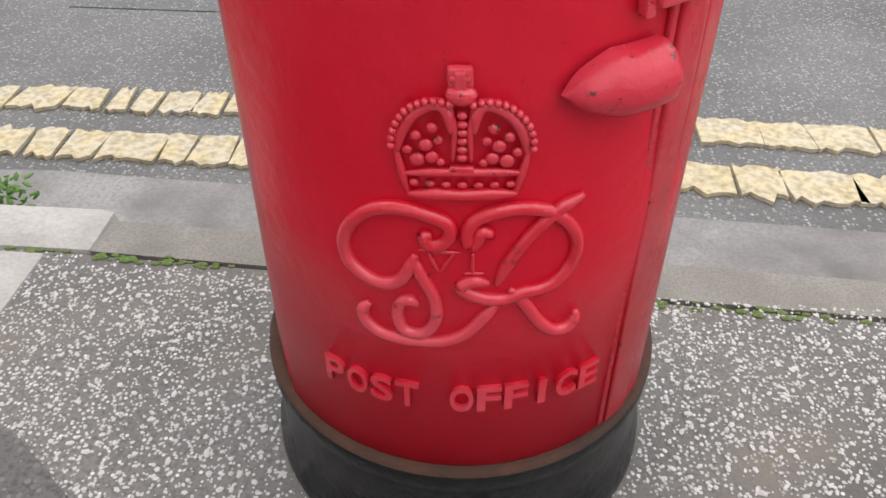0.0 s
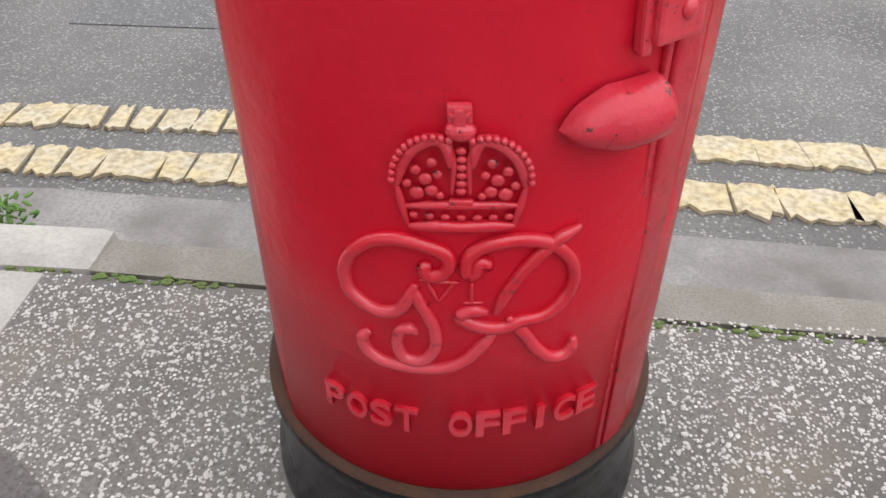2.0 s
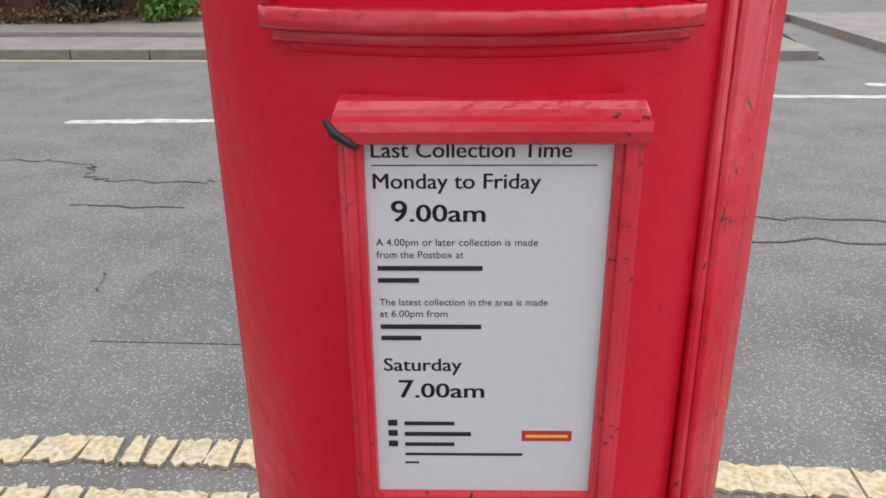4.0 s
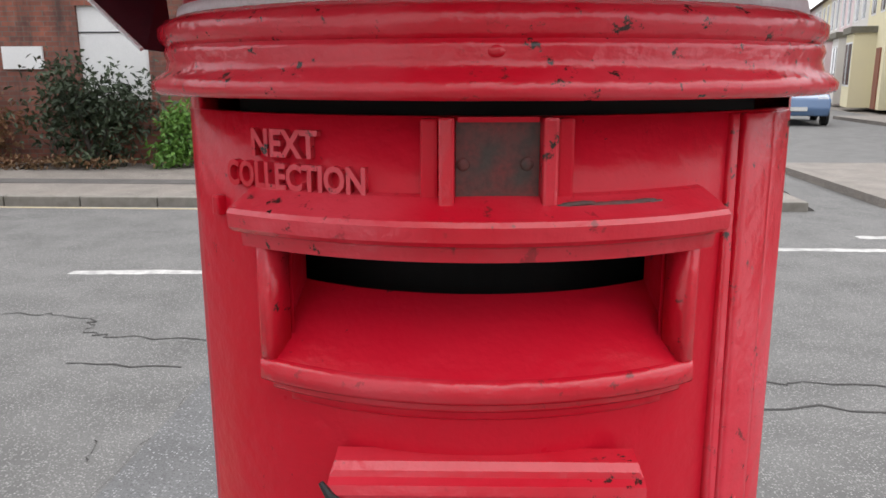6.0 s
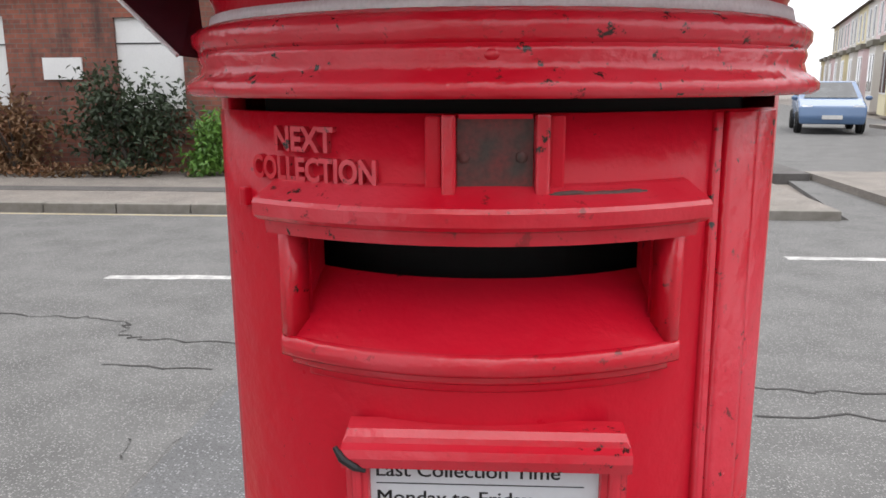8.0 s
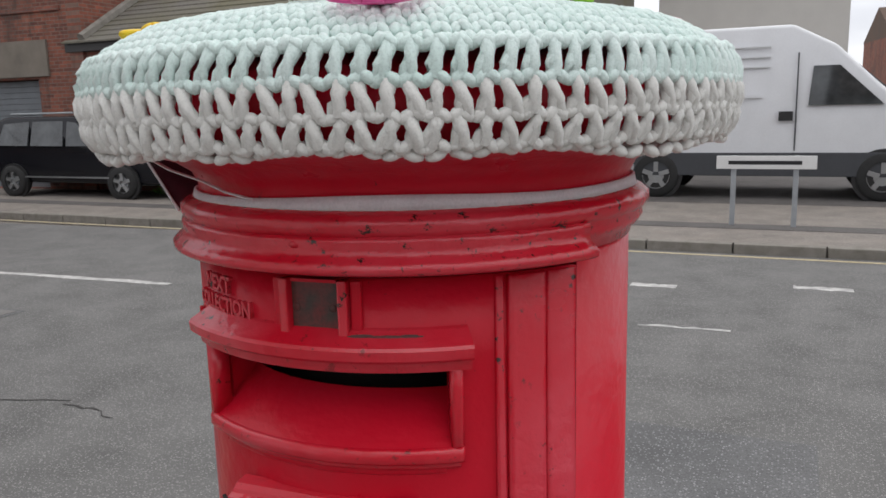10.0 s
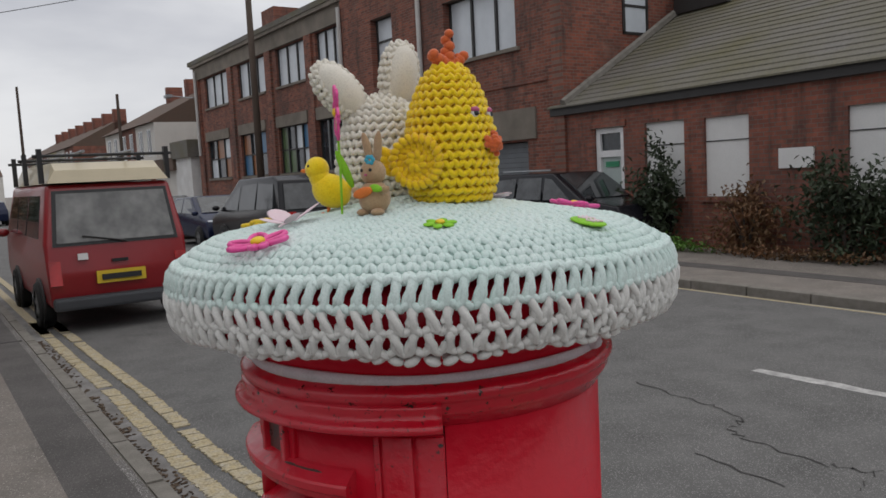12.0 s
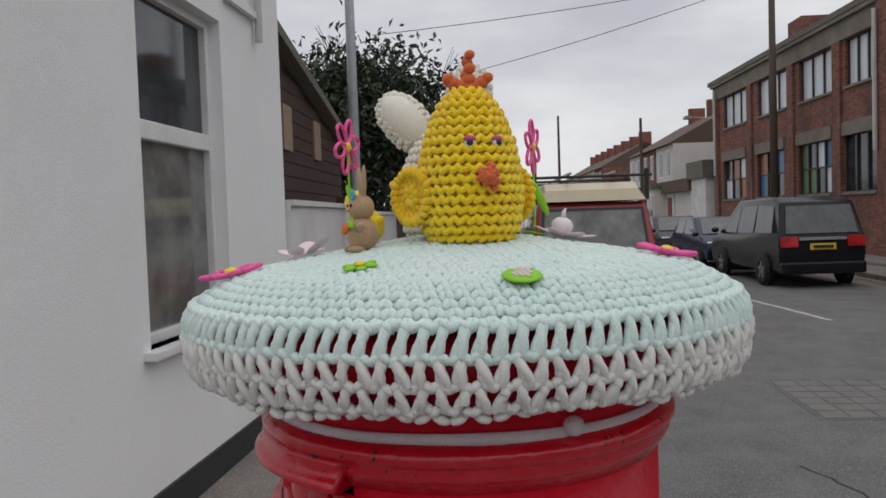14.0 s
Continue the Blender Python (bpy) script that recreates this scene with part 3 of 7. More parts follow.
# pale repaired corner with the gutter weed
setting(part("slab_step", box(-1.6, -0.70, 0.285, 0.425, -0.15, 0.012, bevel=0.035), SLAB), "pale cement patch over the kerb end", "pavement")
setting(part("slab_side", box(-1.6, -0.785, -0.05, 0.280, -0.15, 0.006, bevel=0.012), SLAB), "pale concrete slab with a dark joint", "pavement")
b = bmesh.new()
f0 = [b.verts.new((px, py, -0.15)) for px, py in ((-1.4, -0.95), (-0.49, -0.95), (-0.515, -0.215), (-0.62, -0.135), (-0.68, -0.11), (-1.4, -0.10))]
f1 = [b.verts.new((v.co.x, v.co.y, 0.005)) for v in f0]
b.faces.new(f1)
for k in range(6):
    b.faces.new((f0[k], f0[(k + 1) % 6], f1[(k + 1) % 6], f1[k]))
setting(part("slab_grey", b, TARSTRIP), "smooth dark grey repair in the pavement", "pavement")
weed = empty("weed", pose(-0.97, 0.47, -0.09))
tagged(weed, "small green weed growing at the kerb", "weed")
b = bmesh.new()
for _ in range(90):
    a, h, q = rnd.uniform(0, 6.28), rnd.uniform(0.02, 0.11), rnd.uniform(0.0, 0.06)
    ball(b, egg((q * math.cos(a), q * math.sin(a), h), (0.013, 0.006, 0.003), (rnd.uniform(-50, 50), rnd.uniform(-50, 50), math.degrees(a))), 5, 3)
part("leaves", b, LEAFB, weed)


# ---- the pillar box ----
TURN = pose(0, 0, 0, 0, 0, 2.3)
pillar = empty("pillar_box", TURN)
tagged(pillar, "red cast iron pillar box with black base and raised cypher", "pillar box")
RB, RD = 0.245, 0.2515  # drum, door face
ZB = 0.18
A0, A1 = -54.0, 61.0
part("base", lathe(bmesh.new(), [(0.0, -0.02), (0.266, -0.02), (0.264, 0.02), (0.2545, 0.055), (0.252, ZB - 0.045), (0.255, ZB - 0.040), (0.2585, ZB - 0.030), (0.2595, ZB - 0.018), (0.258, ZB - 0.008), (0.254, ZB - 0.003), (0.0, ZB - 0.003)], 96, cy_=-0.004), BLACKBASE, pillar, "black painted iron base", True)
part("rust_ring", lathe(bmesh.new(), [(0.2590, ZB - 0.0055), (0.2570, ZB - 0.0015), (0.254, ZB + 0.0015), (0.244, ZB + 0.0015)], 96, cy_=-0.004), RUST, pillar, "rusty joint above the base", True)
part("body", lathe(bmesh.new(), [(RB - 0.012, ZB), (RB, ZB), (RB, 1.39), (RB - 0.012, 1.39)], 72, A1 + 0.9, 360 + A0 - 2.4), RED, pillar, "", True)
# black sheets that paint the unlit interior seen through seams and slot
part("inner_drum", lathe(bmesh.new(), [(0.15, ZB), (0.15, 1.39)], 40), INSHADE, pillar, "inside of the box, its shade painted as black", True)
part("liner", lathe(bmesh.new(), [(0.205, ZB), (0.205, 1.19)], 40, A0 - 1, A1 + 1), INSHADE, pillar)
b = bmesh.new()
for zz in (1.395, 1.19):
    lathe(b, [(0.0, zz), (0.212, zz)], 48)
part("diaphragm", b, INSHADE, pillar)

# door: a curved plate with the posting aperture cut through it
AP, AZ0, AZ1 = 30.3, 1.211, 1.285
b = bmesh.new()
cols = sorted({A0, A1, -AP, AP, *[A0 + (A1 - A0) * i / 56 for i in range(57)]})
zs = [ZB + 0.002, 0.5, 0.8, AZ0, AZ1, 1.3705]
for ri in (0, 1):
    r = RD - 0.009 * ri
    grid = [[b.verts.new((r * math.sin(radians(a)), -r * math.cos(radians(a)), z)) for z in zs] for a in cols]
    for i in range(len(cols) - 1):
        for k in range(len(zs) - 1):
            mid = (cols[i] + cols[i + 1]) / 2
            if k == 3 and abs(mid) < AP:
                continue
            b.faces.new((grid[i][k], grid[i + 1][k], grid[i + 1][k + 1], grid[i][k + 1]))
    if ri == 0:
        g0 = grid
for i in range(len(cols) - 1):
    for k in (0, len(zs) - 1):
        b.faces.new((g0[i][k], g0[i + 1][k], grid[i + 1][k], grid[i][k]))
for i in (0, len(cols) - 1):
    for k in range(len(zs) - 1):
        b.faces.new((g0[i][k], g0[i][k + 1], grid[i][k + 1], grid[i][k]))
door = part("door", b, RED, pillar, "curved red door with raised lettering", True)
# dark seam on the hinge side, lit edge beside it
part("hinge_edge", shell(bmesh.new(), A0 - 6.5, A0 - 2.0, ZB + 0.002, 1.385, RB - 0.01, RB + 0.003, 6, 0.002), RED, pillar, "", True)

# raised strip on the lock side with two grooves
for q0, q1, h in ((40.5, 42.5, 0.003), (43.2, 52.0, 0.0045), (52.8, A1 - 0.2, 0.002)):
    part("door_strip", shell(bmesh.new(), q0, q1, ZB + 0.006, 1.3695, RD - 0.004, RD + h, 8, 0.0016), FLAKED, door, "", True)

# aperture: frame, hood, apron, throat
part("aperture_side", shell(bmesh.new(), -AP - 2.6, -AP, AZ0 - 0.002, AZ1 + 0.012, RD - 0.006, 0.2655, 3, 0.003), REDWORNSHEEN, door, "", True)
part("aperture_side", shell(bmesh.new(), AP, AP + 2.6, AZ0 - 0.002, AZ1 + 0.012, RD - 0.006, 0.2655, 3, 0.003), REDWORNSHEEN, door, "", True)
part("aperture_sill", shell(bmesh.new(), -AP - 2.6, AP + 2.6, AZ0 - 0.0155, AZ0, RD - 0.006, 0.2668, 30, 0.003), REDWORNSHEEN, door, "worn lower lip of the slot", True)
part("apron", shell(bmesh.new(), -AP - 2.2, AP + 2.2, AZ0 - 0.024, AZ0 - 0.013, RD - 0.004, 0.2575, 30, 0.0025), REDWORNSHEEN, door, "", True)
part("apron_bead", shell(bmesh.new(), -AP + 1, AP - 1, AZ0 - 0.030, AZ0 - 0.022, RD - 0.004, 0.2535, 30, 0.001), RED, door, "", True)
b = bmesh.new()
hood = [(RD - 0.004, 1.326), (0.2565, 1.3235), (0.2765, 1.3125), (0.2785, 1.3095), (0.2775, 1.3005), (0.274, 1.2975), (0.268, 1.2955), (0.2665, 1.2865), (RD - 0.004, 1.2855)]
ha = [-34.5 + 69.0 * i / 34 for i in range(35)]
hr = []
for a in ha:
    s, c = math.sin(radians(a)), -math.cos(radians(a))
    hr.append([b.verts.new((r * s, r * c, z)) for r, z in hood])
for p, q in zip(hr, hr[1:]):
    for k in range(len(hood)):
        b.faces.new((p[k], q[k], q[(k + 1) % len(hood)], p[(k + 1) % len(hood)]))
b.faces.new(hr[0])
b.faces.new(hr[-1])
part("hood", b, REDWORNSHEEN, door, "projecting hood over the slot")
b = bmesh.new()
n = 24
fl, bk = [], []
for i in range(n + 1):
    a = -AP + 2 * AP * i / n
    fl.append(b.verts.new((0.262 * math.sin(radians(a)), -0.262 * math.cos(radians(a)), AZ0 - 0.001)))
    a2 = a * 1.2
    bk.append(b.verts.new((0.205 * math.sin(radians(a2)), -0.205 * math.cos(radians(a2)), AZ0 + 0.039)))
for i in range(n):
    b.faces.new((fl[i], fl[i + 1], bk[i + 1], bk[i]))
part("slot_floor", b, RED, door, "smooth sloping red floor of the slot", True)
for sgn in (-1, 1):
    b = bmesh.new()
    a, a2 = radians(AP * sgn), radians(AP * 1.2 * sgn)
    p = [b.verts.new(q) for q in ((0.262 * math.sin(a), -0.262 * math.cos(a), AZ0 - 0.001), (0.205 * math.sin(a2), -0.205 * math.cos(a2), AZ0 + 0.038), (0.205 * math.sin(a2), -0.205 * math.cos(a2), AZ1 + 0.006), (0.262 * math.sin(a), -0.262 * math.cos(a), AZ1 + 0.001))]
    b.faces.new(p)
    part("slot_cheek", b, RED, door)
# black sheet in place of the shade deep in the slot
part("slot_back", lathe(bmesh.new(), [(0.17, 1.19), (0.17, 1.37)], 30, -60, 60), INSHADE, door)

# collection plate holder, bolt and lettering above the slot
holder = part("plate_holder", wrap(box(-0.012, 0.034, -0.007, 0.003, 1.3675, 1.3705), RD), RED, door, "raised holder of the tablet")
for q0, q1, d, z0, z1 in ((-0.0225, -0.0135, 0.012, 1.312, 1.3705), (0.0355, 0.0445, 0.012, 1.312, 1.3705), (-0.034, -0.0235, 0.005, 1.314, 1.3695), (0.0455, 0.056, 0.005, 1.314, 1.3695)):
    part("cheek", wrap(box(q0, q1, -d, 0.003, z0, z1, bevel=0.002), RD), REDWORNSHEEN if d > 0.01 else RED, door)
part("tablet", wrap(box(-0.0132, 0.0352, -0.0035, 0.002, 1.3135, 1.368), RD), PLATE, holder, "bare brown iron tablet with flakes of red")
for sx in (-0.009, 0.028):
    b = ball(bmesh.new(), egg((sx, -0.0035, 1.343), (0.004, 0.0015, 0.004)), 10, 6)
    part("rivet", wrap(b, RD), PLATE, holder)
part("bolt", wrap(box(-0.197, -0.188, -0.006, 0.002, 1.300, 1.314, bevel=0.002), RD), RED, door)
part("letters", wrap(moved(fit_width(words("NEXT", 0.0235, 0.006, bold=0.0007), 0.052), -0.150, 0.001, 1.3445), RD), REDWORNSHEEN, door, "raised worn letters")
part("letters", wrap(moved(fit_width(words("COLLECTION", 0.0225, 0.006, bold=0.0007), 0.109), -0.176, 0.001, 1.3240), RD), REDWORNSHEEN, door, "raised worn letters")
b = bmesh.new()
for i in range(14):
    ball(b, egg((0.085 + rnd.gauss(0, 0.014), -0.0008, 1.3195 + rnd.gauss(0, 0.0008)), (0.01, 0.0016, 0.002)), 8, 4)
tagged(part("bare_patch", wrap(b, RD + 0.011), PLATE, door, "patch of bare grey metal on the hood"), kind="stuff")

# notice frame with its flat enamel notice
YN = -0.2545
nf = empty("notice_frame")
nf.parent = pillar
nf["label"] = "moulded frame round the collection notice"
NX0, NX1, NZ0, NZ1 = -0.0748, 0.0850, 0.854, 1.1290
part("back", box(NX0 - 0.0165, NX1 + 0.0185, YN + 0.002, -0.2, NZ0 - 0.018, NZ1 + 0.016, bevel=0.003), RED, nf)
for q0, q1 in ((NX0 - 0.017, NX0), (NX1, NX1 + 0.019)):
    part("rail", box(q0, q1, YN - 0.008, YN + 0.01, NZ0 - 0.018, NZ1 + 0.012, bevel=0.004), REDWORNSHEEN, nf)
    part("bead", box(q0 + 0.005, q1 - 0.005, YN - 0.0125, YN, NZ0 - 0.01, NZ1 + 0.006, bevel=0.003), REDWORNSHEEN, nf)
part("rail", box(NX0 - 0.017, NX1 + 0.019, YN - 0.008, YN + 0.01, NZ0 - 0.018, NZ0, bevel=0.004), REDWORNSHEEN, nf)
b = bmesh.new()
top = [(YN + 0.012, NZ1 + 0.028), (YN - 0.004, NZ1 + 0.0265), (YN - 0.008, NZ1 + 0.022), (YN - 0.009, NZ1 + 0.018), (YN - 0.016, NZ1 + 0.016), (YN - 0.0175, NZ1 + 0.010), (YN - 0.015, NZ1 + 0.002), (YN - 0.006, NZ1 - 0.001), (YN + 0.012, NZ1 - 0.001)]
e0 = [b.verts.new((NX0 - 0.018 + (0.003 if k < 3 else 0), y, z)) for k, (y, z) in enumerate(top)]
e1 = [b.verts.new((NX1 + 0.020 - (0.003 if k < 3 else 0), y, z)) for k, (y, z) in enumerate(top)]
for k in range(len(top)):
    b.faces.new((e0[k], e1[k], e1[(k + 1) % len(top)], e0[(k + 1) % len(top)]))
b.faces.new(e0)
b.faces.new(e1)
part("hood_rail", b, REDWORNSHEEN, nf)
b = bmesh.new()
tube(b, [(NX0 - 0.022, YN - 0.0165, NZ1 + 0.018), (NX0 - 0.017, YN - 0.0172, NZ1 + 0.010), (NX0 - 0.008, YN - 0.016, NZ1 + 0.003), (NX0 - 0.002, YN - 0.013, NZ1 - 0.001)], [0.0018, 0.0032, 0.003, 0.0015], 8)
part("mitre_gap", b, INK, nf, "open black mitre joint at the frame corner")
notice = part("notice", box(NX0, NX1, YN - 0.0015, YN + 0.003, NZ0, NZ1), PAPER, nf, "white enamel plate with black collection times")


def note(text, x, z, width, size, material=INK, heavy=0.0):
    b = moved(fit_width(words(text, size, 0.0005), width * 0.975), x * 0.975, YN - 0.0012, z + 0.001)
    if heavy:
        c = b.copy()
        moved(c, heavy, 0, 0)
        m2 = bpy.data.meshes.new("tmp")
        c.to_mesh(m2)
        b.from_mesh(m2)
        c.free()
        bpy.data.meshes.remove(m2)
    part("line_of_print", b, material, notice)


note("Last Collection Time", -0.0725, 1.1175, 0.132, 0.0150, heavy=0.0005)
note("Monday to Friday", -0.0720, 1.0965, 0.112, 0.0150, heavy=0.0005)
note("9", -0.0605, 1.0735, 0.0105, 0.0215, heavy=0.0008)
note(".00am", -0.0480, 1.0735, 0.051, 0.0175, heavy=0.0008)
note("A 4.00pm or later collection is made", -0.0715, 1.0562, 0.1115, 0.0075)
note("from the Postbox at", -0.0715, 1.0472, 0.0605, 0.0075)
note("The latest collection in the area is made", -0.0708, 1.0115, 0.1195, 0.0075)
note("at 6.00pm from", -0.0708, 1.0025, 0.0485, 0.0075)
note("Saturday", -0.0695, 0.9590, 0.0570, 0.0150, heavy=0.0005)
note("7", -0.0590, 0.9365, 0.0105, 0.0215, heavy=0.0008)
note(".00am", -0.0470, 0.9365, 0.051, 0.0175, heavy=0.0008)
bars = [(-0.0725, 0.077, 1.1120, 1.1126), (-0.0555, -0.0175, 0.9125, 0.9155), (-0.0555, -0.0175, 0.8940, 0.8970), (-0.0555, 0.035, 0.8855, 0.8875), (-0.0555, -0.045, 0.8780, 0.8795)]
bars += [(x, x + w, z, z + 0.0034) for x, w, z in ((-0.0712, 0.0735, 1.0380), (-0.0712, 0.029, 1.0290), (-0.0706, 0.0725, 0.9932), (-0.0704, 0.029, 0.9842), (-0.0555, 0.0505, 0.9030))]
bars += [(-0.0680, -0.0610, z - 0.0005, z + 0.0045) for z in (0.9125, 0.9035, 0.8940)]
for q in bars:
    part("bar_of_print", box(q[0] * 0.975, q[1] * 0.975, YN - 0.002, YN - 0.001, q[2] + 0.001, q[3] + 0.001), INK, notice)
part("red_logo", box(0.033, 0.070, YN - 0.002, YN - 0.001, 0.900, 0.909), LOGORED, notice)
part("yellow_logo_line", box(0.036, 0.067, YN - 0.0026, YN - 0.0015, 0.9035, 0.9055), LOGOYEL, notice)

# lower door: lock, pull handle, crown, cypher, lettering
lock = part("lock_case", wrap(box(0.150, 0.200, -0.016, 0.003, 0.700, 0.772, bevel=0.004), RD), REDWORNSHEEN, door, "raised lock case with a keyhole")
part("lock_cap", wrap(box(0.148, 0.204, -0.019, 0.003, 0.772, 0.781, bevel=0.003), RD), REDWORNSHEEN, lock)
part("lock_flange", wrap(box(0.142, 0.152, -0.009, 0.003, 0.692, 0.775, bevel=0.003), RD), REDWORNSHEEN, lock)
b = bmesh.new()
ball(b, egg((0.180, -0.0158, 0.752), (0.004, 0.0009, 0.0045)), 10, 6)
bx(b, 0.1785, 0.1815, -0.0166, -0.0155, 0.736, 0.752)
part("keyhole", wrap(b, RD), INK, lock)
part("lock_boss", wrap(ball(bmesh.new(), egg((0.180, -0.016, 0.724), (0.0085, 0.004, 0.0085)), 14, 8), RD), REDWORNSHEEN, lock, "", True)
b = bmesh.new()
rows = []
for i in range(21):
    s = i / 20
    end = min(1.0, math.sqrt(min(1.0, s / 0.12))) * min(1.0, math.sqrt(min(1.0, (1.02 - s) / 0.10)))
    zb, zt = 0.638 - 0.021 * min(1, s / 0.45) ** 0.7, 0.645 + 0.028 * min(1, s / 0.4) ** 0.6
    mid, hh, dd = (zb + zt) / 2, (zt - zb) / 2 * end, (0.010 + 0.020 * math.sin(math.pi * min(1, 0.1 + 0.6 * s))) * end
    rows.append([b.verts.new((0.077 + 0.100 * s, -dd * max(0, math.sin(math.pi * k / 10)), mid + hh * math.cos(math.pi * k / 10))) for k in range(11)])
for p, q in zip(rows, rows[1:]):
    for k in range(10):
        b.faces.new((p[k], q[k], q[k + 1], p[k + 1]))
b.faces.new(rows[0])
b.faces.new(rows[-1])
part("door_pull", wrap(b, RD), FLAKED, door, "rounded shell-shaped door pull worn to dark metal", True)

DZ = -0.15


def relief(name, pts, r, label="", flat=0.8, n=8):
    """A raised cord on the door: points are (x, z) on the unrolled face."""
    fine = []
    P = [Vector((p[0], p[1])) for p in pts]
    for i in range(len(P) - 1):
        a, b_, c, d = P[max(i - 1, 0)], P[i], P[i + 1], P[min(i + 2, len(P) - 1)]
        for k in range(6):
            t = k / 6
            fine.append(0.5 * ((2 * b_) + (c - a) * t + (2 * a - 5 * b_ + 4 * c - d) * t * t + (3 * b_ - a - 3 * c + d) * t ** 3))
    fine.append(P[-1])
    m = len(fine)
    rs = [r * (0.45 + 0.55 * min(1, min(i, m - 1 - i) / 5)) for i in range(m)]
    b = tube(bmesh.new(), [(p.x, -0.0008, p.y + DZ) for p in fine], rs, n)
    return part(name, wrap(b, RD), REDWORNSHEEN, door, label, True)


relief("cypher_g", [(-0.024, 0.662), (-0.031, 0.660), (-0.026, 0.651), (-0.015, 0.654), (-0.009, 0.664), (-0.013, 0.677), (-0.037, 0.686), (-0.059, 0.687), (-0.080, 0.679), (-0.099, 0.660), (-0.108, 0.638), (-0.105, 0.617), (-0.091, 0.604), (-0.073, 0.598), (-0.055, 0.605), (-0.045, 0.622), (-0.039, 0.639)], 0.0072, "raised letter of the royal cypher")
relief("cypher_g", [(-0.041, 0.636), (-0.037, 0.621), (-0.030, 0.606), (-0.022, 0.586), (-0.021, 0.561), (-0.029, 0.546), (-0.040, 0.540), (-0.053, 0.544), (-0.058, 0.560), (-0.055, 0.577), (-0.046, 0.583), (-0.038, 0.577)], 0.0066)
relief("cypher_g", [(0.035, 0.582), (0.023, 0.566), (0.008, 0.546), (-0.010, 0.535), (-0.030, 0.531), (-0.053, 0.530), (-0.076, 0.532), (-0.091, 0.543), (-0.094, 0.557), (-0.086, 0.568)], 0.0068)
relief("cypher_r", [(0.020, 0.659), (0.024, 0.665), (0.017, 0.667), (0.014, 0.656), (0.008, 0.654), (0.006, 0.664), (0.010, 0.677), (0.022, 0.686), (0.040, 0.690), (0.060, 0.689), (0.078, 0.682), (0.095, 0.667), (0.106, 0.646), (0.105, 0.625), (0.094, 0.606), (0.078, 0.596), (0.058, 0.594), (0.042, 0.588), (0.023, 0.590), (0.006, 0.598), (0.002, 0.605), (0.013, 0.611), (0.027, 0.608)], 0.0070, "raised letter of the royal cypher")
relief("cypher_r", [(0.107, 0.694), (0.088, 0.686), (0.073, 0.674), (0.056, 0.654), (0.042, 0.629), (0.034, 0.605)], 0.0068)
relief("cypher_r", [(0.045, 0.600), (0.062, 0.578), (0.076, 0.554), (0.091, 0.538), (0.105, 0.535), (0.115, 0.543), (0.116, 0.555)], 0.0070)
relief("cypher_numeral", [(-0.036, 0.644), (-0.018, 0.644), (0.001, 0.644)], 0.0026, "small raised numeral in the cypher")
relief("cypher_numeral", [(-0.028, 0.642), (-0.018, 0.620)], 0.0030)
relief("cypher_numeral", [(-0.018, 0.620), (-0.005, 0.643)], 0.0030)
relief("cypher_numeral", [(0.011, 0.644), (0.012, 0.619)], 0.0036)
relief("cypher_numeral", [(0.004, 0.620), (0.022, 0.620)], 0.0026)
# crown
relief("crown_band", [(-0.044, 0.703), (-0.021, 0.706), (0.002, 0.706), (0.023, 0.707), (0.046, 0.706)], 0.0058, "raised crown above the cypher")
relief("crown_band", [(-0.048, 0.723), (-0.023, 0.727), (0.001, 0.728), (0.026, 0.728), (0.050, 0.726)], 0.0040)
b = bmesh.new()
for k in range(7):
    ball(b, egg((-0.039 + 0.0132 * k, -0.001, 0.7155 + DZ), (0.0046, 0.0028, 0.0034)), 10, 6)
tagged(part("band_jewels", wrap(b, RD), REDWORNSHEEN, door, "", True), kind="stuff")
for sx in (-1, 1):
    relief("crown_side", [(0.044 * sx, 0.704), (0.049 * sx, 0.725), (0.053 * sx, 0.746)], 0.0038)
    relief("crown_arch", [(0.052 * sx, 0.744), (0.049 * sx, 0.760), (0.041 * sx, 0.775), (0.029 * sx, 0.785), (0.018 * sx, 0.788), (0.011 * sx, 0.780), (0.009 * sx, 0.764)], 0.0052)
    b = bmesh.new()
    for k in range(12):
        a = math.pi * (0.0 + 0.60 * k / 11)
        ball(b, egg((sx * (0.020 + 0.036 * math.cos(a)), -0.0045, 0.750 + 0.042 * math.sin(a) + DZ), (0.0034, 0.004, 0.0034)), 8, 5)
    tagged(part("pearl_row", wrap(b, RD), REDWORNSHEEN, door, "", True), kind="stuff")
    b = bmesh.new()
    for q in ((0.024, 0.741, 0.006), (0.036, 0.738, 0.0068), (0.044, 0.746, 0.0046), (0.029, 0.752, 0.0062), (0.019, 0.757, 0.0045), (0.037, 0.760, 0.005), (0.024, 0.768, 0.005), (0.017, 0.737, 0.004)):
        ball(b, egg((q[0] * sx, -0.001, q[1] + DZ), (q[2], 0.0030, q[2] * 0.9), (0, 20 * sx, 0)), 10, 6)
    part("crown_cap", wrap(b, RD), REDWORNSHEEN, door, "", True)
    relief("crown_spine", [(0.0085 * sx, 0.786), (0.006 * sx, 0.765), (0.0075 * sx, 0.738)], 0.0030)
b = bmesh.new()
for k in range(6):
    ball(b, egg((0.0, -0.002, 0.780 - 0.0075 * k + DZ), (0.0048, 0.0035, 0.0034)), 8, 5)
bx(b, -0.010, 0.010, -0.0045, 0.002, 0.7285 + DZ, 0.7345 + DZ, bevel=0.002)
tagged(part("spine_pearls", wrap(b, RD), REDWORNSHEEN, door, "", True), kind="stuff")
b = bmesh.new()
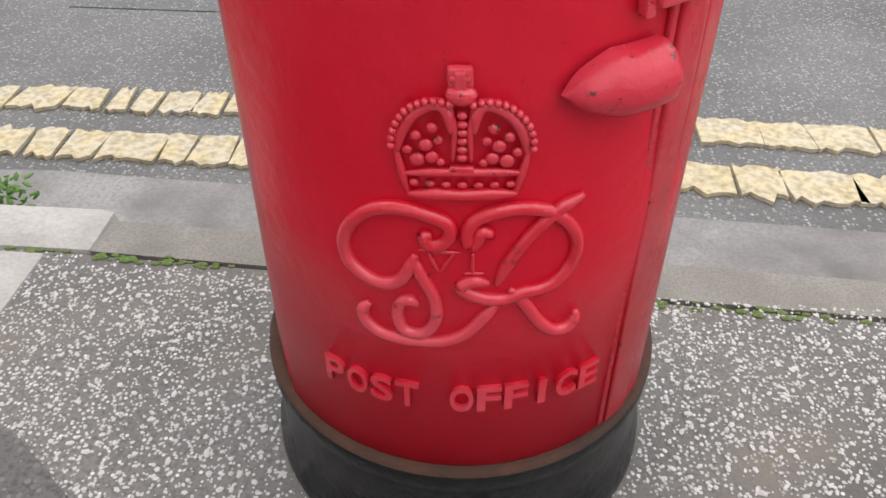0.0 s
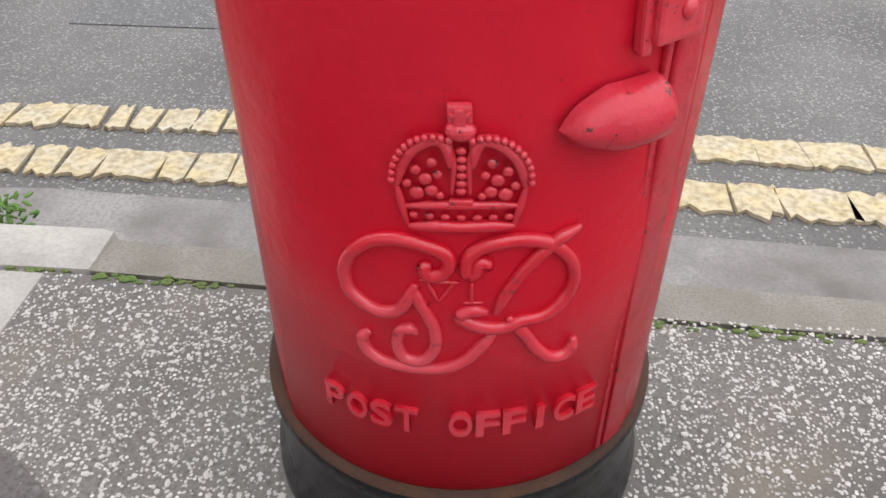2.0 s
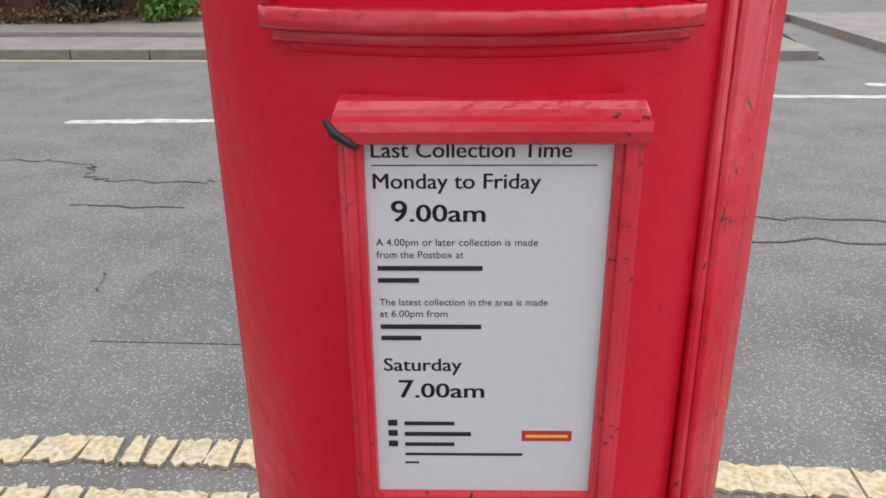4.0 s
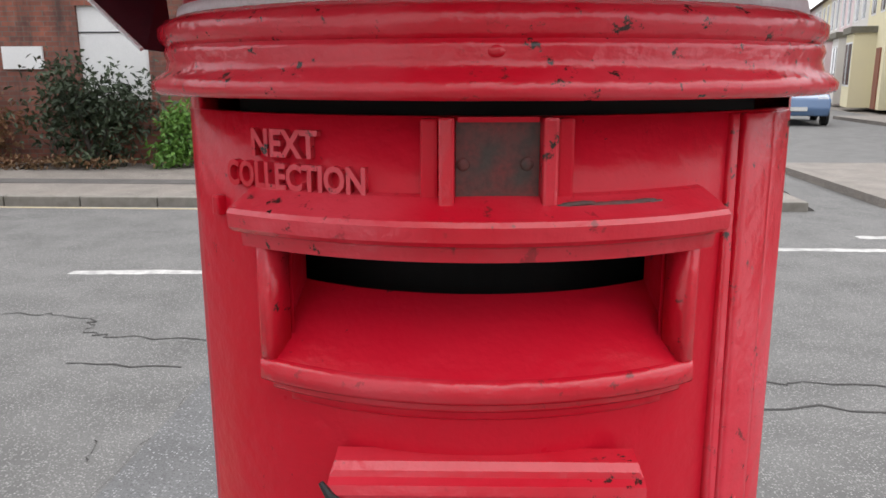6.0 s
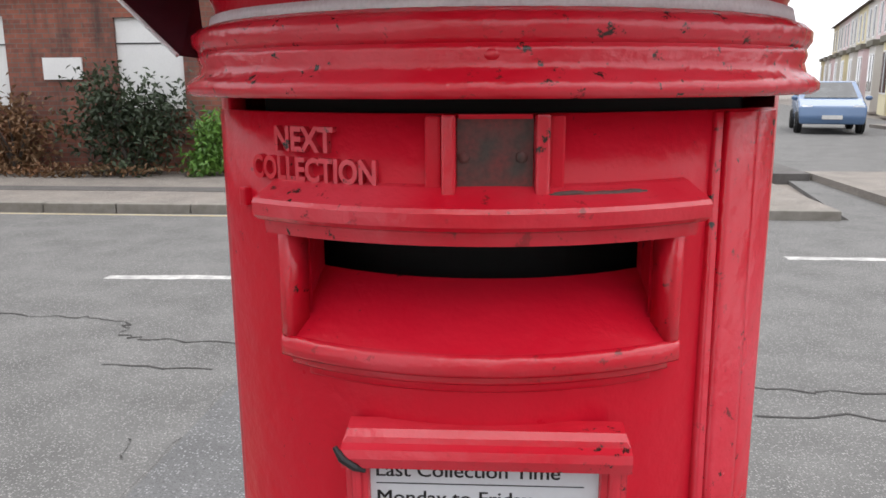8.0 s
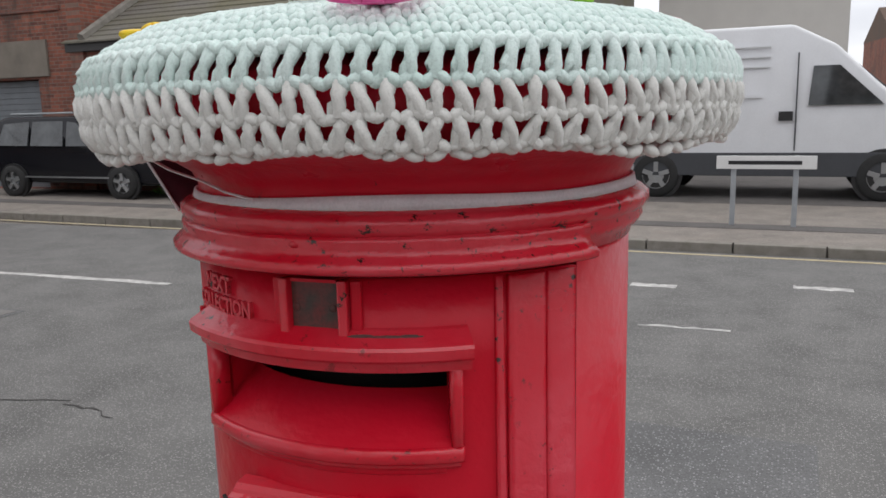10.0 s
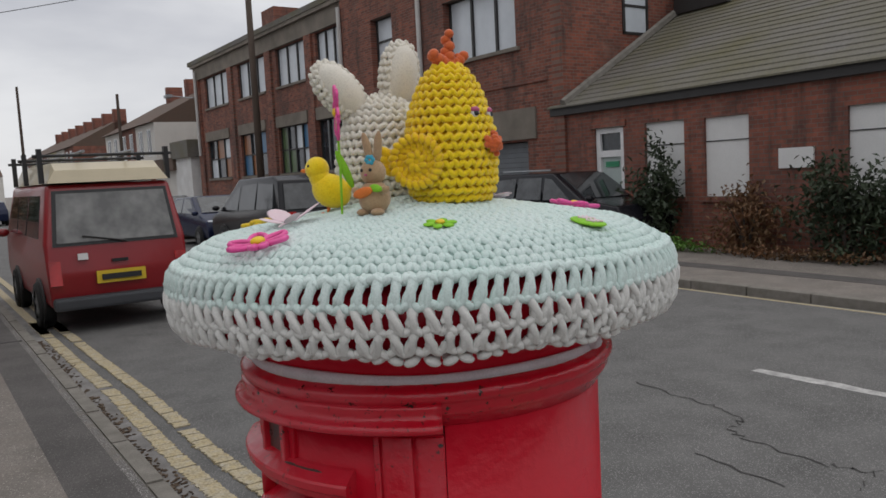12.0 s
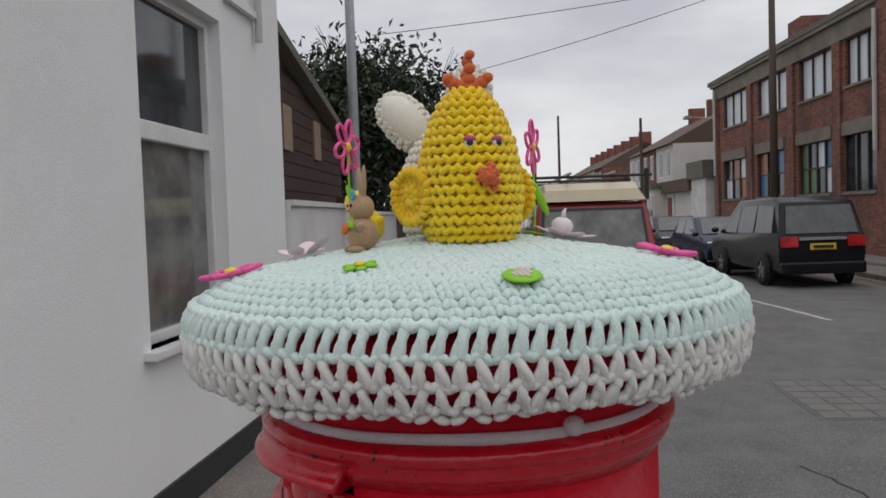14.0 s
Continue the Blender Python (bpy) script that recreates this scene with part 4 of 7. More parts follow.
ball(b, egg((0, -0.002, 0.797 + DZ), (0.0125, 0.008, 0.0085)), 14, 8)
bx(b, -0.0098, 0.0098, -0.005, 0.002, 0.803 + DZ, 0.8195 + DZ, bevel=0.0025)
bx(b, -0.0045, 0.0045, -0.0075, 0.002, 0.801 + DZ, 0.8175 + DZ, bevel=0.002)
bx(b, -0.0085, 0.0085, -0.0072, 0.002, 0.809 + DZ, 0.8135 + DZ, bevel=0.0015)
part("crown_orb", wrap(b, RD), REDWORNSHEEN, door)
for i, ch in enumerate("POST OFFICE"):
    if ch != " ":
        part("letter", wrap(moved(fit_width(words(ch, 0.049, 0.006, bold=0.0011), 0.0245 if ch != "I" else 0.0085), -0.147 + i * 0.0279 + (0.008 if ch == "I" else 0), 0.001, 0.284), RD), REDWORNSHEEN, door, "raised capital letter" if i == 0 else "")

# the upper door has dropped back a little in its opening
for ob in list(scene.objects):
    top_ = ob.parent
    while top_ and top_.parent and top_ not in (door, nf):
        top_ = top_.parent
    if ob.type == "MESH" and (ob == door or top_ in (door, nf)):
        for v in ob.data.vertices:
            a = math.degrees(math.atan2(v.co.x, -v.co.y))
            k = min(1.0, max(0.0, (v.co.z - 0.62) / 0.2)) * min(1.0, max(0.35, 1 - (a - 38) / 36))
            v.co.x -= 0.0114 * k
            v.co.y += 0.0155 * k

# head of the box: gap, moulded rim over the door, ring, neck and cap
# the gap's shade is a black sheet set behind it
part("gap", lathe(bmesh.new(), [(0.222, 1.35), (0.222, 1.392)], 60, A0, A1), INSHADE, pillar, "gap above the door, its shade painted as black")
rimp = [(0.22, 1.3805), (0.271, 1.3805), (0.276, 1.3835), (0.2765, 1.3885), (0.272, 1.3930), (0.2665, 1.3965), (0.2645, 1.403), (0.2665, 1.4085), (0.265, 1.4135), (0.24, 1.4145)]
b = bmesh.new()
rr = []
for i in range(45):
    a = -60 + 121 * i / 44
    s, c = math.sin(radians(a)), -math.cos(radians(a))
    rr.append([b.verts.new((r * s, r * c, z)) for r, z in rimp])
for p, q in zip(rr, rr[1:]):
    for k in range(len(rimp)):
        b.faces.new((p[k], q[k], q[(k + 1) % len(rimp)], p[(k + 1) % len(rimp)]))
b.faces.new(rr[0])
b.faces.new(rr[-1])
part("rim_hood", b, REDWORNSHEEN, pillar, "projecting moulded rim over the door", True)
part("ring", lathe(bmesh.new(), [(0.235, 1.380), (0.2465, 1.383), (0.2490, 1.392), (0.2560, 1.397), (0.2600, 1.404), (0.2585, 1.411), (0.2625, 1.414), (0.2665, 1.420), (0.2665, 1.427), (0.2610, 1.432), (0.2540, 1.434), (0.2490, 1.438), (0.235, 1.438)], 96), REDWORNSHEEN, pillar, "moulded ring under the cap", True)
part("cap", lathe(bmesh.new(), [(0.247, 1.43), (0.246, 1.450), (0.252, 1.462), (0.270, 1.474), (0.305, 1.484), (0.325, 1.490), (0.334, 1.500), (0.336, 1.535), (0.328, 1.552), (0.29, 1.565), (0.18, 1.60), (0.0, 1.615)], 96), RED, pillar, "flared red cap under the cover", True)
b = ball(bmesh.new(), egg((-0.003, -0.2635, 1.407), (0.006, 0.004, 0.004)), 10, 6)
part("pip", b, REDWORNSHEEN, pillar, "", True)

# white elastic that ties the cover on, with its loose strand, and the dark tag behind
band = empty("elastic_band", TURN)
tagged(band, "white elastic strap tied round the neck of the box", "elastic band")
b = bmesh.new()
n = 72
rows = []
for i in range(n):
    a = 2 * math.pi * i / n
    z = 1.4375 + 0.003 * math.sin(a + 0.6) + 0.0012 * math.sin(5 * a)
    w = 0.0062 + 0.0012 * math.sin(3 * a + 1)
    rows.append([b.verts.new((r * math.sin(a), -r * math.cos(a), z + h)) for r, h in ((0.2475, -w), (0.2530, -w), (0.2505, w), (0.2465, w))])
for i in range(n):
    p, q = rows[i], rows[(i + 1) % n]
    for k in range(4):
        b.faces.new((p[k], q[k], q[(k + 1) % 4], p[(k + 1) % 4]))
part("strap", b, ELASTIC, band, "", True)
pts = [(0.258 * math.sin(radians(a)), -0.258 * math.cos(radians(a)), z) for a, z in ((-12, 1.444), (-20, 1.449), (-30, 1.457))] + [(0.275 * math.sin(radians(-42)), -0.275 * math.cos(radians(-42)), 1.466), (0.305 * math.sin(radians(-55)), -0.305 * math.cos(radians(-55)), 1.482)]
part("strand", tube(bmesh.new(), pts, 0.0028, 6, 0.5), ELASTIC, band)
part("knot", ball(bmesh.new(), egg((0.253 * math.sin(radians(118)), -0.253 * math.cos(radians(118)), 1.446), (0.012, 0.012, 0.011)), 10, 6), ELASTIC, band, "", True)
tag = empty("hanging_tag", TURN)
tagged(tag, "small dark laminated card hanging below the cover", "tag")
b = bmesh.new()
c0 = [(-0.330, -0.085, 1.478), (-0.262, -0.045, 1.474), (-0.238, -0.10, 1.410), (-0.252, -0.118, 1.412)]
v0 = [b.verts.new(p) for p in c0]
v1 = [b.verts.new((p[0] + 0.002, p[1] + 0.003, p[2])) for p in c0]
b.faces.new(v0)
b.faces.new(v1[::-1])
for k in range(4):
    b.faces.new((v0[k], v0[(k + 1) % 4], v1[(k + 1) % 4], v1[k]))
part("card", b, CARD, tag)
part("card_edge", tube(bmesh.new(), [c0[0], c0[3]], 0.0018, 5), ELASTIC, tag)


# ---- the crocheted cover ----
topper = empty("crochet_cover", TURN)
tagged(topper, "crocheted mint and white yarn cover fitted over the box top", "crochet cover")


def dome(r):
    return 1.646 - 0.0125 * (r / 0.1) ** 1.2 - 0.020 * max(0, (r - 0.28) / 0.06) ** 1.5


RT = 0.350
NS = 122
b = lathe(bmesh.new(), [(0.0, dome(0) - 0.0015)] + [(r, dome(r) - 0.0015) for r in (0.06, 0.12, 0.18, 0.24, 0.29, 0.32, 0.338)], 72)
part("dome", b, MINT, topper, "", True)
rnd = random.Random(11)
b = bmesh.new()
r, k = 0.010, 0
while r < 0.345:
    m = max(6, int(2 * math.pi * r / 0.0150))
    tilt = math.degrees(math.atan2(dome(r) - dome(r + 0.004), 0.004))
    for i in range(m):
        a = 2 * math.pi * (i + 0.5 * (k % 2) + rnd.gauss(0, 0.05)) / m
        for s in (-1, 1):
            M = Matrix.Rotation(a, 4, "Z") @ egg((0.0034 * s, -r + rnd.gauss(0, 0.0006), dome(r) + rnd.gauss(0, 0.0005)), (0.0050, 0.0084, 0.0038), (tilt + 8, 0, 26 * s + 8 + rnd.gauss(0, 6)))
            ball(b, M, 7, 4)
    r, k = r + 0.0118, k + 1
part("top_round", b, MINT, topper, "closely worked mint rounds", True)["kind"] = "stuff"


def side(z0, z1, r0, r1, material, name, twist, swing=0.0):
    """One open round of tall stitches: fat two-ply strands that lean, with slits between them."""
    b = bmesh.new()
    for i in range(NS):
        a = 2 * math.pi * (i + rnd.gauss(0, 0.05)) / NS
        lean = twist + swing * (1 if i % 2 else -1) + rnd.gauss(0, 0.0012)
        fat = rnd.uniform(0.93, 1.1)
        for s in (-1, 1):
            pts = []
            for q in (-0.06, 0.3, 0.7, 1.06):
                rad = r0 + (r1 - r0) * q + 0.0036 * math.sin(math.pi * max(0, min(1, q))) + 0.0009 * s + rnd.gauss(0, 0.0004)
                an = a + (s * 0.0026 * math.cos(math.pi * q * 0.8) + lean * (q - 0.5)) / RT
                pts.append((rad * math.sin(an), -rad * math.cos(an), z0 + (z1 - z0) * q))
            tube(b, pts, [0.0046 * fat, 0.0050 * fat, 0.0050 * fat, 0.0043 * fat], 7, ends=False)
    return tagged(part(name, b, material, topper, "", True), kind="stuff")


def chain(z, r, material, name, fat=0.0056):
    """The braided line of loops between two rounds."""
    b = bmesh.new()
    for i in range(NS):
        for s in (-1, 1):
            a = 2 * math.pi * (i + 0.25 * s + rnd.gauss(0, 0.04)) / NS
            M = Matrix.Rotation(a, 4, "Z") @ egg((0, -r - 0.0012, z + rnd.gauss(0, 0.0008)), (0.0086, fat, 0.0049), (0, s * 38 + rnd.gauss(0, 6), 0))
            ball(b, M, 7, 4)
    return tagged(part(name, b, material, topper, "", True), kind="stuff")


chain(1.5690, 0.3420, MINT, "edge_chain")
side(1.5440, 1.5680, 0.3500, 0.3430, MINT, "open_round", 0.007)
chain(1.5425, 0.3500, MINT, "chain_round")
side(1.5185, 1.5410, 0.3500, 0.3500, WHITE_Y, "open_round", -0.001, 0.0052)
chain(1.5170, 0.3490, WHITE_Y, "chain_round")
side(1.4960, 1.5160, 0.3450, 0.3485, WHITE_Y, "open_round", 0.003, 0.0045)
chain(1.4945, 0.3425, WHITE_Y, "hem_chain", 0.0060)
b = bmesh.new()
for i in range(NS):
    a = 2 * math.pi * (i + rnd.gauss(0, 0.1)) / NS
    q = 0.0035 * math.sin(i * 0.55) + 0.003 * math.sin(i * 0.21)
    ball(b, Matrix.Rotation(a, 4, "Z") @ egg((0, -0.3380, 1.4885 + q), (0.0100, 0.0070, 0.0052), (20, 24 * (-1) ** i, 0)), 8, 5)
    ball(b, Matrix.Rotation(a, 4, "Z") @ egg((0, -0.328, 1.4890 + q), (0.0095, 0.008, 0.006)), 7, 4)
tagged(part("hem", b, WHITE_Y, topper, "", True), kind="stuff")


def stitched(bm, prof, centre, gap, width, fat=0.6, squash=(1, 1), twist=22, seed=1, axis=None):
    """Rounds of crochet stitches laid over a turned shape."""
    rr_ = random.Random(seed)
    n = len(prof)
    lens = [0]
    for p, q in zip(prof, prof[1:]):
        lens.append(lens[-1] + math.dist(p, q))
    d, k = gap / 2, 0
    M0 = axis or Matrix.Translation(centre)
    while d < lens[-1]:
        j = max(i for i in range(n - 1) if lens[i] <= d)
        t = (d - lens[j]) / (lens[j + 1] - lens[j])
        r = prof[j][0] + (prof[j + 1][0] - prof[j][0]) * t
        z = prof[j][1] + (prof[j + 1][1] - prof[j][1]) * t
        slope = math.degrees(math.atan2(prof[j][0] - prof[j + 1][0], prof[j + 1][1] - prof[j][1]))
        m = max(4, round(2 * math.pi * r / width))
        for i in range(m):
            a = 2 * math.pi * (i + 0.5 * (k % 2) + rr_.gauss(0, 0.05)) / m
            for s, q in ((-1, 0.75), (1, 0.62)):
                M = M0 @ Matrix.Diagonal((squash[0], squash[1], 1, 1)) @ Matrix.Rotation(a, 4, "Z") @ egg((s * width * 0.24, -r + rr_.gauss(0, 0.0006), z + s * gap * 0.06), (width * q, gap * 0.38, gap * 0.34), (-slope, s * 40 + 8 + rr_.gauss(0, 7), 0))
                ball(bm, M, 7, 5)
        d, k = d + gap, k + 1
    return bm


# chick
chick = empty("crochet_chick", TURN @ pose(0.066, 0.015, 1.634))
tagged(chick, "yellow crocheted chick with orange comb and beak on the cover", "toy chick")
prof = [(0.0, 0.002), (0.045, 0.003), (0.055, 0.010), (0.0600, 0.03), (0.0622, 0.06), (0.0605, 0.09), (0.0545, 0.12), (0.0455, 0.145), (0.0345, 0.167), (0.022, 0.182), (0.006, 0.187)]
part("body", lathe(bmesh.new(), [(max(0, r - 0.004), z) for r, z in prof], 32), YELLOW_D, chick, "", True)
tagged(part("stitch_work", stitched(bmesh.new(), prof, (0, 0, 0), 0.0118, 0.0125, seed=3), YELLOW_Y, chick, "rounds of chunky yellow stitches", True), kind="stuff")
b = bmesh.new()
for p, r0, r1 in ((((0, 0, 0.187), (0.001, 0.002, 0.204), (0.001, 0.003, 0.229)), 0.0095, 0.0062), (((0, -0.002, 0.190), (0.002, -0.013, 0.192), (0.002, -0.024, 0.201)), 0.0085, 0.0068), (((0, 0.003, 0.190), (0.002, 0.014, 0.191), (0.003, 0.024, 0.200)), 0.0085, 0.0068)):
    for i in range(7):
        q = Vector(p[0]).lerp(Vector(p[1]), i / 3) if i < 3 else Vector(p[1]).lerp(Vector(p[2]), (i - 3) / 3)
        r = 1.15 * (r0 + (r1 - r0) * i / 6)
        ball(b, egg(q + Vector((0.002 * (-1) ** i, 0.0015 * (-1) ** i, 0)), (r, r, r * 0.85), (25 * (-1) ** i, 30 * (-1) ** i, 0)), 8, 5)
tagged(part("comb", b, ORANGE_Y, chick, "orange yarn comb", True), kind="stuff")
b = bmesh.new()
rb = random.Random(8)
for i in range(34):
    a, q = rb.uniform(0, 6.28), rb.uniform(0, 1) ** 0.6 * 0.012
    ball(b, egg((0.064 + 0.012 * (1 - q / 0.012), 0.024 + q * math.cos(a), 0.076 + q * 1.25 * math.sin(a)), (0.006, 0.0045, 0.0045), (0, 0, rb.uniform(-60, 60))), 7, 4)
tagged(part("beak", b, ORANGE_Y, chick, "fuzzy orange beak", True), kind="stuff")
for yy, ang in ((0.003, 3), (0.037, 38)):
    c = Vector((0.0560 * math.cos(radians(ang)), 0.0560 * math.sin(radians(ang)), 0.1185))
    eye = part("eye", ball(bmesh.new(), egg(c, (0.0045, 0.0072, 0.0072), (0, -12, ang)), 14, 9), EYEW, chick, "small doll eye with a pink lid", True)
    part("pupil", ball(bmesh.new(), egg(c * 1.0 + Vector((0.0035 * math.cos(radians(ang)), 0.0035 * math.sin(radians(ang)), -0.0005)), (0.002, 0.0042, 0.0042), (0, -12, ang)), 10, 6), INK, eye, "", True)
    part("lid", ball(bmesh.new(), egg(c + Vector((0.0003, 0, 0.0035)), (0.0050, 0.0078, 0.0045), (0, -12, ang)), 12, 7), EYEP, eye, "", True)
for m, tail, rw in ((pose(0.018, -0.067, 0.058, 0, 0, 45), -1, random.Random(20)), (pose(-0.040, 0.052, 0.058, 0, 0, 217), 1, random.Random(22))):
    b = bmesh.new()
    for ring, count, out in ((0.0, 1, 0.002), (0.009, 7, 0.004), (0.017, 12, 0.0), (0.0245, 17, 0.001), (0.031, 22, 0.006)):
        for i in range(count):
            a = 2 * math.pi * i / count + ring * 40
            ball(b, m @ egg((ring * math.cos(a), -out, ring * math.sin(a)), (0.0052, 0.0058, 0.0076), (rw.uniform(-25, 25), 60 - math.degrees(a), rw.uniform(-15, 15))), 7, 5)
    for i in range(9):
        ball(b, m @ egg((tail * (0.036 + 0.004 * (i % 3)), 0.004, -0.012 + i * 0.0035), (0.009, 0.006, 0.0058), (0, rw.uniform(-30, 30), 0)), 7, 5)
    tagged(part("wing", b, YELLOW_D, chick, "round spiral yellow wing", True), kind="stuff")

# bunny
bunny = empty("crochet_bunny", TURN @ pose(-0.068, -0.012, 1.632))
tagged(bunny, "cream white crocheted rabbit with tall ears behind the chick", "toy rabbit")
prof = [(0.0, 0.003), (0.058, 0.004), (0.068, 0.014), (0.073, 0.04), (0.0725, 0.07), (0.067, 0.10), (0.057, 0.125), (0.040, 0.147), (0.02, 0.159), (0.003, 0.162)]
part("body", lathe(bmesh.new(), [(max(0, r - 0.004), z) for r, z in prof], 32), CREAM_Y, bunny, "", True)
tagged(part("stitch_work", stitched(bmesh.new(), prof, (0, 0, 0), 0.0120, 0.0130, seed=5), CREAM_Y, bunny, "rounds of cream stitches", True), kind="stuff")
earp = [(0.0, 0.0), (0.019, 0.008), (0.029, 0.03), (0.031, 0.055), (0.027, 0.078), (0.016, 0.094), (0.0, 0.100)]
for m in (pose(-0.004, -0.032, 0.132, 40, -12, 0), pose(0.006, 0.018, 0.142, -8, 4, 0)):
    b = lathe(bmesh.new(), [(max(0, r - 0.003), z) for r, z in earp], 20)
    stitched(b, earp, (0, 0, 0), 0.0105, 0.0115, squash=(0.62, 1), seed=9, axis=Matrix.Identity(4))
    bmesh.ops.transform(b, matrix=m, verts=b.verts)
    part("ear", b, CREAM_Y, bunny, "", True)

# small rabbit, small chick
rab = empty("felt_rabbit", TURN @ pose(0.084, -0.118, 1.628, 0, 0, 25))
tagged(rab, "little tan felt rabbit with a carrot and blue flower", "toy rabbit")
part("body", ball(bmesh.new(), egg((0, 0, 0.021), (0.021, 0.020, 0.022)), 20, 14), TAN, rab, "", True)
head = part("head", ball(bmesh.new(), egg((0, 0, 0.053), (0.0165, 0.016, 0.0165)), 20, 14), TAN, rab, "", True)
for sx, rot in ((-1, -16), (1, 8)):
    part("ear", ball(bmesh.new(), egg((0.008 * sx, 0.002, 0.083), (0.0065, 0.003, 0.022), (0, rot, 0)), 12, 10), TAN, head, "", True)
    part("eye", ball(bmesh.new(), egg((0.0065 * sx, -0.0145, 0.056), (0.0022, 0.0022, 0.0022)), 8, 6), INK, head, "", True)
    part("foot", ball(bmesh.new(), egg((0.011 * sx, -0.010, 0.003), (0.008, 0.011, 0.005)), 10, 7), TAN, rab, "", True)
    part("arm", ball(bmesh.new(), egg((0.021 * sx, -0.008, 0.030), (0.009, 0.005, 0.005), (0, -20 * sx, 0)), 10, 7), TAN, rab, "", True)
part("nose", ball(bmesh.new(), egg((0, -0.016, 0.050), (0.0022, 0.0018, 0.0016)), 8, 5), EYEP, head, "", True)
part("carrot", ball(bmesh.new(), egg((-0.003, -0.020, 0.028), (0.016, 0.004, 0.0065), (0, -14, 0)), 14, 8), CARROT, rab, "felt carrot", True)
part("carrot_top", ball(bmesh.new(), egg((0.016, -0.018, 0.033), (0.010, 0.003, 0.005), (0, 10, 0)), 10, 6), GREEN, rab, "", True)
b = bmesh.new()
for k in range(6):
    a = k * math.pi / 3
    ball(b, egg((0.004 + 0.005 * math.cos(a), -0.011, 0.0685 + 0.004 * math.sin(a)), (0.0035, 0.002, 0.003)), 7, 5)
part("flower", b, TEAL, head, "blue felt flower", True)
sc = empty("fluffy_chick", TURN @ pose(-0.02, -0.130, 1.628, 0, 0, 145))
tagged(sc, "small fluffy yellow chick standing on the cover", "toy chick")
part("body", ball(bmesh.new(), egg((0, -0.002, 0.031), (0.021, 0.028, 0.023), (28, 0, 0)), 20, 14), FUZZ, sc, "", True)
part("neck", ball(bmesh.new(), egg((0, 0.013, 0.050), (0.0145, 0.0145, 0.018), (-15, 0, 0)), 14, 10), FUZZ, sc, "", True)
part("head", ball(bmesh.new(), egg((0, 0.016, 0.062), (0.0165, 0.0165, 0.0165)), 18, 12), FUZZ, sc, "", True)
part("tail", ball(bmesh.new(), egg((0, -0.022, 0.034), (0.008, 0.012, 0.008), (-30, 0, 0)), 10, 7), FUZZ, sc, "", True)
part("beak", ball(bmesh.new(), egg((0, 0.033, 0.060), (0.003, 0.006, 0.003)), 8, 6), CARROT, sc, "", True)
for sx in (-1, 1):
    part("eye", ball(bmesh.new(), egg((0.012 * sx, 0.025, 0.066), (0.0022, 0.0022, 0.0022)), 8, 6), INK, sc, "", True)
    part("leg", tube(bmesh.new(), [(0.006 * sx, 0.002, 0.014), (0.007 * sx, 0.004, 0.002), (0.010 * sx, 0.012, 0.001)], 0.0014, 6), CARROT, sc)


def slope_pose(x, y, spin=0, lift=0.004):
    r = math.hypot(x, y)
    n = Vector((x * 0.20, y * 0.20, r)).normalized() if r > 0 else Vector((0, 0, 1))
    q = n.to_track_quat("Z", "Y")
    return TURN @ Matrix.Translation((x, y, dome(r) + lift)) @ q.to_matrix().to_4x4() @ pose(0, 0, 0, 0, 0, spin)


def loop_flower(name, m, size, petals, material, label):
    f = empty(name, m)
    tagged(f, label, "flower", group="flowers on the cover")
    for k in range(petals):
        a = 2 * math.pi * k / petals
        pts = []
        for i in range(15):
            t = 2 * math.pi * i / 14
            u, v = size * (0.58 + 0.42 * math.cos(t)), size * 0.27 * math.sin(t)
            pts.append((u * math.cos(a) - v * math.sin(a), u * math.sin(a) + v * math.cos(a), 0.003 + 0.002 * math.cos(t)))
        part("petal", tube(bmesh.new(), pts, size * 0.085, 7), material, f, "", True)
    part("centre", ball(bmesh.new(), egg((0, 0, 0.005), (size * 0.24, size * 0.24, size * 0.14)), 12, 7), YEL, f, "yellow centre", True)
    return f


loop_flower("pink_flower", slope_pose(0.095, -0.279, 20, 0.006), 0.037, 6, PINK, "pink looped flower with a yellow centre")
loop_flower("pink_flower", slope_pose(0.05, 0.255, 50, 0.006), 0.037, 6, PINK, "pink looped flower with a yellow centre on the road side")
loop_flower("pink_flower", slope_pose(-0.245, -0.14, 10, 0.006), 0.037, 6, YEL, "yellow and pink looped flower near the cover edge")
# lime blossoms and the green egg disc
f = empty("lime_flower", slope_pose(0.207, -0.101, 10))
tagged(f, "small lime green felt flower with a yellow middle", "flower", group="flowers on the cover")
for k in range(6):
    a = k * math.pi / 3
    part("petal", ball(bmesh.new(), egg((0.013 * math.cos(a), 0.013 * math.sin(a), 0.002), (0.008, 0.006, 0.0022), (0, 0, math.degrees(a))), 10, 6), GREEN, f, "", True)
part("centre", ball(bmesh.new(), egg((0, 0, 0.004), (0.006, 0.006, 0.003)), 10, 6), YEL, f, "", True)
f = empty("felt_egg", slope_pose(0.274, 0.068, 70))
tagged(f, "green felt egg with a pink and white pattern", "decoration")
part("egg", ball(bmesh.new(), egg((0, 0, 0.002), (0.026, 0.020, 0.0035)), 20, 8), GREEN, f, "", True)
for k in range(3):
    b = tube(bmesh.new(), [(-0.016 + 0.008 * i, -0.006 + 0.006 * k + (0.003 if i % 2 else -0.003), 0.0055) for i in range(5)], 0.0014, 5)
    part("stitch", b, LILAC, f, "")


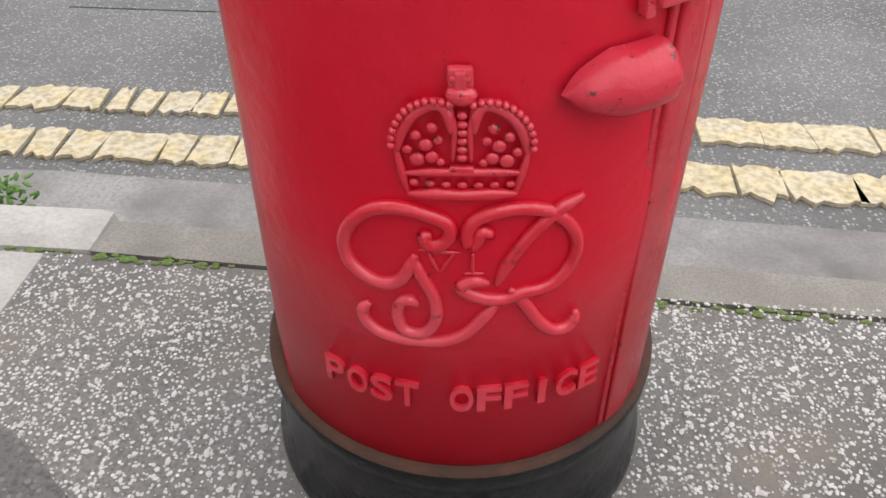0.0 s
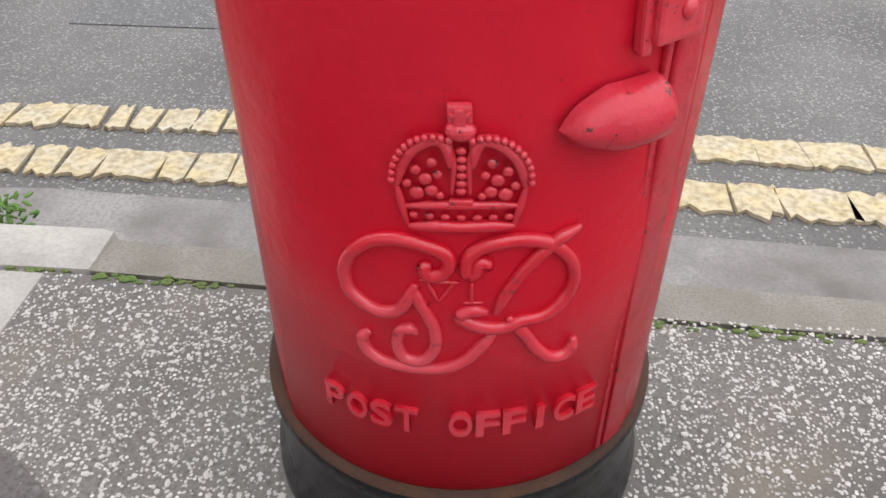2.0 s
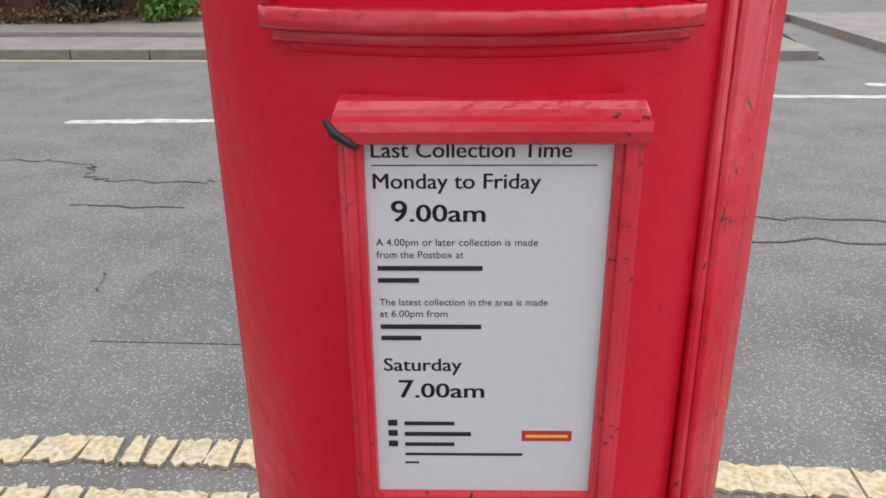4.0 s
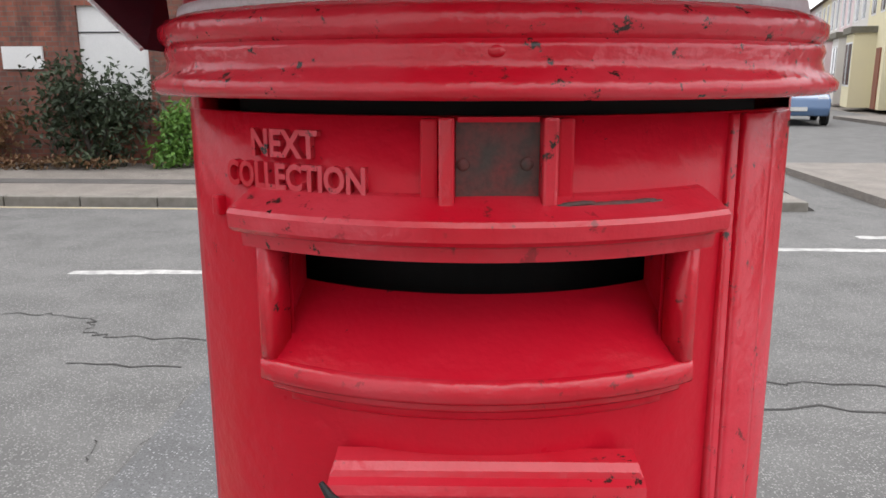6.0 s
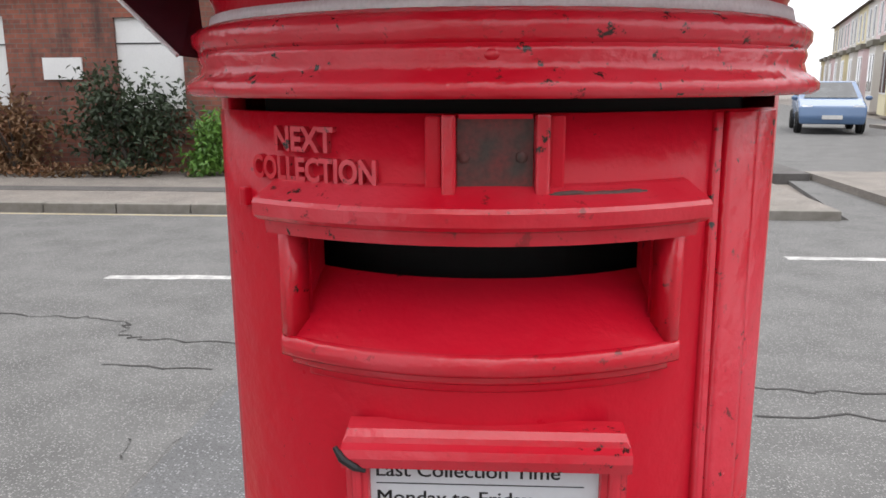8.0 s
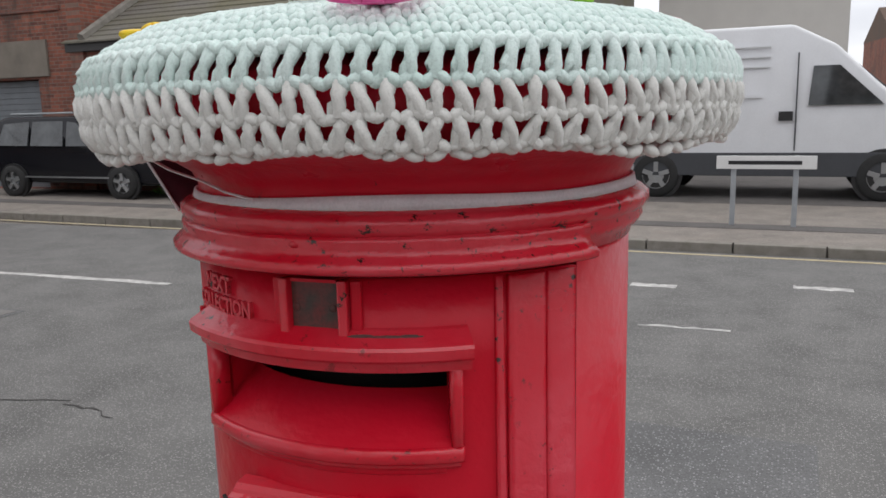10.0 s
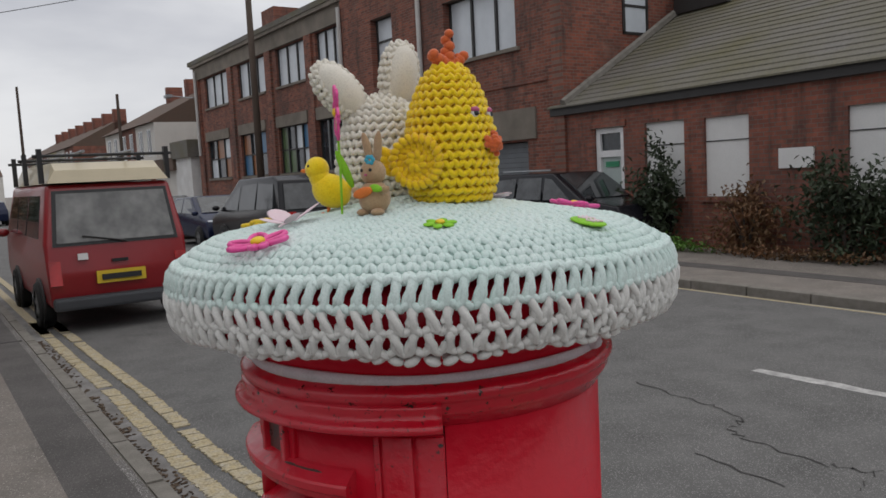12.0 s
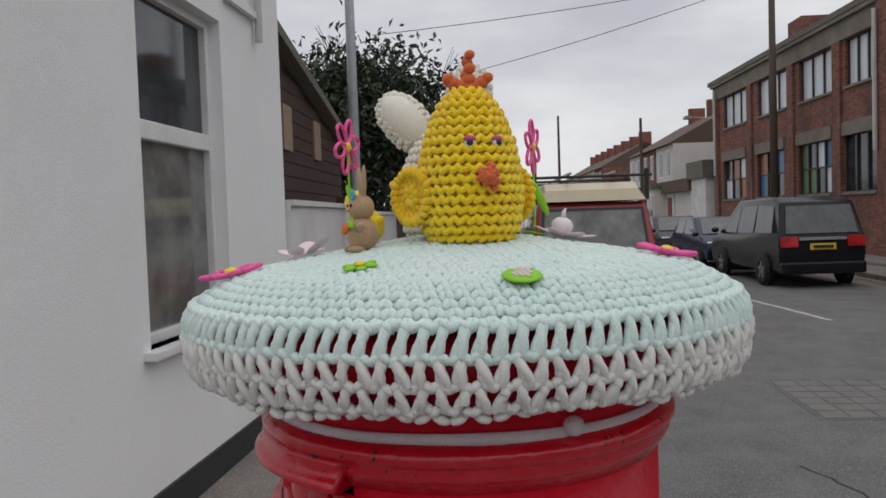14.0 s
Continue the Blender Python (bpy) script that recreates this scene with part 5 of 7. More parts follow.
def wings(name, m, label, s=0.03):
    f = empty(name, m)
    tagged(f, label, "butterfly", group="butterflies on the cover")
    for sx in (-1, 1):
        for q, w, sz in ((0.35, 24, 1.0), (-0.5, -30, 0.75)):
            part("wing", ball(bmesh.new(), egg((sx * s * 0.62 * sz, s * q, 0.010 + 0.003 * sz), (s * 0.62 * sz, s * 0.42 * sz, 0.0014), (0, -24 * sx, w * sx)), 14, 6), LILAC, f, "", True)
    part("body", tube(bmesh.new(), [(0, -s * 0.8, 0.005), (0, 0, 0.007), (0, s * 0.8, 0.006)], [0.001, 0.0028, 0.0015], 7), LILAC, f)


wings("felt_butterfly", slope_pose(0.015, -0.205, 30, 0.002), "pale pink felt butterfly beside the little chick", 0.034)
f = empty("white_blossom", slope_pose(-0.02, 0.135, 20, 0.003))
tagged(f, "white fabric blossom with a curled bud", "flower", group="flowers on the cover")
for k in range(6):
    a = k * math.pi / 3
    part("petal", ball(bmesh.new(), egg((0.024 * math.cos(a), 0.024 * math.sin(a), 0.008), (0.020, 0.011, 0.0018), (0, -14, math.degrees(a))), 12, 6), LILAC, f, "", True)
part("bud", ball(bmesh.new(), egg((0.002, 0.004, 0.018), (0.013, 0.016, 0.012)), 14, 9), EYEW, f, "", True)
part("bud_tip", tube(bmesh.new(), [(0, 0.004, 0.026), (0.001, 0.006, 0.036), (0.0, 0.004, 0.042)], [0.004, 0.003, 0.001], 7), EYEW, f, "", True)
part("leaf", ball(bmesh.new(), egg((0.02, 0.034, 0.003), (0.018, 0.006, 0.0015), (0, 0, 40)), 10, 5), GREEN, f, "", True)

# two flowers on stems
for px, py, zz, spin, tilt in ((0.035, -0.141, 1.760, 0, 14), (-0.03, 0.098, 1.756, 0, -22)):
    f = empty("stem_flower", TURN @ pose(px, py, dome(math.hypot(px, py))))
    tagged(f, "pink looped flower on a green stem stuck in the cover", "flower", group="stem flowers")
    h = zz - dome(math.hypot(px, py))
    part("stem", tube(bmesh.new(), [(0, 0, -0.004), (0.002, 0.001, h * 0.5), (0.001, 0, h)], 0.0016, 6), GREEN, f)
    for k in range(6):
        a = 2 * math.pi * k / 6 + radians(tilt)
        pts = []
        for i in range(13):
            t = 2 * math.pi * i / 12
            u, v = 0.030 * (0.56 + 0.44 * math.cos(t)), 0.0075 * math.sin(t)
            pts.append((0.002 - 0.93 * (u * math.cos(a) - v * math.sin(a)), 0.36 * (u * math.cos(a) - v * math.sin(a)), h + 1.2 * (u * math.sin(a) + v * math.cos(a))))
        part("petal", tube(bmesh.new(), pts, 0.0023, 6), PINK, f, "", True)
    part("centre", ball(bmesh.new(), egg((0.002, 0.0, h), (0.0055, 0.0055, 0.007)), 10, 7), YEL, f, "", True)
    part("leaf", ball(bmesh.new(), egg((0.0, 0.008, h * 0.45), (0.003, 0.006, 0.028), (24, 0, 0)), 10, 7), GREEN, f, "", True)


# ---- white house, walls and things on the near pavement ----
def slab_with_holes(x0, x1, z0, z1, y0, y1, holes):
    """An upright wall between two y with rectangular openings (x0, x1, z0, z1) through it."""
    b = bmesh.new()
    xs = sorted({x0, x1, *[h[0] for h in holes], *[h[1] for h in holes]})
    zs = sorted({z0, z1, *[h[2] for h in holes], *[h[3] for h in holes]})
    cells = [(i, k) for i in range(len(xs) - 1) for k in range(len(zs) - 1)
             if not any(h[0] <= (xs[i] + xs[i + 1]) / 2 <= h[1] and h[2] <= (zs[k] + zs[k + 1]) / 2 <= h[3] for h in holes)]
    vert = {}

    def at(i, k, y):
        if (i, k, y) not in vert:
            vert[i, k, y] = b.verts.new((xs[i], y, zs[k]))
        return vert[i, k, y]
    solid = set(cells)
    for i, k in cells:
        b.faces.new([at(i + u, k + w, y0) for u, w in ((0, 0), (1, 0), (1, 1), (0, 1))])
        b.faces.new([at(i + u, k + w, y1) for u, w in ((0, 1), (1, 1), (1, 0), (0, 0))])
        for di, dk, e in ((-1, 0, ((0, 0), (0, 1))), (1, 0, ((1, 0), (1, 1))), (0, -1, ((0, 0), (1, 0))), (0, 1, ((0, 1), (1, 1)))):
            if (i + di, k + dk) not in solid:
                (u0, w0), (u1, w1) = e
                b.faces.new((at(i + u0, k + w0, y0), at(i + u1, k + w1, y0), at(i + u1, k + w1, y1), at(i + u0, k + w0, y1)))
    return b


house = empty("white_house")
tagged(house, "white rendered corner house with a plastic framed window", "house")
WX0, WX1, WZ0, WZ1 = -4.22, -3.02, 0.99, 3.05
part("wall", slab_with_holes(-5.55, -1.5, 0.0, 6.2, -2.25, -1.95, [(WX0, WX1, WZ0, WZ1)]), RENDERW, house)
part("end_wall", box(-5.55, -5.3, -8, -2.25, 0.0, 6.2), RENDERW, house)
part("roof", box(-5.8, -1.3, -8.2, -1.7, 6.2, 6.4), TILE, house)
part("corner_wall", box(-1.75, -1.5, -8, -2.25, 0.0, 6.2), RENDERW, house)
part("plinth", box(-5.56, -1.5, -1.95, -1.93, 0.0, 0.20), GREYT, house, "dark painted strip along the foot of the wall")
win = empty("window")
win.parent = house
win["label"] = "white plastic window with net and clutter inside"
for q in ((WX0, WX0 + 0.06, WZ0, WZ1), (WX1 - 0.06, WX1, WZ0, WZ1), (WX0 + 0.06, WX1 - 0.06, WZ0, WZ0 + 0.06), (WX0 + 0.06, WX1 - 0.06, WZ1 - 0.06, WZ1), (WX0 + 0.06, WX1 - 0.06, 2.16, 2.27)):
    part("frame", box(q[0], q[1], -2.12, -2.03, q[2], q[3], bevel=0.008), UPVC, win)
part("pane", box(WX0 + 0.06, WX1 - 0.06, -2.09, -2.08, WZ0 + 0.06, 2.16), PALEGLASS, win)
part("pane", box(WX0 + 0.06, WX1 - 0.06, -2.09, -2.08, 2.27, WZ1 - 0.06), GLASS, win)
part("sill", box(WX0 - 0.06, WX1 + 0.09, -2.06, -1.87, WZ0 - 0.05, WZ0, bevel=0.01), UPVC, win)
part("pipe", tube(bmesh.new(), [(-4.9, -1.9, 3.05), (-4.9, -1.9, 3.35), (-4.9, -1.9, 6.0)], 0.03, 10), PIPEW, house)
part("bracket", box(-4.93, -4.3, -1.94, -1.90, 3.22, 3.27), UPVC, house)


def nearwall(x):
    return -1.90 + 0.060 * (x + 5.5)


def garden_wall(name, x0, x1, h, material, label, cap=True, curve=nearwall):
    w = empty(name)
    tagged(w, label, "wall")
    xs = [x0 + (x1 - x0) * i / 4 for i in range(5)]
    part("wall", strip(bmesh.new(), xs, -0.22, 0.0, 0.0, h, curve), material, w)
    if cap:
        part("coping", strip(bmesh.new(), xs, -0.25, 0.03, h, h + 0.05, curve), material, w)
    return w


garden_wall("garden_wall", -9.0, -5.56, 1.80, WALLW, "whitewashed garden wall with a plain coping")
garden_wall("timber_gate", -9.4, -9.0, 1.95, TIMBER, "dark brown boarded gate beside the wall", False)
garden_wall("garden_wall", -14.5, -9.4, 1.72, WALLW, "long whitewashed garden wall beyond the gate")
garden_wall("garden_fence", -17.0, -14.5, 1.7, TIMBER, "dark boarded fence under the tree", False)
garden_wall("garden_wall", -24.0, -17.0, 1.5, WALLW, "pale garden wall further along the footway")
garden_wall("garden_wall", -60.0, -24.0, 1.4, BRICKD, "long low brick garden wall far along the street")

shed = empty("timber_outbuilding")
tagged(shed, "dark weatherboarded outbuilding with a sloping slate roof", "outbuilding")
b = bmesh.new()
pr = [(-5.6, 0.0), (-5.6, 3.75), (-10.9, 2.85), (-10.9, 0.0)]
f0 = [b.verts.new((x, -2.42 + 0.055 * (x + 5.5), z)) for x, z in pr]
f1 = [b.verts.new((x, -6.0, z)) for x, z in pr]
b.faces.new(f0)
b.faces.new(f1[::-1])
for k in range(4):
    b.faces.new((f0[k], f0[(k + 1) % 4], f1[(k + 1) % 4], f1[k]))
part("wall", b, TIMBER, shed)
for k in range(11):
    z = 1.85 + k * 0.16
    x1 = max(-10.9, -5.6 - (3.75 - z - 0.15) / 0.9 * 5.3)
    if x1 < -5.8:
        part("board", strip(bmesh.new(), [x1, (x1 - 5.6) / 2, -5.6], -2.42, -2.395, z, z + 0.15, lambda x: 0.055 * (x + 5.5)), TIMBER, shed)
b = bmesh.new()
rf = [(-5.4, 3.82), (-11.2, 2.82), (-11.2, 2.92), (-5.4, 3.94)]
f0 = [b.verts.new((x, -2.25 + 0.055 * (x + 5.5), z)) for x, z in rf]
f1 = [b.verts.new((x, -6.1, z)) for x, z in rf]
b.faces.new(f0)
b.faces.new(f1[::-1])
for k in range(4):
    b.faces.new((f0[k], f0[(k + 1) % 4], f1[(k + 1) % 4], f1[k]))
part("roof", b, SLATE, shed)
for x0 in (-7.3, -8.9):
    part("hatch", strip(bmesh.new(), [x0 - 0.4, x0], -2.40, -2.37, 2.45, 2.95, lambda x: 0.055 * (x + 5.5)), surf("ply_hatch", (0.30, 0.22, 0.15), 0.8), shed, "pale plywood hatch")
part("chimney", box(-6.3, -5.7, -5.2, -4.6, 3.7, 5.0), BRICKD, shed)
for q in (-6.15, -5.85):
    part("chimney_pot", lathe(bmesh.new(), [(0.0, 5.0), (0.10, 5.0), (0.08, 5.35), (0.0, 5.35)], 12, cx=q, cy_=-4.9), DOORBR, shed)


def street_lamp(x, y, h, label, arm):
    f = empty("street_lamp", pose(x, y, 0))
    tagged(f, label, "street lamp", group="street lamps")
    part("base", lathe(bmesh.new(), [(0.0, 0), (0.095, 0), (0.095, 1.05), (0.075, 1.12), (0.0, 1.12)], 18), STEEL, f, "", True)
    part("column", lathe(bmesh.new(), [(0.065, 1.1), (0.06, 3), (0.045, h), (0.0, h)], 14), STEEL, f, "", True)
    part("arm", tube(bmesh.new(), [(0, 0, h - 0.05), (arm * 0.4, 0.2 * arm, h + 0.15), (arm, 0.5 * arm, h + 0.2)], 0.03, 8), STEEL, f)
    part("lantern", box(arm - 0.05, arm + 0.45, 0.5 * arm - 0.12, 0.5 * arm + 0.12, h + 0.14, h + 0.26, bevel=0.03), STEEL, f)
    return f


lampn = street_lamp(-8.17, -1.88, 7.0, "grey steel street lamp with a black foot against the white wall", 0.5)
part("foot", lathe(bmesh.new(), [(0.0, 0.0), (0.10, 0.0), (0.10, 0.26), (0.0, 0.26)], 18), BLACK, lampn, "black painted foot")
setting(part("footway_joint", strip(bmesh.new(), [-9.22, -9.17], -1.45, 0.24, -0.02, 0.007), CRACK), "dark joint across the footway", "joint")
rl = random.Random(31)
b = bmesh.new()
for _ in range(900):
    q = rl.uniform(-9.5, -2.2)
    wob = 0.5 + 0.5 * math.sin(q * 2.1) * math.sin(q * 0.9 + 1)
    if rl.random() > 0.25 + 0.75 * wob:
        continue
    e = rl.uniform(0.012, 0.035)
    ball(b, egg((q, 0.385 + bend(q) + abs(rl.gauss(0, 0.05)), -0.088), (e, e * rl.uniform(0.3, 0.7), 0.005), (rl.uniform(-25, 25), rl.uniform(-25, 25), rl.uniform(0, 180))), 5, 3)
tagged(part("leaf_litter", b, surf("dead_leaves", (0.075, 0.048, 0.03), 0.9, (0.15, 0.11, 0.075), 9, 60, 0.9, 0.4, 0.1)), "dark dead leaves and grit lying in the gutter", "leaf litter", kind="stuff")
lampf = street_lamp(1.99, 8.68, 6.5, "grey steel street lamp with a black foot on the corner", -0.5)
part("foot", lathe(bmesh.new(), [(0.0, 0.0), (0.10, 0.0), (0.10, 0.24), (0.0, 0.24)], 18), BLACK, lampf, "black painted foot")
part("plinth", box(-0.34, 0.34, -0.25, 0.25, 0.0, 0.05, bevel=0.02), CONC, lampf)
setting(part("drain_cover", strip(bmesh.new(), [-8.5, -7.75], -1.56, -0.98, -0.01, 0.008), GREYT), "dark square inspection cover in the footway", "drain cover")

# street name plate on two short posts
sg = empty("street_nameplate", pose(0.09, 9.4, 0))
tagged(sg, "low white street nameplate on two grey posts", "street sign")
for q in (-0.36, 0.34):
    part("post", box(q - 0.03, q + 0.03, -0.02, 0.03, 0.0, 0.86, bevel=0.006), STEEL, sg)
pl = part("plate", box(-0.56, 0.56, -0.045, -0.022, 0.70, 0.86, bevel=0.006), BOARD, sg)
part("bar", box(-0.42, 0.40, -0.048, -0.044, 0.755, 0.80), INK, pl)


# ---- brick works across the street ----
works = empty("brick_works", pose(-13.9, 11.4, 0, 0, 0, 3.1))
tagged(works, "two storey red brick works with concrete lintels and boarded openings", "building")
LW = 26.4
UP = [(21.7, 25.0), (17.15, 20.3), (13.1, 15.9), (10.2, 12.2)]
holesL = [(-b_, -a_, 5.45, 6.95) for a_, b_ in UP] + [(-b_, -a_, 2.0, 3.85) for a_, b_ in ((22.0, 25.2), (17.5, 20.5), (13.3, 16.1), (10.2, 12.4))]
holesR = [(-7.9, -6.6, 4.5, 6.6), (-8.9, -5.45, 0.02, 2.35), (-3.85, -0.8, 4.65, 6.3), (-3.6, -0.5, 0.02, 2.35)]
part("wall_left", slab_with_holes(-LW, -9.9, 0.0, 7.75, 0.0, 0.4, holesL), BRICK, works)
part("wall_right", slab_with_holes(-9.9, 0.45, 0.0, 9.0, -0.12, 0.4, holesR), BRICK, works)
part("wall_side", box(0.45, 0.8, -0.12, 16, 0.0, 9.0), BRICKS, works)
part("wall_end", box(-LW - 0.35, -LW, 0.0, 16, 0.0, 7.75), BRICKS, works)
part("wall_back", box(-LW, 0, 15.6, 16, 0.0, 7.7), BRICK, works)
part("inside", box(-LW + 0.1, -0.1, 0.75, 0.8, 0.0, 7.6), FRAMEB, works)
b = bmesh.new()
pr = [(-0.25, 7.75), (-0.25, 7.95), (7.5, 10.2), (15.8, 7.9), (15.8, 7.75)]
f0 = [b.verts.new((-LW - 0.4, y, z)) for y, z in pr]
f1 = [b.verts.new((-9.9, y, z)) for y, z in pr]
b.faces.new(f0)
b.faces.new(f1[::-1])
for k in range(5):
    b.faces.new((f0[k], f0[(k + 1) % 5], f1[(k + 1) % 5], f1[k]))
part("roof", b, SLATE, works)
part("roof_flat", box(-9.9, 0.75, -0.1, 15.8, 9.0, 9.15), SLATE, works)
part("cornice", box(-LW, -9.92, -0.09, 0.02, 6.98, 7.6), STONE, works, "weathered concrete cornice")
part("coping", box(-LW - 0.1, -9.92, -0.22, 0.05, 7.6, 7.75), STONE, works)
for s in (26.0, 21.2, 16.6, 12.7, 9.7):
    part("pilaster", box(-s - 0.28, -s + 0.28, -0.10, 0.0, 0.0, 6.98), BRICK, works)
for a_, b_ in ((22.0, 25.2), (17.5, 20.5), (13.3, 16.1), (10.2, 12.4)):
    part("lintel", box(-b_ - 0.1, -a_ + 0.1, -0.06, 0.1, 3.85, 4.3), STONE, works)
    part("sill", box(-b_ - 0.05, -a_ + 0.05, -0.07, 0.1, 1.9, 2.0), STONE, works)
for a_, b_ in UP:
    part("sill", box(-b_ - 0.05, -a_ + 0.05, -0.07, 0.1, 5.36, 5.45), STONE, works)
part("lintel", box(-9.3, -5.2, -0.17, 0.0, 2.4, 3.35), STONE, works)
part("lintel", box(-4.85, -0.15, -0.17, 0.0, 2.4, 3.15), STONE, works, "wide stained concrete lintel")


def light(x0, x1, z0, z1, n, pane, rows=1, colours=None, y=0.12):
    w = empty("window")
    w.parent = works
    wd = (x1 - x0) / n
    for i in range(n):
        for k in range(rows):
            h = (z1 - z0) / rows
            part("pane", box(x0 + i * wd + 0.03, x0 + (i + 1) * wd - 0.03, y + 0.03, y + 0.05, z0 + k * h + 0.03, z0 + (k + 1) * h - 0.03), colours[(i + k) % len(colours)] if colours else pane, w)
    for i in range(n + 1):
        part("mullion", box(x0 + i * wd - 0.04, x0 + i * wd + 0.04, y - 0.03, y + 0.08, z0, z1), FRAMEB, w)
    for k in range(rows + 1):
        z = z0 + (z1 - z0) * k / rows
        part("transom", box(x0, x1, y - 0.02, y + 0.07, z - 0.03, z + 0.03), FRAMEB, w)


for a_, b_ in UP:
    light(-b_, -a_, 5.45, 6.95, 3, WPANE)
light(-7.9, -6.6, 4.5, 6.6, 1, WPANE, 3)
light(-3.85, -0.8, 4.65, 6.3, 3, WPANE)
part("sill", box(-4.0, -0.65, -0.2, -0.05, 4.56, 4.65), STONE, works)
part("string_course", box(-4.85, 0.3, -0.16, -0.11, 3.72, 3.8), BRICKD, works)
part("alarm_box", box(-4.62, -4.3, -0.3, -0.12, 1.15, 1.65, bevel=0.03), BOARD, works, "white box on the wall")
POSTER = [surf("poster_blue", (0.05, 0.16, 0.30), 0.3), surf("poster_green", (0.10, 0.16, 0.07), 0.3), surf("poster_warm", (0.30, 0.12, 0.05), 0.3), WPANE]
light(-25.2, -22.0, 2.0, 3.85, 3, GLASS, 2, [POSTER[3], GLASS, POSTER[2]])
light(-20.5, -17.5, 2.0, 3.85, 3, GLASS, 2, [POSTER[0], POSTER[2], GLASS])
light(-16.1, -13.3, 2.0, 3.85, 4, GLASS, 2, [POSTER[1], POSTER[1], GLASS, POSTER[3], POSTER[0]])
light(-12.4, -10.2, 2.0, 3.85, 3, GLASS)
dr = part("side_door", box(-8.9, -5.45, 0.05, 0.12, 0.0, 2.35), DOORBR, works, "boarded brown brick-red doorway")
shut = empty("roller_shutter")
shut.parent = works
shut["label"] = "grey roller shutter"
for k in range(19):
    part("slat", box(-3.6, -0.5, 0.10, 0.14 + 0.01 * (k % 2), k * 0.123, k * 0.123 + 0.115), SHUTTER, shut)
b = lathe(bmesh.new(), [(0.0, 0.0), (0.30, 0.0), (0.36, 0.05), (0.30, 0.1), (0.0, 0.1)], 24)
bmesh.ops.transform(b, matrix=pose(-7.28, -0.10, 3.75, 90, 0, 0) @ Matrix.Diagonal((0.85, 1.25, 1, 1)), verts=b.verts)
part("round_vent", b, BRICKD, works, "round brick vent")
for s in (4.99, 9.9, 25.9):
    part("downpipe", tube(bmesh.new(), [(-s, -0.2, 0.0 if s < 9 else 3.2), (-s, -0.2, 4.0), (-s, -0.2, 7.4 if s > 9 else 9.0)], 0.07, 10), PIPEW, works, "pale downpipe")
sw = empty("window")
sw.parent = works
part("pane", box(0.79, 0.81, 1.95, 2.75, 4.85, 6.1), WPANE, sw)
for q in ((1.9, 1.98), (2.72, 2.8)):
    part("frame", box(0.79, 0.83, q[0], q[1], 4.8, 6.15), FRAMEB, sw)
for q in (4.8, 5.45, 6.1):
    part("frame", box(0.79, 0.83, 1.9, 2.8, q, q + 0.06), FRAMEB, sw)
part("chimney", box(-20.0, -18.6, 1.2, 2.4, 8.0, 9.3), BRICKD, works)

# low slate-roofed building beside it
low = empty("low_workshop")
tagged(low, "low dark brick building with a mossy slate roof", "building")
H = [(-12.17, -11.29, 0.1, 2.47), (-10.68, -9.65, 0.98, 2.47), (-9.17, -8.18, 0.98, 2.45), (-6.35, -5.25, 0.98, 2.40)]
part("wall", slab_with_holes(-13.55, -3.6, 0.0, 3.0, 11.4, 11.7, H), BRICKD, low)
part("gable", box(-3.85, -3.6, 11.7, 20, 0.0, 3.0), BRICKD, low)
part("eaves_board", box(-13.55, -3.5, 11.28, 11.42, 2.86, 3.05), FRAMEB, low)
ang = math.atan2(2.6, 4.4)
roof = empty("roof")
roof.parent = low
L = math.hypot(2.6, 4.4)
for k in range(22):
    d = L * k / 22
    b = bmesh.new()
    y0, z0 = 11.2 + d * math.cos(ang), 3.02 + d * math.sin(ang)
    y1, z1 = 11.2 + (d + L / 22 + 0.06) * math.cos(ang), 3.02 + (d + L / 22 + 0.06) * math.sin(ang)
    vs = [(-13.55, y0, z0), (-3.4, y0, z0), (-3.4, y1, z1), (-13.55, y1, z1)]
    lo = [b.verts.new(v) for v in vs]
    hi = [b.verts.new((v[0], v[1], v[2] + (0.035 if i < 2 else 0.005))) for i, v in enumerate(vs)]
    b.faces.new(hi)
    for i in range(4):
        b.faces.new((lo[i], lo[(i + 1) % 4], hi[(i + 1) % 4], hi[i]))
    part("slate_course", b, SLATE, roof)
part("roof_back", box(-13.5, -3.5, 15.5, 20, 2.9, 5.55), SLATE, roof)
part("verge", tube(bmesh.new(), [(-13.03, 11.25, 3.12), (-13.03, 15.6, 5.72)], 0.10, 6), CONC, roof, "cement verge against the brick wall")
part("dormer", box(-13.0, -11.4, 14.9, 16.5, 5.3, 6.2), FRAMEB, low)
dd = empty("door")
dd.parent = low
dd["label"] = "white plastic door with a green notice"
part("leaf", box(-12.05, -11.41, 11.50, 11.56, 0.1, 1.86), surf("door_glass_pale", (0.45, 0.52, 0.50), 0.2), dd)
part("transom_pane", box(-12.05, -11.41, 11.50, 11.54, 1.98, 2.37), GLASS, dd)
part("green_notice", box(-11.93, -11.53, 11.48, 11.50, 1.62, 1.74), surf("notice_green", (0.03, 0.25, 0.12), 0.5), dd)
for q in ((-12.17, -12.04, 0.1, 2.47), (-11.42, -11.29, 0.1, 2.47), (-12.04, -11.42, 1.84, 1.98), (-12.04, -11.42, 2.35, 2.47), (-12.04, -11.42, 0.1, 0.32)):
    part("frame", box(q[0], q[1], 11.44, 11.54, q[2], q[3]), UPVC, dd)
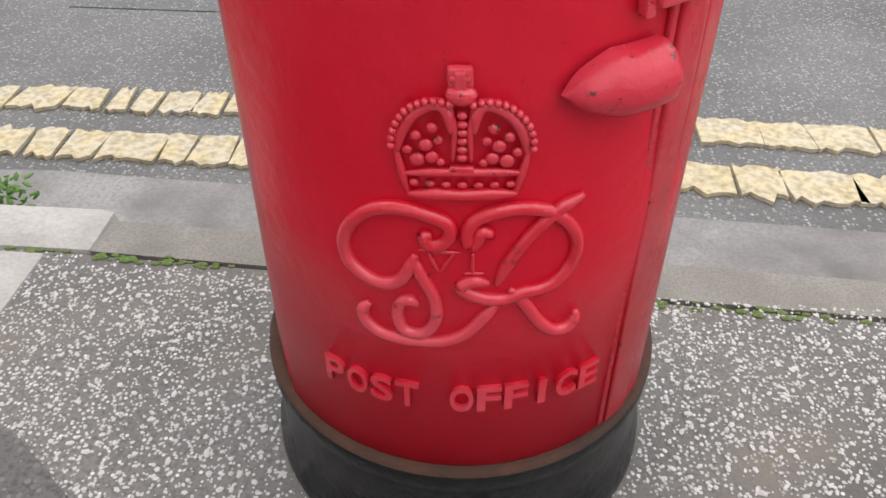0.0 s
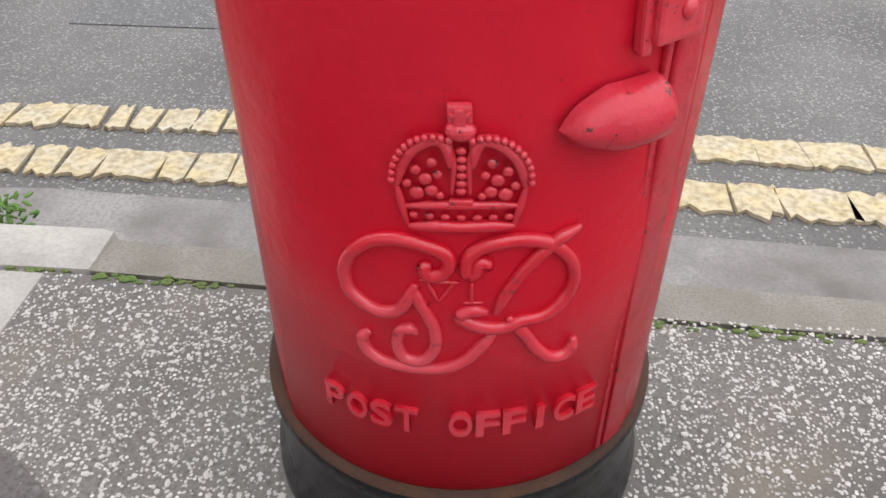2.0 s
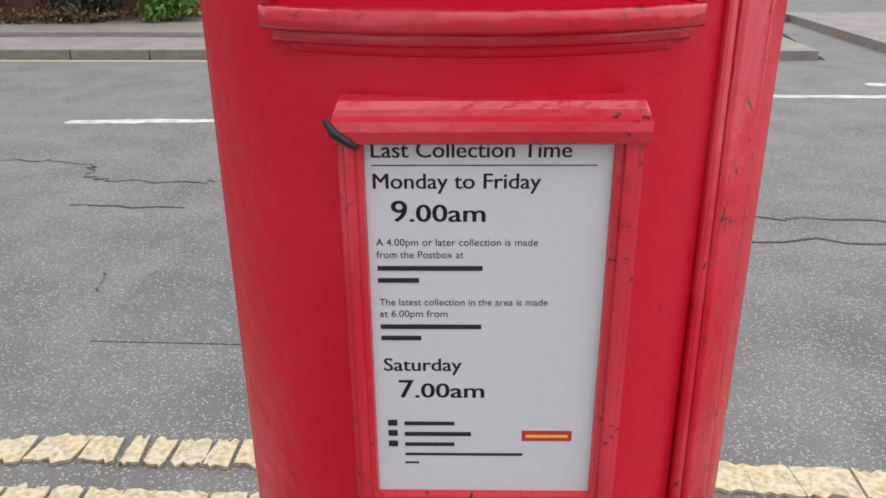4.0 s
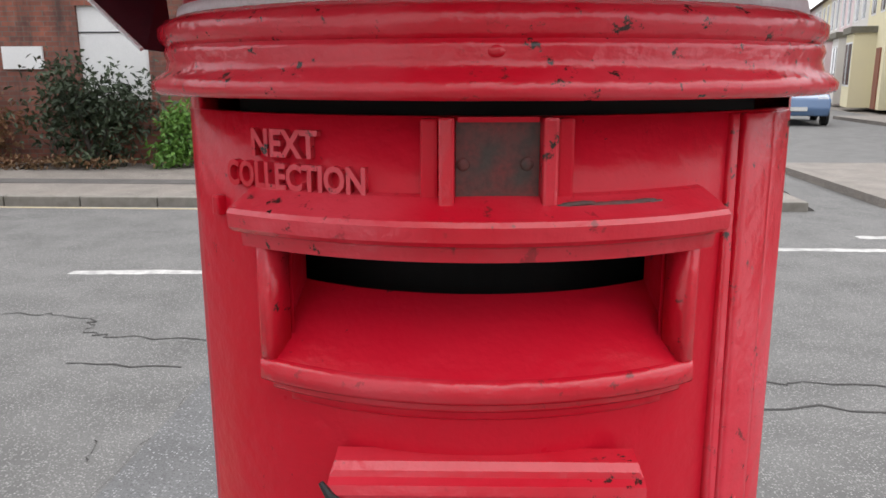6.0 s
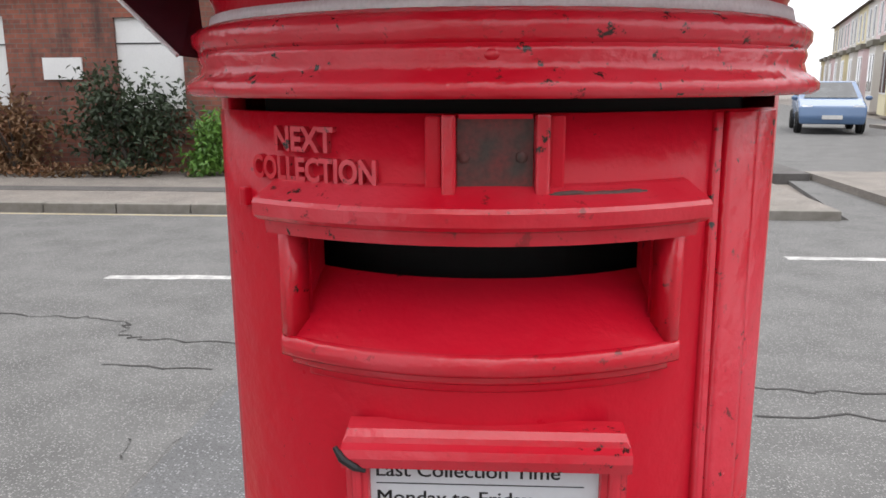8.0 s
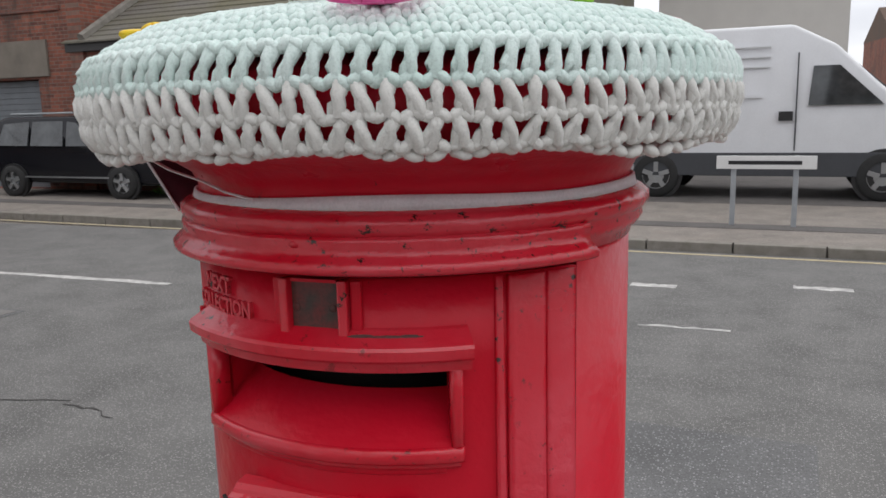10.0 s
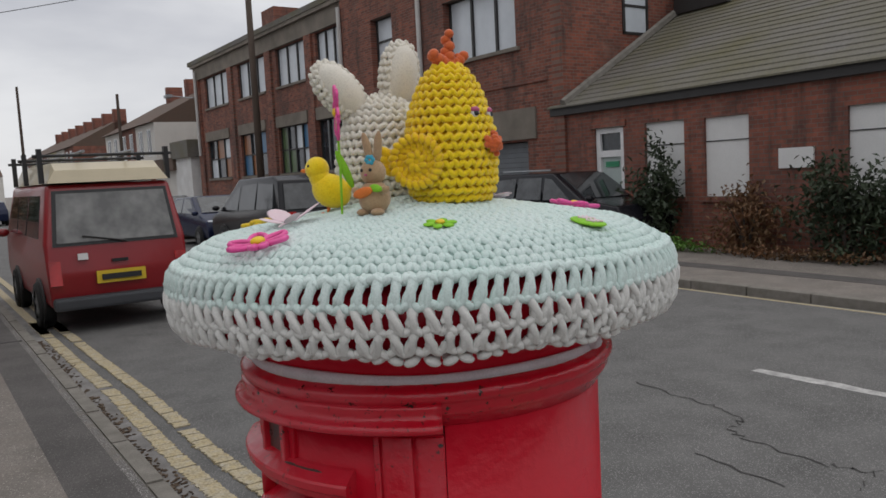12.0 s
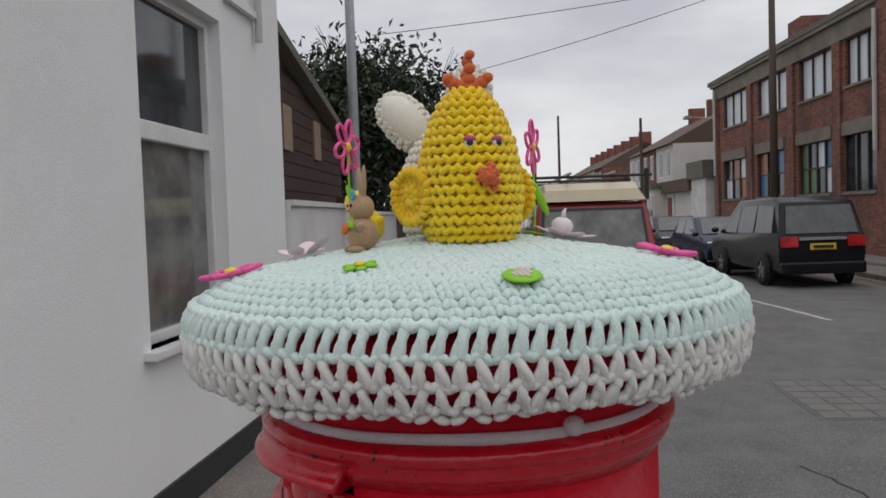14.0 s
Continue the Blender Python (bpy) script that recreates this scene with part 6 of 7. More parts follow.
for h in H[1:]:
    part("boarding", box(h[0], h[1], 11.46, 11.50, h[2], h[3]), BOARD, low, "white board over a window")
    part("board_joint", box(h[0], h[1], 11.445, 11.46, h[2] + 1.02, h[2] + 1.04), FRAMEB, low)
    part("sill", box(h[0] - 0.08, h[1] + 0.08, 11.33, 11.42, h[2] - 0.1, h[2]), BRICKD, low)
ws = part("white_notice", box(-7.56, -6.91, 11.36, 11.395, 1.46, 1.80), BOARD, low, "blank white sign board")
part("door_head", box(-12.3, -11.2, 11.36, 11.42, 2.47, 2.6), BRICKD, low)

# ---- far houses ----
def terrace(x, y, turn, n, mats, label, w=4.6, h=5.6):
    for i in range(n):
        m = pose(x, y, 0, 0, 0, turn) @ pose(i * w, 0, 0)
        f = empty("terraced_house", m)
        tagged(f, label, "house", group="terraced houses")
        mat_ = mats[i % len(mats)]
        part("wall", box(0, w - 0.02, 0, 8, 0, h), mat_, f)
        b = bmesh.new()
        pr = [(-0.3, h), (4, h + 2.3), (8.3, h)]
        f0 = [b.verts.new((0, q, z)) for q, z in pr]
        f1 = [b.verts.new((w - 0.02, q, z)) for q, z in pr]
        b.faces.new(f0)
        b.faces.new(f1[::-1])
        for k in range(3):
            b.faces.new((f0[k], f0[(k + 1) % 3], f1[(k + 1) % 3], f1[k]))
        part("roof", b, TILE, f)
        part("chimney", box(w - 0.5, w - 0.02, 3.5, 4.6, h + 1.2, h + 3.2), BRICKD, f)
        part("bay", box(0.5, 2.6, -0.8, 0.0, 0, 2.9), mat_, f)
        part("bay_roof", box(0.4, 2.7, -0.95, 0.0, 2.9, 3.15), SLATE, f)
        for q in ((0.75, 2.35, -0.83, 0.9, 2.5), (0.8, 1.7, -0.03, 3.7, 5.2), (2.9, 3.7, -0.03, 3.7, 5.2)):
            wi = part("window", box(q[0], q[1], q[2], q[2] + 0.05, q[3], q[4]), GLASS, f)
            part("frame", box(q[0] - 0.07, q[1] + 0.07, q[2] + 0.02, q[2] + 0.06, q[3] - 0.08, q[4] + 0.08), UPVC, wi)
            part("bar", box((q[0] + q[1]) / 2 - 0.03, (q[0] + q[1]) / 2 + 0.03, q[2] - 0.02, q[2] + 0.02, q[3], q[4]), UPVC, wi)
        part("door", box(3.1, 4.0, -0.05, 0.02, 0, 2.3), DOORBR, f)


terrace(25.9, 69.8, 254, 9, [HOUSEY, HOUSEW, HOUSEP, HOUSEW], "pale rendered terraced house with a bay window")
terrace(6.0, 62.0, 8, 3, [BRICKS, HOUSEW], "brick terraced house at the end of the side street")
terrace(-186.0, 5.0, -84, 5, [HOUSEW], "distant pale terraced house closing the street")
terrace(-62.0, 8.6, 3.1, 3, [HOUSEW, BRICK], "distant terraced house along the street")
terrace(-110.0, 5.6, 3.1, 8, [HOUSEW, BRICK, HOUSEY], "distant terraced house along the street")
gab = empty("pale_gabled_house", pose(-3.2, 22, 0))
tagged(gab, "pale house gable with white tiled roof behind the van", "house")
part("wall", box(0, 4.7, 0, 8, 0, 4.6), HOUSEW, gab)
b = bmesh.new()
f0 = [b.verts.new((x, -0.2, z)) for x, z in ((-0.3, 4.6), (2.35, 6.4), (5.0, 4.6))]
f1 = [b.verts.new((x, 8, z)) for x, z in ((-0.3, 4.6), (2.35, 6.4), (5.0, 4.6))]
b.faces.new(f0)
b.faces.new(f1[::-1])
for k in range(3):
    b.faces.new((f0[k], f0[(k + 1) % 3], f1[(k + 1) % 3], f1[k]))
part("roof", b, HOUSEW, gab)
yard = empty("low_yard_building", pose(-52, 9.2, 0, 0, 0, 3.1))
tagged(yard, "low pale yard building with a felt roof beyond the works", "building")
part("wall", box(0, 8, 0, 6, 0, 2.6), HOUSEW, yard)
part("roof", box(-0.3, 8.3, -0.4, 6.2, 2.6, 3.3), TILE, yard)
part("shed", box(8.1, 11, -0.2, 5, 0, 3.2), WALLW, yard)
part("shed_roof", box(8.0, 11.2, -0.4, 5.1, 3.2, 4.1), SLATE, yard)
gw = empty("grey_fence", pose(12.6, 21.5, 0, 0, 0, 74))
tagged(gw, "dark grey boundary fence along the side street", "fence")
for i in range(5):
    part("panel", box(i * 1.85, i * 1.85 + 1.8, 0, 0.06, 0.0, 1.5), SHUTTER, gw)
setting(part("side_pavement", box(4.45, 6.4, 8.3, 12, -0.3, 0.0), PAVE), "pale paving at the mouth of the side street", "pavement")

# ---- vehicles ----
def wheel(parent, x, y, r, w=0.2):
    ty = lathe(bmesh.new(), [(r * 0.62, -w / 2), (r * 0.92, -w / 2), (r, -w * 0.36), (r, w * 0.36), (r * 0.92, w / 2), (r * 0.62, w / 2)], 28)
    for m in (pose(0, 0, 0, 90, 0, 0),):
        bmesh.ops.transform(ty, matrix=pose(x, y, r) @ m, verts=ty.verts)
    t = part("wheel", ty, TYRE, parent, "", True)
    s = 1 if y > 0 else -1
    b = lathe(bmesh.new(), [(0, w * 0.30), (r * 0.2, w * 0.34), (r * 0.55, w * 0.22), (r * 0.64, w * 0.40), (r * 0.66, -w * 0.3)], 20)
    bmesh.ops.transform(b, matrix=pose(x, y, r, -90 * s, 0, 0), verts=b.verts)
    part("rim", b, ALLOY, t, "", True)
    for k in range(5):
        a = 2 * math.pi * k / 5
        b = box(-0.035, 0.035, -0.02, 0.02, r * 0.15, r * 0.6)
        bmesh.ops.transform(b, matrix=pose(x, y + s * w * 0.36, r) @ pose(0, 0, 0, 0, math.degrees(a), 0), verts=b.verts)
        part("spoke", b, ALLOY, t)


def vehicle(name, label, m, W, prof, belt, tuck, material, wheels, r, wins, front=None, rear=None, category="car"):
    """Hull from a side outline (x ahead, z up); above the belt the sides lean in."""
    f = empty(name, m)
    tagged(f, label, category, group="parked vehicles")

    def half(z):
        t = max(0.0, z - belt)
        return W / 2 - tuck * t - (0.05 if z < 0.35 else 0.0)
    b = bmesh.new()
    sides = []
    for s in (-1, 1):
        sides.append([b.verts.new((x, s * half(z), z)) for x, z in prof])
    n = len(prof)
    for k in range(n):
        b.faces.new((sides[0][k], sides[0][(k + 1) % n], sides[1][(k + 1) % n], sides[1][k]))
    b.faces.new(sides[0])
    b.faces.new(sides[1][::-1])
    bmesh.ops.recalc_face_normals(b, faces=b.faces)
    bmesh.ops.bevel(b, geom=b.edges[:], offset=0.06, segments=3, affect="EDGES", profile=0.6, clamp_overlap=True)
    part("body", b, material, f, "", True).data.set_sharp_from_angle(angle=radians(40))
    for poly in wins:
        for s in (-1, 1):
            b = bmesh.new()
            o = [b.verts.new((x, s * (half(z) + 0.006), z)) for x, z in poly]
            i = [b.verts.new((x, s * (half(z) - 0.03), z)) for x, z in poly]
            b.faces.new(o)
            for k in range(len(poly)):
                b.faces.new((o[k], o[(k + 1) % len(poly)], i[(k + 1) % len(poly)], i[k]))
            part("side_window", b, CARGLASS, f)
    for wx in wheels:
        for s in (-1, 1):
            b = lathe(bmesh.new(), [(0, 0.0), (r * 1.16, 0.0), (r * 1.16, 0.03), (0, 0.03)], 24)
            bmesh.ops.transform(b, matrix=pose(wx, s * (W / 2 - 0.028), r, -90 * s, 0, 0), verts=b.verts)
            part("wheel_arch", b, BLACK, f)
            wheel(f, wx, s * (W / 2 - 0.055), r)
    for s in (-1, 1):
        part("mirror", ball(bmesh.new(), egg((prof_front(prof, belt) - 0.75, s * (W / 2 + 0.09), belt + 0.08), (0.07, 0.10, 0.07)), 10, 7), material, f, "", True)

    def face(nm, pts, mat_, lab=""):
        """A lamp, pane or plate on the nose or tail, from four (x, y, z) corners."""
        b = bmesh.new()
        v = [b.verts.new(p) for p in pts]
        b.faces.new(v)
        e = bmesh.ops.extrude_face_region(b, geom=b.faces[:])
        d = 0.025 if sum(p[0] for p in pts) / len(pts) > (prof[0][0] + max(p[0] for p in prof)) / 2 else -0.025
        bmesh.ops.translate(b, verts=[g_ for g_ in e["geom"] if isinstance(g_, bmesh.types.BMVert)], vec=(d, 0, 0.004))
        return part(nm, b, mat_, f, lab)
    return f, face, half


def prof_front(prof, belt):
    return max(x for x, z in prof if z < belt + 0.1)


def quad(x0, z0, x1, z1, y0a, y0b, y1a=None, y1b=None):
    y1a, y1b = (y0a if y1a is None else y1a), (y0b if y1b is None else y1b)
    return [(x0, y0a, z0), (x0, y0b, z0), (x1, y1b, z1), (x1, y1a, z1)]


# old red van with a cream raised roof, tail to the box
f, face, half = vehicle("camper_van", "old red van with cream roof and rack parked at kerb", pose(-9.85, 1.06, -0.10, 0, 0, 183), 1.76,
    [(0.06, 0.32), (0.0, 0.75), (0.06, 1.15), (0.24, 1.88), (3.9, 1.9), (4.5, 1.1), (4.65, 0.6), (4.6, 0.3)], 1.1, 0.16, VANRED, (0.85, 3.35), 0.31,
    [[(0.5, 1.2), (0.62, 1.75), (1.7, 1.75), (1.7, 1.2)], [(1.8, 1.2), (1.8, 1.75), (2.8, 1.75), (2.8, 1.2)], [(2.9, 1.2), (2.9, 1.75), (3.7, 1.75), (4.1, 1.2)]], category="van")
face("rear_window", quad(0.055, 1.14, 0.195, 1.76, -0.72, 0.72, -0.66, 0.66), PALEGLASS, "wide rear window")
face("window_seal", quad(0.065, 1.10, 0.215, 1.80, -0.77, 0.77, -0.70, 0.70), BLACK)
b = bmesh.new()
pr = [(0.16, 1.9), (0.22, 2.06), (0.45, 2.16), (3.4, 2.18), (3.9, 1.9)]
s0 = [b.verts.new((x, -0.74 + (0.1 if z > 2 else 0), z)) for x, z in pr]
s1 = [b.verts.new((x, 0.74 - (0.1 if z > 2 else 0), z)) for x, z in pr]
b.faces.new(s0)
b.faces.new(s1[::-1])
for k in range(5):
    b.faces.new((s0[k], s0[(k + 1) % 5], s1[(k + 1) % 5], s1[k]))
part("raised_roof", b, CREAMROOF, f, "cream raised roof")
for x in (0.35, 1.9, 3.2):
    part("roof_bar", tube(bmesh.new(), [(x, -0.86, 2.25), (x, 0.86, 2.25)], 0.022, 8), BLACK, f)
    for s in (-1, 1):
        part("bar_foot", box(x - 0.04, x + 0.04, s * 0.78 - 0.03, s * 0.78 + 0.03, 1.9, 2.34), BLACK, f)
for s in (-1, 1):
    part("ladder_rail", tube(bmesh.new(), [(0.1, s * 0.3, 2.29), (3.5, s * 0.3, 2.29)], 0.02, 6), STEEL, f)
    face("tail_lamp", quad(-0.01, 0.62, 0.03, 0.92, s * 0.70, s * 0.84), LAMPR)
face("number_plate", quad(-0.015, 0.60, -0.01, 0.76, -0.30, 0.30), PLATEY)
face("plate_bar", quad(-0.045, 0.645, -0.04, 0.715, -0.24, 0.24), INK)
face("badge", quad(0.0, 0.92, 0.01, 1.0, 0.38, 0.50), BOARD, "round white sticker")
face("handle", quad(0.0, 0.86, 0.0, 0.90, -0.10, 0.10), BLACK)
part("bumper", box(-0.10, 0.12, -0.82, 0.82, 0.30, 0.46, bevel=0.04), GREYPLAS, f)
part("wiper", tube(bmesh.new(), [(0.02, -0.1, 1.12), (0.01, 0.25, 1.19), (0.02, 0.42, 1.22)], 0.012, 6), BLACK, f)

# black people carrier, tail towards the box
f, face, half = vehicle("people_carrier", "black people carrier parked facing away on the far side", pose(-15.9, 6.25, -0.10, 0, 0, 183), 1.80,
    [(0.05, 0.32), (0.0, 0.7), (0.03, 1.05), (0.30, 1.80), (0.7, 1.92), (2.9, 1.88), (4.0, 1.12), (4.75, 0.92), (4.84, 0.6), (4.8, 0.3)], 1.08, 0.2, CARBLACK, (0.95, 3.85), 0.34,
    [[(0.42, 1.16), (0.55, 1.72), (1.45, 1.76), (1.45, 1.14)], [(1.55, 1.14), (1.55, 1.76), (2.5, 1.72), (2.6, 1.12)], [(2.7, 1.12), (2.65, 1.7), (2.85, 1.66), (3.7, 1.12)]])
face("rear_window", quad(0.05, 1.14, 0.26, 1.72, -0.74, 0.74, -0.66, 0.66), CARGLASS)
for s in (-1, 1):
    face("tail_lamp", quad(-0.005, 0.86, 0.02, 1.08, s * 0.50, s * 0.86), LAMPR)
face("chrome_strip", quad(-0.005, 1.0, 0.0, 1.06, -0.48, 0.48), ALLOY)
face("number_plate", quad(-0.01, 0.80, -0.005, 0.93, -0.26, 0.26), PLATEY)
face("plate_bar", quad(-0.04, 0.835, -0.035, 0.895, -0.2, 0.2), INK)
part("bumper", box(-0.08, 0.15, -0.86, 0.86, 0.3, 0.56, bevel=0.05), CARBLACK, f)

HATCH = [(0.05, 0.3), (0.0, 0.7), (0.1, 0.95), (0.55, 1.42), (2.2, 1.47), (3.1, 0.98), (3.9, 0.78), (4.0, 0.5), (3.95, 0.28)]
HWIN = [[(0.55, 0.98), (0.75, 1.34), (1.5, 1.4), (1.5, 0.98)], [(1.6, 0.98), (1.6, 1.4), (2.15, 1.38), (2.8, 0.98)]]
for px, py, mt, lb in ((-21.0, 5.7, CARNAVY, "dark blue hatchback parked behind the people carrier"), (-25.8, 5.3, CARBLACK, "dark hatchback parked further along the street"), (-31.0, 5.0, CARNAVY, "dark hatchback far along the street")):
    f, face, half = vehicle("hatchback", lb, pose(px - 4.0, py, -0.10, 0, 0, 3), 1.72, HATCH, 0.92, 0.28, mt, (0.75, 3.2), 0.30, HWIN)
    face("windscreen", quad(3.08, 1.0, 2.30, 1.43, -0.70, 0.70, -0.58, 0.58), CARGLASS)
    for s in (-1, 1):
        face("headlamp", quad(3.93, 0.62, 3.86, 0.80, s * 0.52, s * 0.80), LAMPW)
    face("number_plate", quad(4.0, 0.42, 4.0, 0.53, -0.26, 0.26), PLATEW)
for px, py, rz, mt, lb in ((-52.0, 0.6, 183, CARNAVY, "dark car far down the street"), (-75.0, 4.4, 3, CARWHITE, "white car far down the street")):
    f, face, half = vehicle("hatchback", lb, pose(px, py, -0.10, 0, 0, rz), 1.72, HATCH, 0.92, 0.28, mt, (0.75, 3.2), 0.30, HWIN)

# black estate car on the far pavement, nose to +x
f, face, half = vehicle("estate_car", "black estate people carrier parked on the far pavement", pose(-14.75, 10.9, 0.0, 0, 0, 0) @ Matrix.Diagonal((1.08, 1, 0.95, 1)), 1.80,
    [(0.05, 0.3), (0.0, 0.7), (0.05, 1.0), (0.28, 1.55), (0.6, 1.64), (2.4, 1.64), (3.35, 1.05), (4.3, 0.92), (4.46, 0.62), (4.42, 0.28)], 1.0, 0.24, CARBLACK, (0.82, 3.52), 0.32,
    [[(0.45, 1.06), (0.58, 1.5), (1.25, 1.54), (1.25, 1.05)], [(1.33, 1.05), (1.33, 1.54), (2.1, 1.54), (2.15, 1.04)], [(2.23, 1.04), (2.2, 1.53), (2.42, 1.5), (3.05, 1.04)]])
face("windscreen", quad(3.32, 1.07, 2.47, 1.60, -0.72, 0.72, -0.6, 0.6), CARGLASS)
for s in (-1, 1):
    face("headlamp", quad(4.27, 0.70, 4.18, 0.88, s * 0.52, s * 0.86), LAMPW)
    part("roof_rail", tube(bmesh.new(), [(0.6, s * 0.62, 1.70), (2.2, s * 0.62, 1.70)], 0.02, 8), STEEL, f)
    part("chrome_line", box(0.9, 3.2, s * 0.885, s * 0.905, 0.40, 0.43), ALLOY, f)
face("grille", quad(4.33, 0.62, 4.27, 0.86, -0.4, 0.4), ALLOY)
face("number_plate", quad(4.39, 0.45, 4.39, 0.56, -0.26, 0.26), PLATEW)

# white high-roof van on the forecourt
f, face, half = vehicle("panel_van", "white high roof panel van with grey bumpers", pose(-4.4, 13.25, 0.0, 0, 0, 0), 2.0,
    [(-0.28, 0.45), (-0.3, 1.2), (-0.22, 2.5), (0.05, 2.62), (4.7, 2.62), (5.3, 2.3), (5.85, 1.75), (6.35, 1.3), (7.0, 1.05), (7.2, 0.75), (7.15, 0.35)], 1.4, 0.07, CARWHITE, (2.75, 6.0), 0.36,
    [[(4.95, 1.42), (5.0, 2.0), (5.35, 2.0), (5.95, 1.42)]], category="van")
face("windscreen", quad(6.3, 1.36, 5.45, 2.12, -0.86, 0.86, -0.78, 0.78), CARGLASS)
for s in (-1, 1):
    part("lower_cladding", box(0.1, 6.9, s * 0.985, s * 1.025, 0.36, 0.72, bevel=0.012), GREYPLAS, f, "grey plastic side cladding")
    part("slide_rail", box(0.9, 4.3, s * 0.975, s * 0.995, 1.55, 1.60), CARWHITE, f)
    part("door_handle", box(4.55, 4.75, s * 1.0, s * 1.02, 1.20, 1.34), BLACK, f)
    part("door_seam", box(4.78, 4.80, s * 0.985, s * 1.004, 0.75, 2.2), GREYPLAS, f)
    part("side_marker", box(1.9, 2.05, s * 1.02, s * 1.032, 0.62, 0.68), CARROT, f)
    for q in (2.0, 2.15, 2.3):
        part("body_rib", box(0.5, 4.4, s * 0.945, s * 0.975, q, q + 0.02), CARWHITE, f)
    face("tail_lamp", quad(-0.32, 0.85, -0.30, 1.45, s * 0.86, s * 0.98), LAMPR)
    face("headlamp", quad(7.05, 0.85, 6.85, 1.08, s * 0.6, s * 0.95), LAMPW)
part("front_bumper", box(6.3, 7.28, -1.01, 1.01, 0.32, 0.82, bevel=0.08), GREYPLAS, f)
part("rear_bumper", box(-0.42, 0.0, -1.0, 1.0, 0.36, 0.6, bevel=0.03), GREYPLAS, f)
f, face, half = vehicle("saloon_car", "light blue hatchback parked in the side street", pose(9.7, 26.2, -0.1, 0, 0, 255), 1.74, HATCH, 0.92, 0.28, CARBLUE, (0.75, 3.2), 0.30, HWIN)
face("windscreen", quad(3.08, 1.0, 2.30, 1.43, -0.70, 0.70, -0.58, 0.58), CARGLASS)
for s in (-1, 1):
    face("headlamp", quad(3.93, 0.62, 3.86, 0.80, s * 0.52, s * 0.80), LAMPW)
face("number_plate", quad(4.0, 0.42, 4.0, 0.53, -0.26, 0.26), PLATEW)
f, face, half = vehicle("small_van", "white small van parked far up the side street", pose(8.3, 35.5, -0.1, 0, 0, 255), 1.8, [(0.05, 0.3), (0.0, 0.8), (0.1, 1.75), (2.4, 1.8), (3.2, 1.1), (4.1, 0.9), (4.2, 0.3)], 1.0, 0.1, CARWHITE, (0.8, 3.3), 0.31, HWIN[1:], category="van")

# ---- poles, wires ----
pole = empty("telegraph_pole", pose(-29.5, 9.5, 0))
tagged(pole, "dark wooden telegraph pole in front of the works", "telegraph pole")
part("shaft", lathe(bmesh.new(), [(0.0, 0), (0.16, 0), (0.11, 10.4), (0.0, 10.4)], 12), WOODP, pole, "", True)
part("cap", box(-0.16, 0.16, -0.16, 0.16, 10.2, 10.28), STEEL, pole)
wires = empty("overhead_wires")
tagged(wires, "thin black overhead wires across the street", "wire")
for a_, c_, sag in (((-29.5, 9.5, 10.2), (-26.5, -5.0, 8.1), 0.15), ((-29.5, 9.5, 10.25), (-10, 11.9, 9.2), 0.2), ((-29.5, 9.5, 10.1), (-33, -6, 7.0), 0.25)):
    pts = [Vector(a_).lerp(Vector(c_), k / 16) - Vector((0, 0, sag * 4 * (k / 16) * (1 - k / 16))) for k in range(17)]
    part("wire", tube(bmesh.new(), pts, 0.014, 5), BLACK, wires)
for px, py, h in ((-60, 3.0, 9.0), (-48, 7.4, 7.2), (-75, -4.5, 9)):
    f = empty("telegraph_pole", pose(px, py, 0))
    tagged(f, "slim far telegraph pole", "telegraph pole")
    part("shaft", lathe(bmesh.new(), [(0.0, 0), (0.12, 0), (0.08, h), (0.0, h)], 8), WOODP, f)
wl_ = empty("wall_lamp", pose(-41.0, 9.6, 6.2))
tagged(wl_, "street light on a bracket at the works corner", "street lamp")
part("arm", tube(bmesh.new(), [(0.4, 0.3, 0), (-0.6, -0.6, 0.2)], 0.03, 6), STEEL, wl_)
part("lantern", box(-1.2, -0.5, -0.85, -0.55, 0.14, 0.28), STEEL, wl_)

# ---- plants ----
def leafy(b, rg, centre, radii, n, size, gaps=0.35):
    """Leaf blades in clumps through a loose crown."""
    clumps = []
    for _ in range(max(6, n // 60)):
        d = Vector((rg.gauss(0, 1), rg.gauss(0, 1), rg.gauss(0, 1))).normalized() * rg.uniform(0.35, 1.0)
        clumps.append(Vector((centre[0] + d.x * radii[0], centre[1] + d.y * radii[1], centre[2] + d.z * radii[2])))
    for _ in range(n):
        c = rg.choice(clumps)
        s = gaps * 0.62
        p = c + Vector((rg.gauss(0, radii[0] * s), rg.gauss(0, radii[1] * s), rg.gauss(0, radii[2] * s)))
        if p.z < 0.02:
            p.z = rg.uniform(0.02, 0.2)
        q = Euler((rg.uniform(-1.2, 1.2), rg.uniform(-1.2, 1.2), rg.uniform(0, 6.28))).to_matrix()
        L, w = size * rg.uniform(0.7, 1.4), size * 0.24 * rg.uniform(0.8, 1.3)
        v = [b.verts.new(p + q @ Vector(u)) for u in ((0, 0, 0), (L * 0.5, -w, 0.1 * L), (L, 0, -0.05 * L), (L * 0.5, w, 0.1 * L))]
        b.faces.new((v[0], v[1], v[2]))
        b.faces.new((v[0], v[2], v[3]))
    return b


